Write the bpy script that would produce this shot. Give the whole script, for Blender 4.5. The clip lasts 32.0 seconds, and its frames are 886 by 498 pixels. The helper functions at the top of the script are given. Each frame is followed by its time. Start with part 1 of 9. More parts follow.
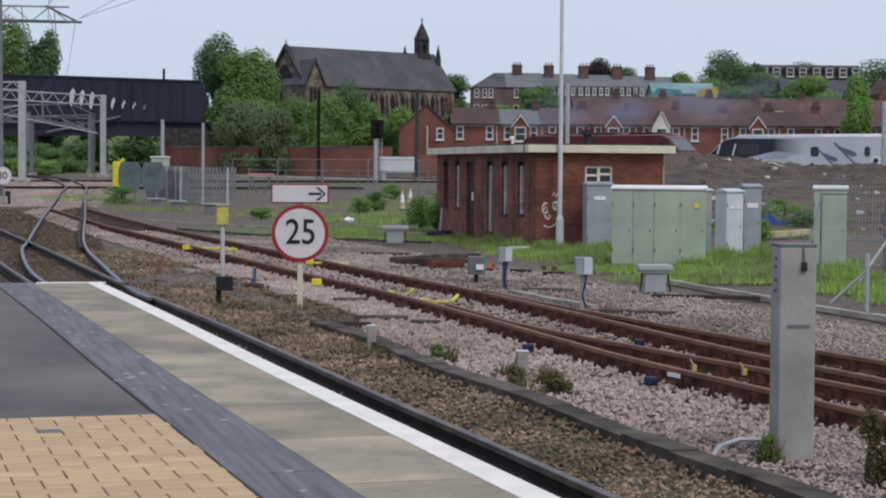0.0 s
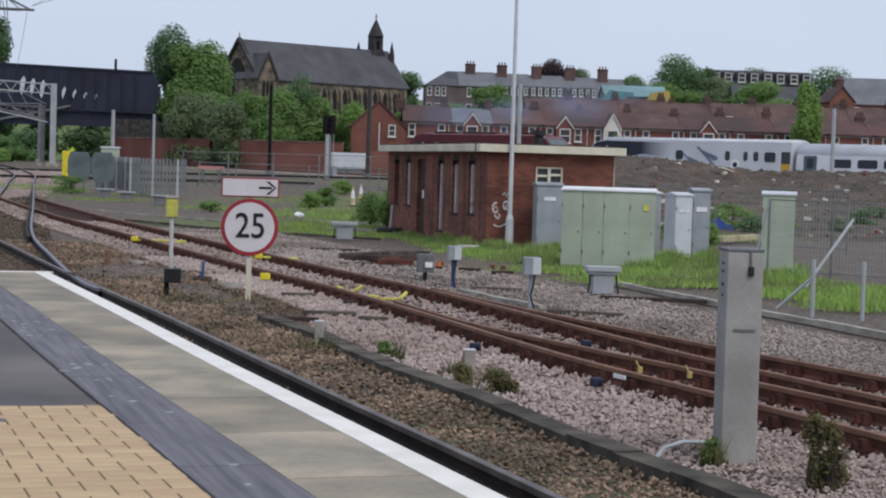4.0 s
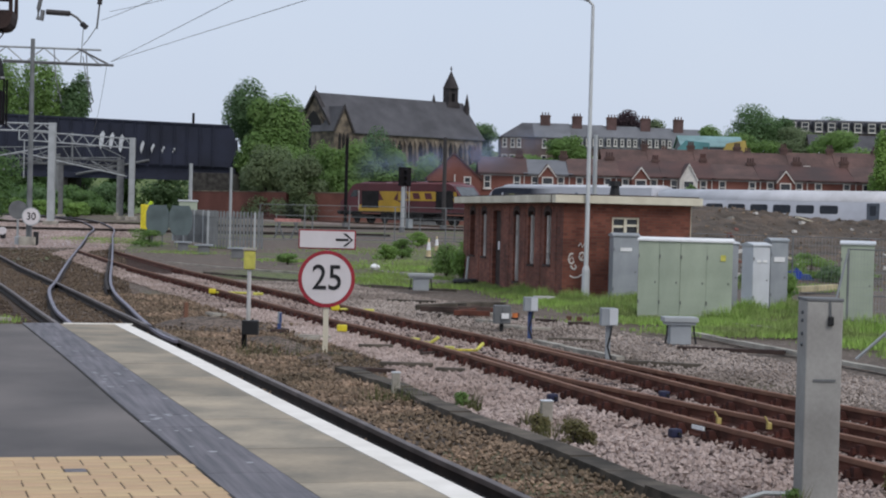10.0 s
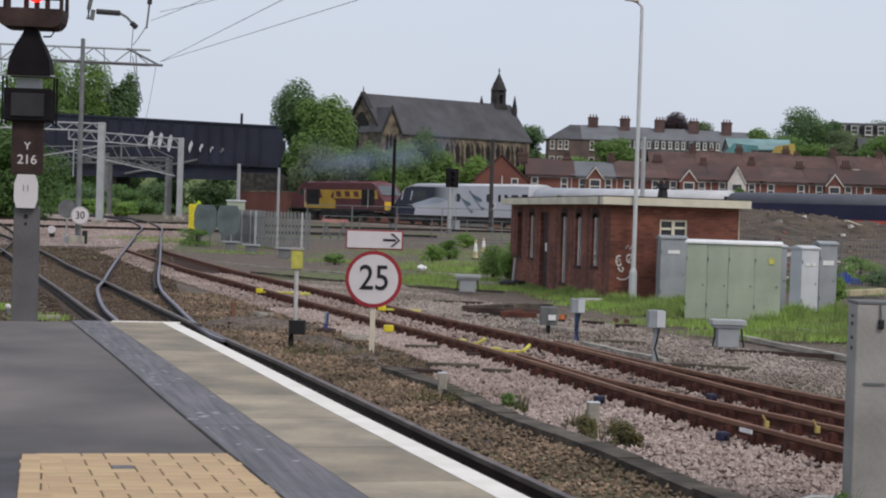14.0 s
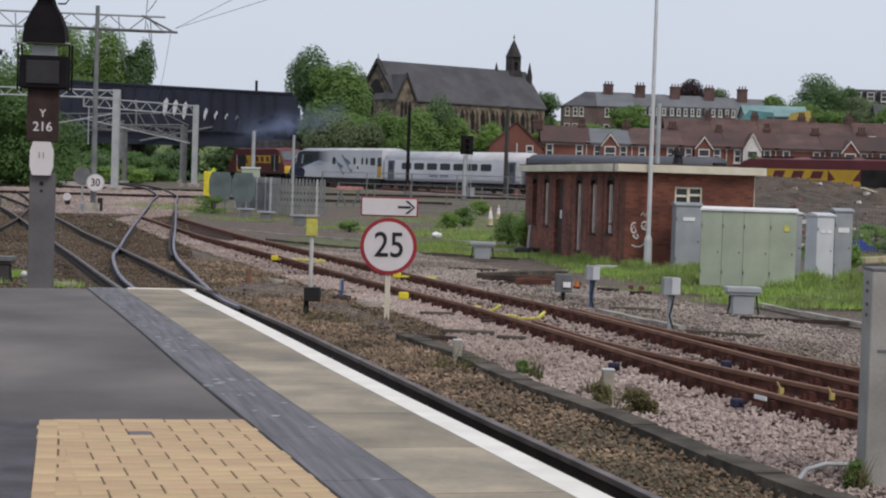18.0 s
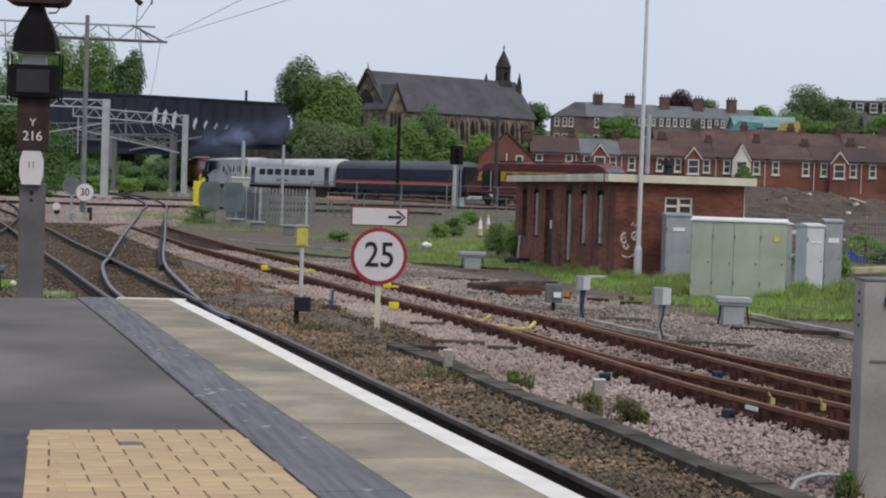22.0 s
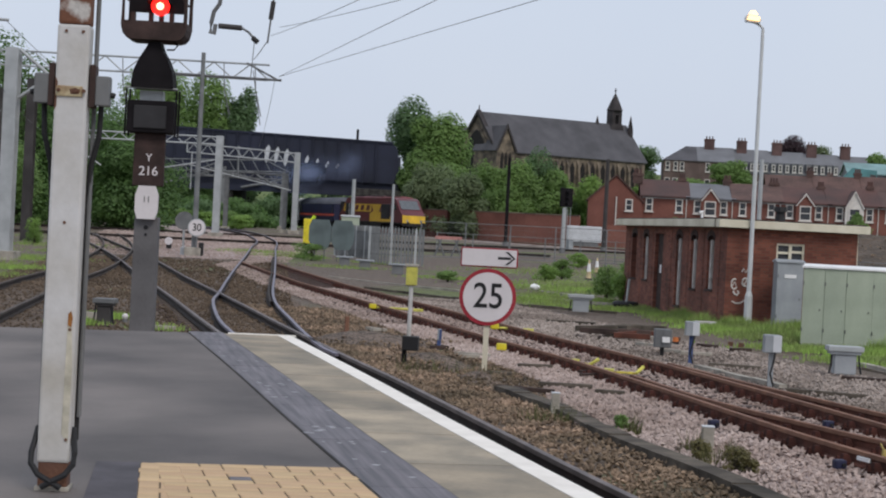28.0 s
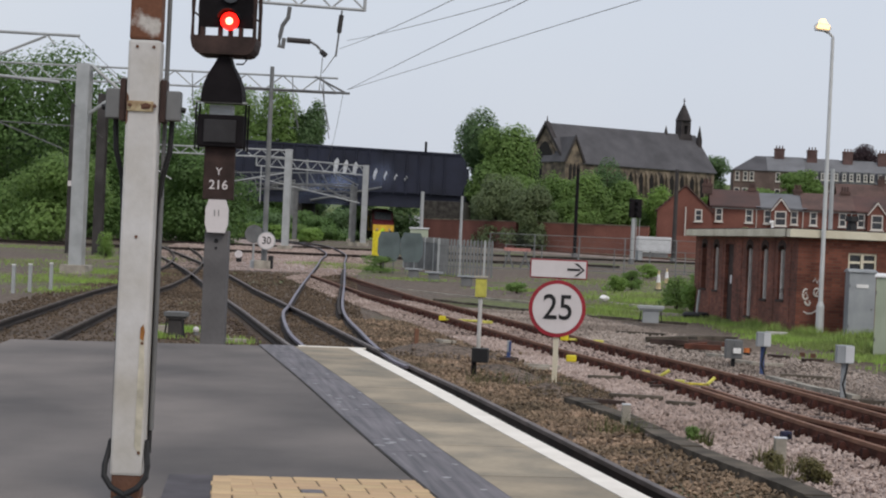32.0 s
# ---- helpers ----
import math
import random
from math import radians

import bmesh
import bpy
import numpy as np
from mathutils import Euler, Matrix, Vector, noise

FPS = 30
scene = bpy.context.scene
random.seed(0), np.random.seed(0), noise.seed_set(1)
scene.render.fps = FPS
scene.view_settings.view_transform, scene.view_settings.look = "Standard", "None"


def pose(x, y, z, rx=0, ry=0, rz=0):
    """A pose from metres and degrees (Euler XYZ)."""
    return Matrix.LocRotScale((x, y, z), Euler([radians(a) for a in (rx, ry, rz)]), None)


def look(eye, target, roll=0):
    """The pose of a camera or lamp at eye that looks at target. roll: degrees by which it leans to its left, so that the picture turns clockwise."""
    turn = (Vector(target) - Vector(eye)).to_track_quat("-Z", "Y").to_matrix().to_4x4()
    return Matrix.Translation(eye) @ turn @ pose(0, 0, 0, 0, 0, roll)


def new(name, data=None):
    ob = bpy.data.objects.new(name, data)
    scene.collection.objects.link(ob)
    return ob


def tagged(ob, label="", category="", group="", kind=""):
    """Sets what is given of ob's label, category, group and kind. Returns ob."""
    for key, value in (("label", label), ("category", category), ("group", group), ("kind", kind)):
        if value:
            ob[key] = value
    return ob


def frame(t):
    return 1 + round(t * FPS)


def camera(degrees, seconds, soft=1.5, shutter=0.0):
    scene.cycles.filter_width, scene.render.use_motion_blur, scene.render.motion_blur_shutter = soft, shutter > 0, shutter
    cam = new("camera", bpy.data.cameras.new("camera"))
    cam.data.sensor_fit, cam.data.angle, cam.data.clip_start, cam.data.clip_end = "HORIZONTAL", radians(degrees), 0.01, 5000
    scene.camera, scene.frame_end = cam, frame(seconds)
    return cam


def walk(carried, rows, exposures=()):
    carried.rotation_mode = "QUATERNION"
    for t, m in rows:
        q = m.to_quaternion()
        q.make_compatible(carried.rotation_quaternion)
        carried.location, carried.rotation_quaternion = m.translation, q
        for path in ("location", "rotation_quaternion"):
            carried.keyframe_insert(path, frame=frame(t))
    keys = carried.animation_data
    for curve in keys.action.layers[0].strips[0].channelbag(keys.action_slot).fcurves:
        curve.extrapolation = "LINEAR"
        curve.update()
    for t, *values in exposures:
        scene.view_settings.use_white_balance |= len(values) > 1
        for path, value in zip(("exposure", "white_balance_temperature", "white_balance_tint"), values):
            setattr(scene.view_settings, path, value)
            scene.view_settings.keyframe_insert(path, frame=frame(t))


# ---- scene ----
cam = camera(26.74, 32.0, soft=2.05)
PATH = [
    (0, pose(0.020, 0.025, 1.209, 87.454, -0.443, -1.703)),
    (0.5, pose(0.025, 0.021, 1.208, 87.264, -0.274, -1.972)),
    (1, pose(0.023, -0.000, 1.214, 87.140, -0.250, -2.121)),
    (1.5, pose(0.024, 0.020, 1.206, 86.520, -0.571, -2.280)),
    (2, pose(0.024, 0.030, 1.204, 86.351, -0.839, -2.346)),
    (2.5, pose(0.018, 0.018, 1.209, 86.715, -0.942, -2.576)),
    (3, pose(0.015, 0.035, 1.208, 87.535, -1.136, -2.197)),
    (3.5, pose(0.018, 0.015, 1.211, 87.275, -1.742, -3.260)),
    (5.5, pose(0.013, -0.002, 1.205, 88.126, -1.855, -2.388)),
    (6, pose(0.010, 0.008, 1.207, 88.017, -1.741, -2.044)),
    (6.5, pose(0.012, -0.020, 1.209, 88.500, -1.648, -2.025)),
    (7, pose(0.011, -0.014, 1.207, 88.559, -1.896, -1.642)),
    (7.5, pose(0.011, -0.006, 1.206, 88.253, -2.025, -1.996)),
    (8, pose(0.011, -0.000, 1.204, 88.427, -1.911, -1.625)),
    (8.5, pose(0.007, -0.004, 1.208, 88.535, -1.946, -1.502)),
    (9, pose(0.008, -0.000, 1.208, 88.723, -1.869, -1.214)),
    (9.5, pose(0.001, -0.020, 1.208, 89.060, -1.773, -0.775)),
    (10, pose(0.008, -0.013, 1.204, 88.930, -1.466, -0.884)),
    (10.5, pose(0.007, -0.002, 1.207, 88.795, -1.396, -0.656)),
    (11, pose(-0.001, -0.013, 1.212, 89.182, -1.117, -0.365)),
    (11.5, pose(0.003, 0.004, 1.203, 89.344, -1.227, -0.474)),
    (12, pose(-0.001, 0.013, 1.203, 89.498, -1.246, 0.244)),
    (12.5, pose(0.003, 0.010, 1.205, 89.627, -1.624, 0.048)),
    (13, pose(0.000, -0.000, 1.200, 89.601, -1.450, 0.010)),
    (13.5, pose(-0.003, 0.007, 1.199, 89.166, -1.773, 0.436)),
    (14, pose(0.001, 0.010, 1.193, 88.935, -1.806, 0.559)),
    (14.5, pose(0.006, 0.017, 1.197, 88.943, -2.001, 0.632)),
    (16.5, pose(-0.004, 0.034, 1.187, 88.327, -1.789, 1.267)),
    (17, pose(-0.003, 0.003, 1.194, 88.289, -1.797, 1.417)),
    (17.5, pose(-0.010, 0.045, 1.190, 88.056, -1.614, 1.352)),
    (18, pose(0.000, -0.004, 1.192, 87.912, -1.795, 1.015)),
    (18.5, pose(-0.005, 0.014, 1.196, 88.188, -1.882, 1.194)),
    (19, pose(0.002, 0.004, 1.192, 88.430, -1.890, 1.022)),
    (19.5, pose(-0.019, 0.039, 1.193, 88.518, -2.124, 0.666)),
    (20, pose(-0.021, 0.039, 1.194, 88.562, -2.095, 0.746)),
    (20.5, pose(-0.019, 0.022, 1.196, 88.679, -2.180, 0.703)),
    (21, pose(-0.018, 0.015, 1.194, 87.957, -2.008, 0.785)),
    (21.5, pose(-0.018, 0.018, 1.192, 87.728, -1.744, 0.588)),
    (22, pose(-0.015, 0.026, 1.189, 88.232, -1.862, 0.694)),
    (22.5, pose(-0.021, 0.027, 1.187, 87.447, -1.940, 1.033)),
    (23, pose(-0.013, 0.027, 1.188, 87.327, -2.467, 1.485)),
    (23.5, pose(-0.015, 0.028, 1.189, 88.261, -2.448, 1.293)),
    (24, pose(-0.027, 0.054, 1.186, 88.354, -2.659, 1.972)),
    (24.5, pose(-0.028, 0.044, 1.186, 88.234, -3.295, 2.072)),
    (25, pose(-0.033, 0.050, 1.184, 88.432, -3.443, 2.605)),
    (25.5, pose(-0.029, 0.050, 1.184, 88.406, -3.161, 2.869)),
    (27.5, pose(-0.037, 0.040, 1.189, 89.332, -3.221, 3.697)),
    (28, pose(-0.040, 0.038, 1.189, 89.353, -2.959, 4.033)),
    (28.5, pose(-0.038, 0.043, 1.194, 89.650, -3.163, 4.515)),
    (29, pose(-0.040, 0.048, 1.194, 89.823, -3.019, 4.744)),
    (29.5, pose(-0.043, 0.042, 1.189, 89.775, -3.241, 5.187)),
    (30, pose(-0.048, 0.048, 1.192, 89.986, -2.911, 5.196)),
    (30.5, pose(-0.044, 0.043, 1.194, 89.968, -2.665, 5.341)),
    (31, pose(-0.042, 0.041, 1.191, 89.727, -2.522, 5.722)),
    (31.5, pose(-0.037, 0.041, 1.186, 89.528, -2.506, 6.140)),
    (32, pose(-0.045, 0.044, 1.190, 89.614, -2.603, 6.146)),
]
# the picture's white balance wanders a little: seconds, stops, kelvin, tint
BALANCE = [(0, 0, 6335, 11.2), (3, 0, 6269, 11.2), (6, 0, 6252, 11.2), (8, 0, 6368, 10.8), (12.5, 0, 6384, 10.8), (14, 0, 6698, 11.6), (18, 0, 6731, 12.0), (20, 0, 6731, 11.6), (22, 0, 6632, 11.2), (23, 0, 6566, 10.4), (24, 0, 6500, 10.0), (25, 0, 6401, 10.0), (28, 0, 6566, 11.2), (30, 0, 6698, 11.6), (32, 0, 6896, 11.2)]
walk(cam, PATH, BALANCE)

# ---- light ----
SUN_EL, SUN_ROT = radians(47), radians(149)
world = bpy.data.worlds.new("world")
scene.world = world
world.use_nodes = True
wn = world.node_tree.nodes
wl = world.node_tree.links
sky = wn.new("ShaderNodeTexSky")
sky.sky_type, sky.sun_disc = "NISHITA", False
sky.sun_elevation, sky.sun_rotation = SUN_EL, SUN_ROT
sky.air_density, sky.dust_density, sky.ozone_density = 1.2, 4.0, 1.0
cloud = wn.new("ShaderNodeMix")
cloud.data_type = "RGBA"
cloud.inputs["Factor"].default_value = 0.82
vapour = wn.new("ShaderNodeTexNoise")
vapour.inputs["Scale"].default_value, vapour.inputs["Detail"].default_value = 2.2, 4
bands = wn.new("ShaderNodeValToRGB")
bands.color_ramp.elements[0].position, bands.color_ramp.elements[1].position = 0.35, 0.65
bands.color_ramp.elements[0].color, bands.color_ramp.elements[1].color = (0.668, 0.755, 0.91, 1), (0.74, 0.815, 0.93, 1)
tenfold = wn.new("ShaderNodeVectorMath")
tenfold.operation = "SCALE"
tenfold.inputs["Scale"].default_value = 10.0
wl.new(vapour.outputs["Fac"], bands.inputs["Fac"])
wl.new(bands.outputs["Color"], tenfold.inputs[0])
wl.new(tenfold.outputs["Vector"], cloud.inputs["B"])
wl.new(sky.outputs["Color"], cloud.inputs["A"])
wl.new(cloud.outputs["Result"], wn["Background"].inputs["Color"])
wn["Background"].inputs["Strength"].default_value = 0.1
sun = new("sun", bpy.data.lights.new("sun", "SUN"))
sun.data.energy, sun.data.angle, sun.data.color = 1.22, radians(25), (1.0, 0.95, 0.88)
sun.matrix_world = look((0, 0, 60), (-18, 30, 22))

# ---- building helpers ----
TAU = 2 * math.pi


def mesh_of(name, verts, faces):
    me = bpy.data.meshes.new(name)
    me.from_pydata(verts, [], faces)
    me.update()
    return me


def part(name, bm, material, parent, label="", smooth=False):
    """Link a bmesh as one mesh object under a thing or part."""
    me = bpy.data.meshes.new(name)
    bmesh.ops.recalc_face_normals(bm, faces=bm.faces)
    bm.to_mesh(me)
    bm.free()
    return part_mesh(name, me, material, parent, label, smooth)


def part_mesh(name, me, material, parent, label="", smooth=False):
    if not me.materials:
        me.materials.append(material)
    if smooth:
        me.polygons.foreach_set("use_smooth", [True] * len(me.polygons))
    ob = new(name, me)
    if parent is not None:
        ob.parent = parent
    if label:
        ob["label"] = label
    return ob


def thing(name, label, category, at=(0, 0, 0), rz=0, group="", kind=""):
    ob = new(name)
    ob.empty_display_size = 0.2
    ob.matrix_basis = pose(at[0], at[1], at[2], 0, 0, rz)
    return tagged(ob, label, category, group, kind)


def box(bm, x0, x1, y0, y1, z0, z1, bevel=0.0, m=None):
    vs = [bm.verts.new((x, y, z)) for x in (x0, x1) for y in (y0, y1) for z in (z0, z1)]
    fs = [(0, 1, 3, 2), (4, 6, 7, 5), (0, 4, 5, 1), (2, 3, 7, 6), (0, 2, 6, 4), (1, 5, 7, 3)]
    faces = [bm.faces.new([vs[i] for i in f]) for f in fs]
    if bevel:
        edges = list({e for f in faces for e in f.edges})
        got = bmesh.ops.bevel(bm, geom=edges, offset=bevel, segments=2, profile=0.6, affect="EDGES")
        vs = list({v for f in got["faces"] for v in f.verts} | {v for v in vs if v.is_valid})
    if m is not None:
        bmesh.ops.transform(bm, matrix=m, verts=[v for v in vs if v.is_valid])
    return bm


def boxes(*rows, bevel=0.0):
    bm = bmesh.new()
    for r in rows:
        box(bm, *r, bevel=bevel)
    return bm


def rod(bm, a, b, r0, r1=None, n=10, caps=True):
    """A tapered round bar from a to b."""
    r1 = r0 if r1 is None else r1
    a, b = Vector(a), Vector(b)
    q = (b - a).to_track_quat("Z", "Y").to_matrix()
    rings = []
    for c, r in ((a, r0), (b, r1)):
        rings.append([bm.verts.new(c + q @ Vector((r * math.cos(TAU * i / n), r * math.sin(TAU * i / n), 0))) for i in range(n)])
    for i in range(n):
        bm.faces.new((rings[0][i], rings[0][(i + 1) % n], rings[1][(i + 1) % n], rings[1][i]))
    if caps:
        bm.faces.new(rings[0][::-1])
        bm.faces.new(rings[1])
    return bm


def rods(*rows, n=10):
    bm = bmesh.new()
    for r in rows:
        rod(bm, *r, n=n)
    return bm


def tube(bm, pts, r, n=8):
    """A round bar along a bent line; r may be one radius or one for each point."""
    pts = [Vector(p) for p in pts]
    rad = r if isinstance(r, (list, tuple)) else [r] * len(pts)
    rings = []
    for i, p in enumerate(pts):
        d = pts[min(i + 1, len(pts) - 1)] - pts[max(i - 1, 0)]
        q = d.to_track_quat("Z", "Y").to_matrix()
        rings.append([bm.verts.new(p + q @ Vector((rad[i] * math.cos(TAU * k / n), rad[i] * math.sin(TAU * k / n), 0))) for k in range(n)])
    for a, b in zip(rings, rings[1:]):
        for k in range(n):
            bm.faces.new((a[k], a[(k + 1) % n], b[(k + 1) % n], b[k]))
    bm.faces.new(rings[0][::-1])
    bm.faces.new(rings[-1])
    return bm


def prism(bm, poly, lo, hi, axis="z", m=None):
    """A flat outline pushed from lo to hi along an axis; poly holds the other two coordinates in x, y, z order."""
    def at(p, w):
        return {"z": (p[0], p[1], w), "y": (p[0], w, p[1]), "x": (w, p[0], p[1])}[axis]
    a = [bm.verts.new(at(p, lo)) for p in poly]
    b = [bm.verts.new(at(p, hi)) for p in poly]
    n = len(poly)
    for i in range(n):
        bm.faces.new((a[i], a[(i + 1) % n], b[(i + 1) % n], b[i]))
    bm.faces.new(a[::-1])
    bm.faces.new(b)
    if m is not None:
        bmesh.ops.transform(bm, matrix=m, verts=a + b)
    return bm


def sweep(bm, pts, profile, closed=True):
    """A cross-section (side, up) carried along a line in the plan."""
    pts = [Vector(p) for p in pts]
    rings = []
    for i, p in enumerate(pts):
        d = pts[min(i + 1, len(pts) - 1)] - pts[max(i - 1, 0)]
        side = Vector((d.y, -d.x, 0)).normalized()
        rings.append([bm.verts.new(p + side * s + Vector((0, 0, u))) for s, u in profile])
    n = len(profile)
    for a, b in zip(rings, rings[1:]):
        for k in range(n if closed else n - 1):
            bm.faces.new((a[k], a[(k + 1) % n], b[(k + 1) % n], b[k]))
    if closed:
        bm.faces.new(rings[0][::-1])
        bm.faces.new(rings[-1])
    return bm


def smooth_line(pts, step):
    """Points at even steps along a Catmull-Rom line through pts (plan only)."""
    p = [np.array(q, float) for q in pts]
    p = [2 * p[0] - p[1]] + p + [2 * p[-1] - p[-2]]
    dense = []
    for i in range(1, len(p) - 2):
        for s in np.linspace(0, 1, 24, endpoint=False):
            a, b, c, d = p[i - 1], p[i], p[i + 1], p[i + 2]
            dense.append(0.5 * (2 * b + (c - a) * s + (2 * a - 5 * b + 4 * c - d) * s * s + (3 * b - a - 3 * c + d) * s ** 3))
    dense.append(p[-2])
    dense = np.array(dense)
    run = np.concatenate([[0], np.cumsum(np.linalg.norm(np.diff(dense, axis=0), axis=1))])
    at = np.arange(0, run[-1], step)
    return np.stack([np.interp(at, run, dense[:, k]) for k in range(dense.shape[1])], 1)


# ---- the lie of the land ----
GROUND, RAIL = -0.92, -0.80


def land(x, y):
    """Height of the ground: flat round the platform, rising slowly to the far line, then a hill."""
    z = GROUND + 0.008 * (min(max(y, 60), 200) - 60)
    start = 240 + 90 * min(max(-x / 25, 0), 1)
    if y > start:
        z += 0.115 * min(y - start, 115)
    return z


# ---- materials ----
def material(name, base, rough=0.8, metal=0.0, spread=0.18, scale=3.0, fine=40.0, bump=0.15, tint=None, random_amount=0.0, spec=0.4, depth=0.01):
    """A surface with large stains, fine grain, relief and, for repeated pieces, a shade of its own."""
    m = bpy.data.materials.new(name)
    m.use_nodes = True
    nt = m.node_tree
    nd, ln = nt.nodes, nt.links
    bsdf = nd["Principled BSDF"]
    bsdf.inputs["Roughness"].default_value, bsdf.inputs["Metallic"].default_value = rough, metal
    bsdf.inputs["Specular IOR Level"].default_value = spec
    co = nd.new("ShaderNodeTexCoord")
    big = nd.new("ShaderNodeTexNoise")
    big.inputs["Scale"].default_value, big.inputs["Detail"].default_value = scale, 5
    small = nd.new("ShaderNodeTexNoise")
    small.inputs["Scale"].default_value, small.inputs["Detail"].default_value = fine, 3
    for n in (big, small):
        ln.new(co.outputs["Object"], n.inputs["Vector"])
    tint = tint or tuple(c * (1 - 2.2 * spread) for c in base)
    ramp = nd.new("ShaderNodeValToRGB")
    ramp.color_ramp.elements[0].position, ramp.color_ramp.elements[1].position = 0.33, 0.68
    ramp.color_ramp.elements[0].color = (*tint, 1)
    ramp.color_ramp.elements[1].color = (*(min(1, c * (1 + spread * 0.5)) for c in base), 1)
    ln.new(big.outputs["Fac"], ramp.inputs["Fac"])
    grain = nd.new("ShaderNodeMapRange")
    grain.inputs["To Min"].default_value, grain.inputs["To Max"].default_value = 1 - spread * 0.8, 1 + spread * 0.8
    ln.new(small.outputs["Fac"], grain.inputs["Value"])
    value = grain.outputs["Result"]
    if random_amount:
        info = nd.new("ShaderNodeObjectInfo")
        own = nd.new("ShaderNodeMapRange")
        own.inputs["To Min"].default_value, own.inputs["To Max"].default_value = 1 - random_amount, 1 + random_amount
        ln.new(info.outputs["Random"], own.inputs["Value"])
        mul = nd.new("ShaderNodeMath")
        mul.operation = "MULTIPLY"
        ln.new(value, mul.inputs[0])
        ln.new(own.outputs["Result"], mul.inputs[1])
        value = mul.outputs["Value"]
    mix = nd.new("ShaderNodeVectorMath")
    mix.operation = "SCALE"
    ln.new(ramp.outputs["Color"], mix.inputs[0])
    ln.new(value, mix.inputs["Scale"])
    ln.new(mix.outputs["Vector"], bsdf.inputs["Base Color"])
    if bump:
        b = nd.new("ShaderNodeBump")
        b.inputs["Strength"].default_value, b.inputs["Distance"].default_value = bump, depth
        ln.new(small.outputs["Fac"], b.inputs["Height"])
        ln.new(b.outputs["Normal"], bsdf.inputs["Normal"])
    return m


def islands(m, low, high):
    """Give every loose piece of a joined mesh a shade of its own."""
    nt = m.node_tree
    bsdf = nt.nodes["Principled BSDF"]
    src = bsdf.inputs["Base Color"].links[0].from_socket
    geo = nt.nodes.new("ShaderNodeNewGeometry")
    rng = nt.nodes.new("ShaderNodeMapRange")
    rng.inputs["To Min"].default_value, rng.inputs["To Max"].default_value = low, high
    nt.links.new(geo.outputs["Random Per Island"], rng.inputs["Value"])
    sc = nt.nodes.new("ShaderNodeVectorMath")
    sc.operation = "SCALE"
    nt.links.new(src, sc.inputs[0])
    nt.links.new(rng.outputs["Result"], sc.inputs["Scale"])
    nt.links.new(sc.outputs["Vector"], bsdf.inputs["Base Color"])
    return m


def two_tone(m, other, share):
    """Tint single pieces towards a second colour."""
    nt = m.node_tree
    bsdf = nt.nodes["Principled BSDF"]
    src = bsdf.inputs["Base Color"].links[0].from_socket
    info = nt.nodes.new("ShaderNodeObjectInfo")
    wave = nt.nodes.new("ShaderNodeMath")
    wave.operation = "PINGPONG"
    wave.inputs[1].default_value = 0.11
    rng = nt.nodes.new("ShaderNodeMapRange")
    rng.inputs["From Max"].default_value, rng.inputs["To Max"].default_value = 0.11, share
    mx = nt.nodes.new("ShaderNodeMix")
    mx.data_type = "RGBA"
    mx.inputs["B"].default_value = (*other, 1)
    nt.links.new(info.outputs["Random"], wave.inputs[0])
    nt.links.new(wave.outputs["Value"], rng.inputs["Value"])
    nt.links.new(rng.outputs["Result"], mx.inputs["Factor"])
    nt.links.new(src, mx.inputs["A"])
    nt.links.new(mx.outputs["Result"], bsdf.inputs["Base Color"])
    return m


def streaky(name, light, dark):
    """Worn asphalt: soft damp patches, fine grit."""
    m = material(name, light, 0.72, spread=0.2, scale=0.55, fine=90, bump=0.3, tint=dark)
    nt = m.node_tree
    for n in nt.nodes:
        if n.type == "TEX_NOISE" and n.inputs["Scale"].default_value < 2:
            mp = nt.nodes.new("ShaderNodeMapping")
            mp.inputs["Rotation"].default_value = (0, 0, 0.9)
            mp.inputs["Scale"].default_value = (1.15, 0.8, 1)
            n.inputs["Detail"].default_value = 4
            n.inputs["Roughness"].default_value = 0.5
            src = n.inputs["Vector"].links[0].from_socket
            nt.links.new(src, mp.inputs["Vector"])
            nt.links.new(mp.outputs["Vector"], n.inputs["Vector"])
    return m


def leafy(name, base, dark):
    """Leaves that let some light through."""
    m = islands(material(name, base, 0.6, spread=0.2, scale=0.25, fine=2, tint=dark, bump=0), 0.86, 1.14)
    nt = m.node_tree
    bsdf = nt.nodes["Principled BSDF"]
    tr = nt.nodes.new("ShaderNodeBsdfTranslucent")
    mx = nt.nodes.new("ShaderNodeMixShader")
    mx.inputs["Fac"].default_value = 0.5
    nt.links.new(bsdf.inputs["Base Color"].links[0].from_socket, tr.inputs["Color"])
    nt.links.new(bsdf.outputs["BSDF"], mx.inputs[1])
    nt.links.new(tr.outputs["BSDF"], mx.inputs[2])
    nt.links.new(mx.outputs["Shader"], nt.nodes["Material Output"].inputs["Surface"])
    return m


def glow(name, colour, power):
    m = bpy.data.materials.new(name)
    m.use_nodes = True
    b = m.node_tree.nodes["Principled BSDF"]
    b.inputs["Base Color"].default_value = (*colour, 1)
    b.inputs["Emission Color"].default_value = (*colour, 1)
    b.inputs["Emission Strength"].default_value = power
    return m


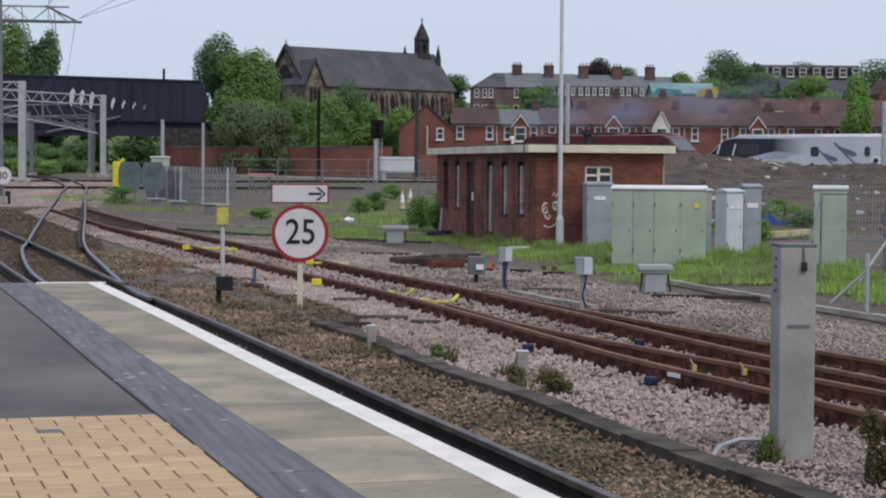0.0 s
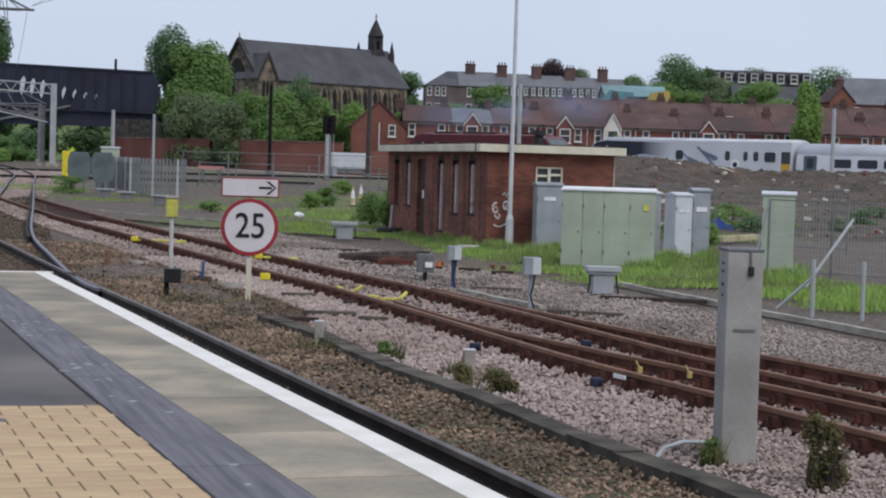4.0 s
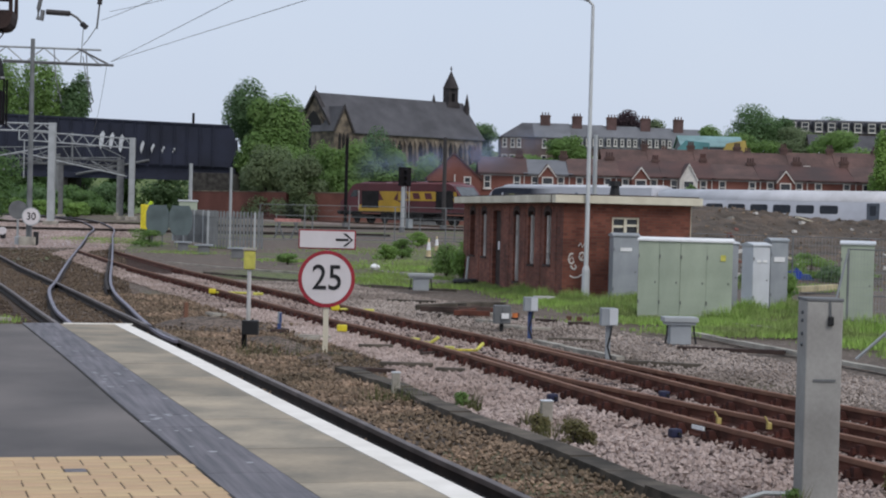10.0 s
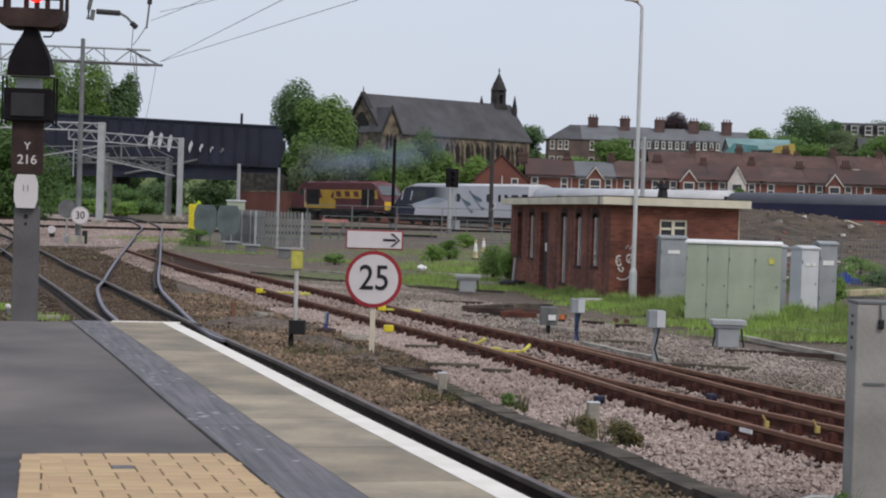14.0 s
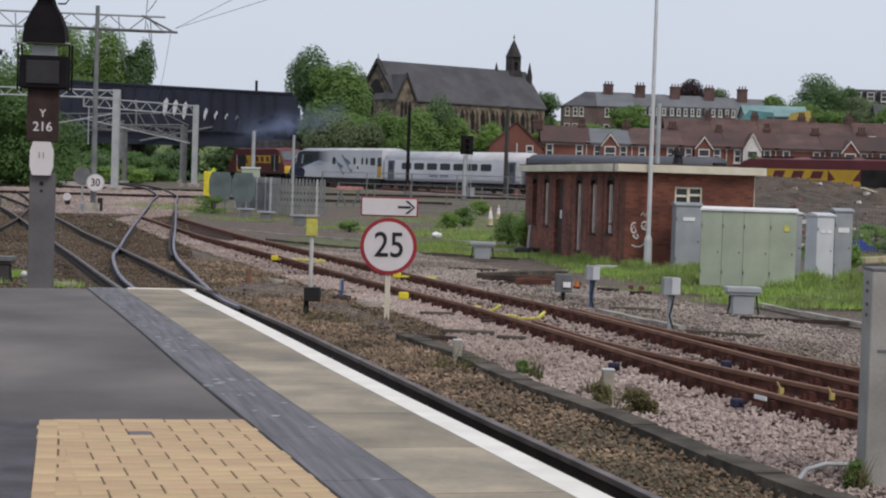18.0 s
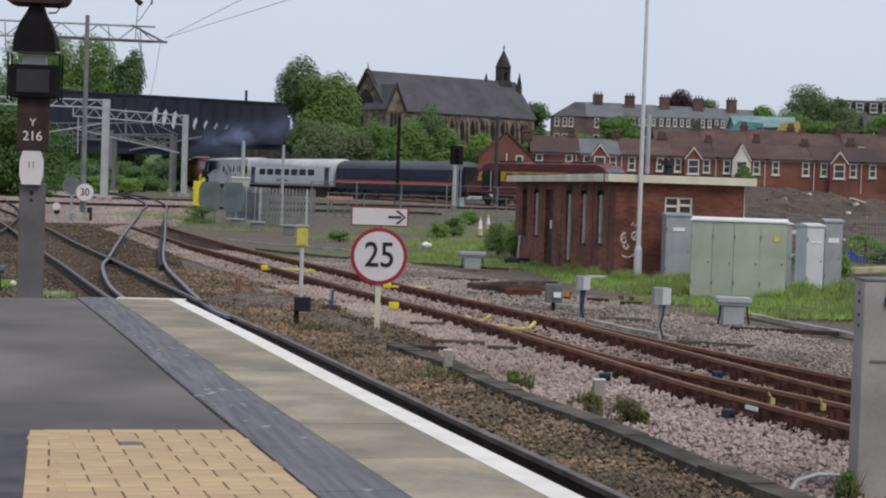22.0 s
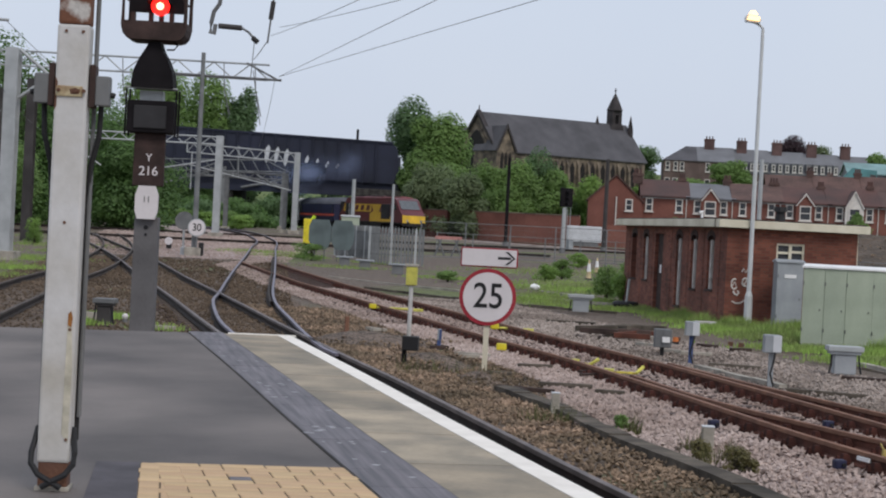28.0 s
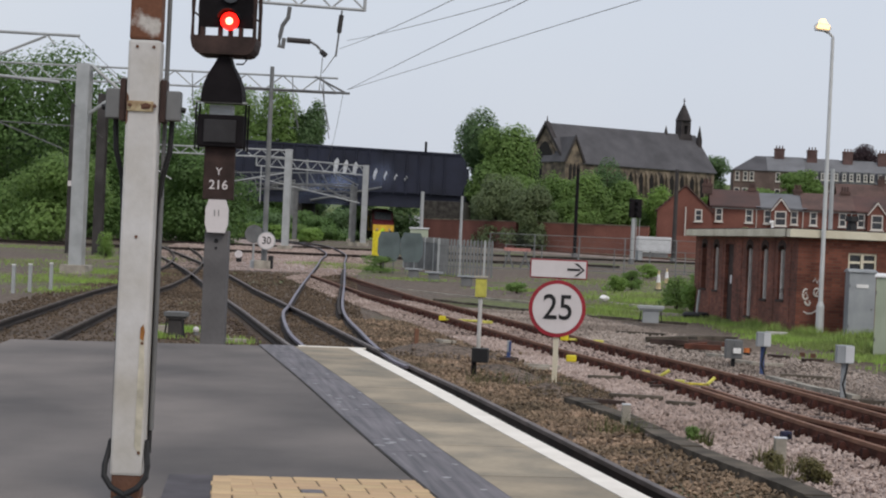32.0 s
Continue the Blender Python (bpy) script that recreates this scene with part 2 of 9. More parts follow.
M = {
    "asphalt": streaky("asphalt", (0.172, 0.150, 0.138), (0.068, 0.060, 0.058)),
    "strip": material("blue_grey_paving", (0.155, 0.143, 0.156), 0.7, spread=0.3, scale=4.5, fine=28, tint=(0.09, 0.087, 0.098), random_amount=0.08),
    "coping": material("coping_concrete", (0.37, 0.305, 0.222), 0.85, spread=0.22, scale=1.5, fine=26, tint=(0.185, 0.168, 0.135), random_amount=0.16),
    "white_line": material("white_line_paint", (0.83, 0.79, 0.73), 0.8, spread=0.05, scale=4, fine=40, tint=(0.72, 0.68, 0.62)),
    "yellow_block": two_tone(material("buff_block", (0.57, 0.415, 0.235), 0.85, spread=0.12, scale=2.4, fine=60, tint=(0.44, 0.315, 0.18), random_amount=0.10), (0.46, 0.285, 0.185), 0.5),
    "joint": material("dark_joint", (0.16, 0.115, 0.07), 0.95, spread=0.2),
    "platform_wall": material("platform_wall", (0.06, 0.055, 0.05), 0.9, spread=0.3, scale=2),
    "ballast_ground": material("ballast_ground", (0.25, 0.205, 0.185), 0.95, spread=0.25, scale=0.5, fine=22, bump=0.6, tint=(0.16, 0.125, 0.10), depth=0.03),
    "stone_pink": islands(material("pink_grey_ballast", (0.425, 0.342, 0.31), 0.9, spread=0.16, scale=0.5, fine=40, tint=(0.29, 0.22, 0.19)), 0.76, 1.15),
    "stone_soot": islands(material("sooty_brown_ballast", (0.135, 0.098, 0.068), 0.95, spread=0.25, scale=0.5, fine=40, tint=(0.08, 0.058, 0.04)), 0.72, 1.2),
    "stone_brown": islands(material("brown_ballast", (0.245, 0.172, 0.12), 0.9, spread=0.25, scale=0.9, fine=40, tint=(0.11, 0.083, 0.054)), 0.5, 1.5),
    "stone_grey": islands(material("grey_ballast", (0.36, 0.305, 0.27), 0.9, spread=0.2, scale=0.5, fine=40, tint=(0.22, 0.18, 0.155)), 0.78, 1.15),
    "rust": material("rusty_rail", (0.12, 0.041, 0.026), 0.9, spread=0.25, scale=4, fine=60, tint=(0.062, 0.025, 0.017), bump=0.3),
    "chair": material("dark_rusty_chair", (0.072, 0.024, 0.018), 0.9, spread=0.3, scale=8, fine=60, tint=(0.036, 0.014, 0.011), random_amount=0.3, spec=0.2),
    "rust_top": material("rusty_rail_head", (0.205, 0.103, 0.064), 0.8, spread=0.2, scale=3, fine=50, tint=(0.145, 0.068, 0.044)),
    # Worn head; the blue in its base colour imitates reflected sky.
    "rail_blue": material("worn_rail_head_sky_sheen", (0.205, 0.19, 0.235), 0.5, metal=0.3, spread=0.15, scale=3, fine=50),
    "rail_dull": material("dull_rail_head", (0.155, 0.13, 0.124), 0.6, metal=0.1, spread=0.2, scale=3, fine=50),
    "rail_brown": material("brown_rail_head", (0.085, 0.066, 0.056), 0.8, spread=0.25, scale=3, fine=50),
    "rail_dark": material("dark_rail", (0.028, 0.019, 0.016), 0.9, spread=0.25, scale=3, fine=50),
    "rail_top": material("worn_rail_head", (0.27, 0.235, 0.235), 0.5, metal=0.2, spread=0.15, scale=3, fine=50),
    "sleeper": material("dark_sleeper", (0.07, 0.045, 0.038), 0.9, spread=0.3, scale=2, fine=30, random_amount=0.2),
    "kerb": material("dark_kerb_concrete", (0.115, 0.097, 0.078), 0.92, spread=0.35, scale=2.6, fine=30, tint=(0.045, 0.039, 0.032), random_amount=0.12, spec=0.2),
    "pale_concrete": material("pale_concrete", (0.38, 0.35, 0.30), 0.9, spread=0.18, scale=2.5, fine=40, random_amount=0.08),
    "brick": material("red_brick", (0.20, 0.066, 0.042), 0.9, spread=0.25, scale=0.9, fine=18, tint=(0.125, 0.043, 0.03), bump=0.3),
    "cream": material("cream_painted_concrete", (0.68, 0.64, 0.52), 0.8, spread=0.1, scale=1.5, fine=25, tint=(0.52, 0.47, 0.36)),
    "roof_felt": material("roof_felt", (0.07, 0.055, 0.05), 0.9, spread=0.2),
    "dark": material("dark_void", (0.02, 0.018, 0.018), 0.9, spread=0.2),
    "grey_paint": material("light_grey_paint", (0.40, 0.42, 0.43), 0.6, spread=0.08, scale=2, fine=30, tint=(0.31, 0.33, 0.34)),
    "cab_green": material("grey_green_paint", (0.385, 0.435, 0.34), 0.6, spread=0.09, scale=1.6, fine=30, tint=(0.315, 0.36, 0.28)),
    "cab_grey": material("cool_grey_paint", (0.32, 0.34, 0.36), 0.55, spread=0.08, scale=2, fine=30, tint=(0.25, 0.27, 0.29)),
    "cab_white": material("pale_grey_paint", (0.58, 0.60, 0.63), 0.5, spread=0.06, scale=2, fine=30),
    "white": material("white_paint", (0.80, 0.80, 0.80), 0.6, spread=0.06, scale=3, fine=40, tint=(0.70, 0.70, 0.70)),
    "sign_white": material("sign_white", (0.66, 0.62, 0.63), 0.55, spread=0.04, scale=3, fine=40),
    "red": material("sign_red", (0.33, 0.02, 0.035), 0.5, spread=0.1),
    "black": material("black_paint", (0.012, 0.012, 0.014), 0.6, spread=0.15),
    "yellow": material("yellow_paint", (0.72, 0.60, 0.03), 0.6, spread=0.12, scale=6, fine=50),
    "yellow_dull": material("dull_yellow", (0.62, 0.58, 0.12), 0.7, spread=0.15, scale=8, fine=60),
    "yellow_dirty": material("dirty_yellow_paint", (0.58, 0.48, 0.07), 0.7, spread=0.3, scale=9, fine=60, tint=(0.26, 0.21, 0.06)),
    "blue": material("blue_paint", (0.05, 0.085, 0.22), 0.6, spread=0.15),
    "galv": material("galvanised_steel", (0.42, 0.44, 0.45), 0.55, metal=0.25, spread=0.08, scale=2, fine=30),
    "lamp_grey": material("pale_grey_lamp_paint", (0.56, 0.58, 0.59), 0.5, spread=0.06, scale=2, fine=30),
    "galv_dark": material("weathered_steel", (0.16, 0.165, 0.17), 0.7, spread=0.15, scale=2, fine=30),
    "pole_white": material("cream_white_pole_paint", (0.54, 0.54, 0.55), 0.6, spread=0.12, scale=3, fine=30, tint=(0.41, 0.39, 0.355)),
    "pole_rust": material("rusted_pole", (0.15, 0.07, 0.042), 0.85, spread=0.3, scale=6, fine=60, tint=(0.10, 0.05, 0.035), bump=0.4),
    "cable": material("black_cable", (0.015, 0.015, 0.017), 0.7, spread=0.1),
    "signal_black": material("signal_black", (0.013, 0.011, 0.013), 0.8, spread=0.2, scale=4, spec=0.15),
    "signal_brown": material("rusty_signal_steel", (0.055, 0.032, 0.028), 0.85, spread=0.25, scale=6, fine=50),
    "post_concrete": material("grey_concrete_post", (0.345, 0.335, 0.315), 0.9, spread=0.14, scale=2.2, fine=35, tint=(0.25, 0.24, 0.225)),
    "signal_post": material("signal_post_grey", (0.14, 0.135, 0.14), 0.8, spread=0.15, scale=2, fine=30),
    "earth": material("bare_earth", (0.115, 0.086, 0.066), 0.95, spread=0.3, scale=0.55, fine=5, bump=1.0, tint=(0.045, 0.036, 0.026), depth=0.14),
    "grass": islands(material("grass_blades", (0.25, 0.41, 0.075), 0.75, spread=0.18, scale=0.7, fine=10, tint=(0.20, 0.235, 0.09)), 0.75, 1.2),
    "weed": islands(material("brown_weeds", (0.13, 0.115, 0.045), 0.8, spread=0.2, scale=2, fine=20, tint=(0.06, 0.08, 0.025)), 0.5, 1.4),
    "slate": material("grey_slate", (0.085, 0.083, 0.092), 0.75, spread=0.15, scale=0.35, fine=3),
    "slate_light": material("pale_slate", (0.17, 0.175, 0.19), 0.75, spread=0.12, scale=0.35, fine=3),
    "tile_red": material("brown_red_roof", (0.105, 0.053, 0.046), 0.85, spread=0.2, scale=0.25, fine=3, tint=(0.06, 0.04, 0.038)),
    "tile_brown": material("weathered_brown_roof", (0.12, 0.07, 0.06), 0.85, spread=0.25, scale=0.5, fine=4, tint=(0.07, 0.045, 0.04)),
    "teal_pale": material("pale_teal_sheeting", (0.20, 0.33, 0.33), 0.6, spread=0.15, scale=0.4, fine=4),
    "house_brick": material("orange_brick", (0.20, 0.082, 0.062), 0.9, spread=0.2, scale=0.3, fine=4, tint=(0.135, 0.052, 0.04)),
    "stone_wall": material("sooty_sandstone", (0.20, 0.16, 0.118), 0.9, spread=0.3, scale=0.8, fine=3, tint=(0.055, 0.046, 0.04)),
    "grey_wall": material("grey_brown_brick", (0.16, 0.115, 0.105), 0.9, spread=0.2, scale=0.3, fine=3),
    "window_white": material("white_window_paint", (0.64, 0.61, 0.57), 0.6, spread=0.06),
    "glass_dark": material("dark_window_glass", (0.03, 0.033, 0.04), 0.12, spread=0.1, spec=0.6),
    "chimney_brown": material("brown_chimney_brick", (0.125, 0.075, 0.07), 0.9, spread=0.2, scale=0.5, fine=4),
    "soot_stone": material("blackened_stone", (0.058, 0.05, 0.052), 0.9, spread=0.25, scale=0.5, fine=3),
    "mast_dark": material("dark_weathered_steel", (0.055, 0.05, 0.05), 0.8, spread=0.2, scale=1, fine=20),
    "bridge": material("dark_bridge_steel", (0.019, 0.023, 0.045), 0.7, spread=0.2, scale=0.3, fine=3),
    "teal": material("teal_sheeting", (0.10, 0.26, 0.27), 0.6, spread=0.15, scale=0.4),
    "ochre": material("ochre_sheeting", (0.46, 0.34, 0.09), 0.7, spread=0.15, scale=0.4),
    "bark": material("bark", (0.07, 0.055, 0.042), 0.9, spread=0.25, scale=2, fine=12),
    "leaf_a": leafy("mid_green_leaves", (0.20, 0.315, 0.09), (0.155, 0.255, 0.075)),
    "leaf_b": leafy("dark_green_leaves", (0.145, 0.24, 0.10), (0.11, 0.185, 0.08)),
    "leaf_c": leafy("grey_green_leaves", (0.20, 0.26, 0.13), (0.155, 0.20, 0.10)),
    "leaf_d": leafy("bright_green_leaves", (0.24, 0.375, 0.09), (0.19, 0.31, 0.075)),
    "leaf_e": leafy("deep_green_leaves", (0.125, 0.225, 0.065), (0.09, 0.165, 0.05)),
    "maroon": material("maroon_loco_paint", (0.115, 0.022, 0.028), 0.4, spread=0.12, scale=0.5, fine=6),
    "gold": material("gold_loco_band", (0.55, 0.33, 0.03), 0.45, spread=0.1, scale=0.5, fine=6),
    "loco_grey": material("loco_roof_grey", (0.085, 0.06, 0.06), 0.7, spread=0.2, scale=0.6, fine=6),
    "train_white": material("silver_white_coach", (0.62, 0.63, 0.68), 0.35, spread=0.06, scale=0.4, fine=5),
    "train_roof": material("pale_coach_roof", (0.60, 0.60, 0.63), 0.6, spread=0.1, scale=0.5, fine=5),
    "swoosh": material("pale_swoosh", (0.50, 0.56, 0.66), 0.4, spread=0.12, scale=0.4),
    "train_grey": material("mid_grey_band", (0.26, 0.28, 0.33), 0.4, spread=0.08),
    "navy": material("navy_coach_paint", (0.026, 0.028, 0.062), 0.55, spec=0.2, spread=0.1, scale=0.4, fine=5),
    "navy_red": material("red_coach_stripe", (0.55, 0.09, 0.06), 0.45, spread=0.1),
    "navy_roof": material("dark_grey_coach_roof", (0.10, 0.105, 0.125), 0.7, spread=0.1, scale=0.5),
    "coach_door": material("dark_grey_door", (0.11, 0.125, 0.15), 0.45, spread=0.1),
    "under": material("dark_underframe", (0.022, 0.02, 0.02), 0.9, spread=0.3, scale=1),
    "fence_grey": material("dull_galvanised_rail", (0.19, 0.2, 0.205), 0.7, spread=0.15, scale=1.5, fine=20),
    "coach_glass": material("tinted_coach_glass", (0.035, 0.04, 0.052), 0.3, spread=0.1, spec=0.35),
    "mesh_wire": material("fence_wire", (0.36, 0.38, 0.38), 0.6, metal=0.2, spread=0.08),
    "lamp_on": glow("lit_lamp", (1.0, 0.60, 0.24), 2.6),
    "red_on": glow("lit_red_lens", (1.0, 0.012, 0.008), 3.2),
    "red_core": glow("lit_red_lens_core", (1.0, 0.42, 0.26), 4),
}

# ---- ground ----
def make_ground():
    xs = np.unique(np.concatenate([np.linspace(-1500, -120, 12), np.linspace(-120, 120, 81), np.linspace(120, 1500, 12)]))
    ys = np.unique(np.concatenate([np.linspace(-300, -20, 6), np.linspace(-20, 100, 61), np.linspace(100, 450, 71), np.linspace(450, 3000, 10)]))
    verts = [(x, y, land(x, y) - 0.10 + (0.03 * noise.noise((x * 0.35, y * 0.35, 0)) if 8 < y < 110 else 0)) for y in ys for x in xs]
    n = len(xs)
    faces = [(j * n + i, j * n + i + 1, (j + 1) * n + i + 1, (j + 1) * n + i) for j in range(len(ys) - 1) for i in range(n - 1)]
    m = bpy.data.materials.new("yard_ground")
    m.use_nodes = True
    nd, ln = m.node_tree.nodes, m.node_tree.links
    bsdf = nd["Principled BSDF"]
    bsdf.inputs["Roughness"].default_value = 0.95
    co = nd.new("ShaderNodeTexCoord")

    def tex(scale, detail=4):
        t = nd.new("ShaderNodeTexNoise")
        t.inputs["Scale"].default_value, t.inputs["Detail"].default_value = scale, detail
        ln.new(co.outputs["Object"], t.inputs["Vector"])
        return t.outputs["Fac"]

    def ramp(src, a, b, p=0.4, q=0.6):
        r = nd.new("ShaderNodeValToRGB")
        r.color_ramp.elements[0].position, r.color_ramp.elements[1].position = p, q
        r.color_ramp.elements[0].color, r.color_ramp.elements[1].color = (*a, 1), (*b, 1)
        ln.new(src, r.inputs["Fac"])
        return r.outputs["Color"]

    def mix(f, a, b, kind="MIX"):
        x = nd.new("ShaderNodeMix")
        x.data_type, x.blend_type = "RGBA", kind
        ln.new(f, x.inputs["Factor"]) if not isinstance(f, float) else None
        if isinstance(f, float):
            x.inputs["Factor"].default_value = f
        ln.new(a, x.inputs["A"])
        ln.new(b, x.inputs["B"])
        return x.outputs["Result"]

    stones = nd.new("ShaderNodeTexVoronoi")
    stones.inputs["Scale"].default_value = 14
    ln.new(co.outputs["Object"], stones.inputs["Vector"])
    bw = nd.new("ShaderNodeRGBToBW")
    ln.new(stones.outputs["Color"], bw.inputs["Color"])
    gravel = ramp(bw.outputs["Val"], (0.062, 0.047, 0.036), (0.178, 0.14, 0.113), 0.2, 0.8)
    brown = ramp(tex(5), (0.075, 0.054, 0.04), (0.19, 0.145, 0.11))
    green = ramp(tex(3), (0.06, 0.09, 0.025), (0.15, 0.20, 0.05))
    base = mix(ramp(tex(0.22), (0, 0, 0), (0.85, 0.85, 0.85), 0.42, 0.62), gravel, brown)
    sep = nd.new("ShaderNodeSeparateXYZ")
    ln.new(co.outputs["Object"], sep.inputs["Vector"])
    far = nd.new("ShaderNodeMapRange")
    far.inputs["From Min"].default_value, far.inputs["From Max"].default_value = 205, 240
    ln.new(sep.outputs["Y"], far.inputs["Value"])
    patch = ramp(tex(0.11), (0, 0, 0), (0.75, 0.75, 0.75), 0.53, 0.66)
    base = mix(patch, base, green)
    base = mix(far.outputs["Result"], base, green)
    ln.new(base, bsdf.inputs["Base Color"])
    b = nd.new("ShaderNodeBump")
    b.inputs["Strength"].default_value, b.inputs["Distance"].default_value = 0.8, 0.04
    ln.new(stones.outputs["Distance"], b.inputs["Height"])
    ln.new(b.outputs["Normal"], bsdf.inputs["Normal"])
    ob = part_mesh("ground", mesh_of("ground", verts, faces), m, None, smooth=True)
    tagged(ob, "gravel and cinder railway yard rising to a green hill", "ground", kind="structure")


make_ground()

# ---- platform ----
EDGE = [(-2.84, 19.08), (-1.58, 14.76), (-0.58, 11.24), (0.34, 8.08), (1.25, 4.9), (2.2, 1.4), (3.2, -2.5), (4.1, -6.0), (8.0, -20.0)]
EDGE_LINE = smooth_line(EDGE, 0.1)


def inset(d):
    """The platform's track edge, moved d metres onto the platform."""
    t = np.gradient(EDGE_LINE, axis=0)
    t /= np.linalg.norm(t, axis=1)[:, None]
    return EDGE_LINE + d * np.stack([t[:, 1], -t[:, 0]], 1)


def ribbon(a, b, z0, z1):
    """A flat slab between two lines in the plan."""
    bm = bmesh.new()
    ra = [[bm.verts.new((*p, z)) for z in (z0, z1)] for p in a]
    rb = [[bm.verts.new((*p, z)) for z in (z0, z1)] for p in b]
    for i in range(len(a) - 1):
        bm.faces.new((ra[i][1], ra[i + 1][1], rb[i + 1][1], rb[i][1]))
        bm.faces.new((ra[i][0], ra[i + 1][0], ra[i + 1][1], ra[i][1]))
        bm.faces.new((rb[i][0], rb[i][1], rb[i + 1][1], rb[i + 1][0]))
    for k in (0, -1):
        bm.faces.new((ra[k][0], ra[k][1], rb[k][1], rb[k][0]))
    return bm


def shrink(line, by=0.005):
    """Draw both ends of a line in a little, to leave a joint."""
    line = np.array(line, float)
    for k, n in ((0, 1), (-1, -2)):
        d = line[n] - line[k]
        line[k] = line[k] + d / np.linalg.norm(d) * by
    return line


platform = thing("platform", "asphalt station platform end with coping and white edge line", "platform", kind="structure")
_l = inset(0.02)
_core = [tuple(p) for p in inset(0.70)] + [(0.3, -20.5), (-2.2, -6.0), (-3.2, 1.0), (-3.95, 6.0), (-5.1, 12.4), (-6.15, 17.72)]
part("platform_surface", prism(bmesh.new(), _core, GROUND - 0.1, -0.004), M["asphalt"], platform, "worn grey asphalt surface")
part("edge_wall", ribbon(inset(0.14), inset(0.60), GROUND - 0.1, -0.09), M["platform_wall"], platform, "sooty platform face wall")
# the dark strip is brushed along its length
_nt = M["strip"].node_tree
_co = [n for n in _nt.nodes if n.type == "TEX_COORD"][0]
for _no, _sc in zip([n for n in _nt.nodes if n.type == "TEX_NOISE"], ((5.0, 0.22, 1.0), (1.6, 0.05, 1.0))):
    _mp = _nt.nodes.new("ShaderNodeMapping")
    _mp.vector_type = "TEXTURE"
    _mp.inputs["Rotation"].default_value = (0, 0, math.radians(14.0))
    _mp.inputs["Scale"].default_value = tuple(1 / s for s in _sc)
    _nt.links.new(_co.outputs["Object"], _mp.inputs["Vector"])
    _nt.links.new(_mp.outputs["Vector"], _no.inputs["Vector"])
_sa, _sb = inset(0.756), inset(1.104)
for _k in range(0, len(EDGE_LINE) - 6, 6):
    part("paving_slab", ribbon(shrink(_sa[_k:_k + 7], 0.002), shrink(_sb[_k:_k + 7], 0.002), -0.02, 0.006 + random.uniform(-0.001, 0.001)), M["strip"], platform)
_white_a, _white_b = inset(0.06), inset(0.20)
_cop_a, _cop_b = inset(0.058), inset(0.743)
_n = len(EDGE_LINE)
_i = 0
random.seed(3)
while _i < _n - 2:
    _j = min(_n - 1, _i + random.choice((11, 12, 12, 13)))
    part("coping_stone", ribbon(shrink(_cop_a[_i:_j + 1], 0.008), shrink(_cop_b[_i:_j + 1], 0.008), -0.085, random.uniform(-0.001, 0.001)), M["coping"], platform)
    part("edge_line", ribbon(_white_a[_i:_j + 1 if _j < _n - 1 else _j], _white_b[_i:_j + 1 if _j < _n - 1 else _j], -0.01, 0.004), M["white_line"], platform, "white painted platform edge line")
    _i = _j
part("edge_joint", ribbon(inset(1.103), inset(1.114), -0.02, 0.0015), M["platform_wall"], platform, "dark gritty joint beside the paving")
part("inner_joint", ribbon(inset(0.742), inset(0.757), -0.02, -0.003), M["platform_wall"], platform, "dark gritty joint behind the coping")
# white line across the platform's end
part("end_line", prism(bmesh.new(), [(-3.52, 18.93), (-3.50, 18.81), (-2.90, 18.98), (-2.84, 19.08)], -0.01, 0.006), M["white_line"], platform, "white painted end line")
# pale trodden spots on the dark strip
_rnd = random.Random(21)
_mid = inset(0.93)
M["gum"] = material("pale_gum", (0.34, 0.34, 0.36), 0.8, spread=0.15, scale=8)
for _k in range(40):
    _n = _rnd.choice((_rnd.gauss(62, 5), _rnd.gauss(90, 5), _rnd.uniform(15, 150)))
    _c = _mid[int(min(max(_n, 5), 170))] + np.array((_rnd.uniform(-0.15, 0.15), _rnd.uniform(-0.1, 0.1)))
    _r = _rnd.uniform(0.008, 0.026)
    part("gum_spot", prism(bmesh.new(), [(_c[0] + _r * (1 + 0.4 * math.sin(3 * a)) * math.cos(a), _c[1] + 1.3 * _r * math.sin(a)) for a in np.linspace(0, TAU, 9, endpoint=False)], 0.004, 0.0085), M["gum"], platform, "pale trodden gum spot")

# ---- track ----
HEAD = [(-0.035, -0.045), (-0.035, -0.004), (-0.030, 0.0), (0.030, 0.0), (0.035, -0.004), (0.035, -0.045)]
WEB = [(-0.07, -0.155), (-0.07, -0.143), (-0.012, -0.125), (-0.012, -0.05), (0.012, -0.05), (0.012, -0.125), (0.07, -0.143), (0.07, -0.155)]


def lift(line, up):
    return [(x, y, land(x, y) - GROUND + up) for x, y in line]


def beside(line, d):
    t = np.gradient(line, axis=0)
    t /= np.linalg.norm(t, axis=1)[:, None]
    return line + d * np.stack([t[:, 1], -t[:, 0]], 1)


def rail(track, line, side, head, web):
    ob = part("rail", sweep(bmesh.new(), lift(line, RAIL), WEB), M[web], track, side)
    part("rail_head", sweep(bmesh.new(), lift(line, RAIL), HEAD), M[head], ob)
    return ob


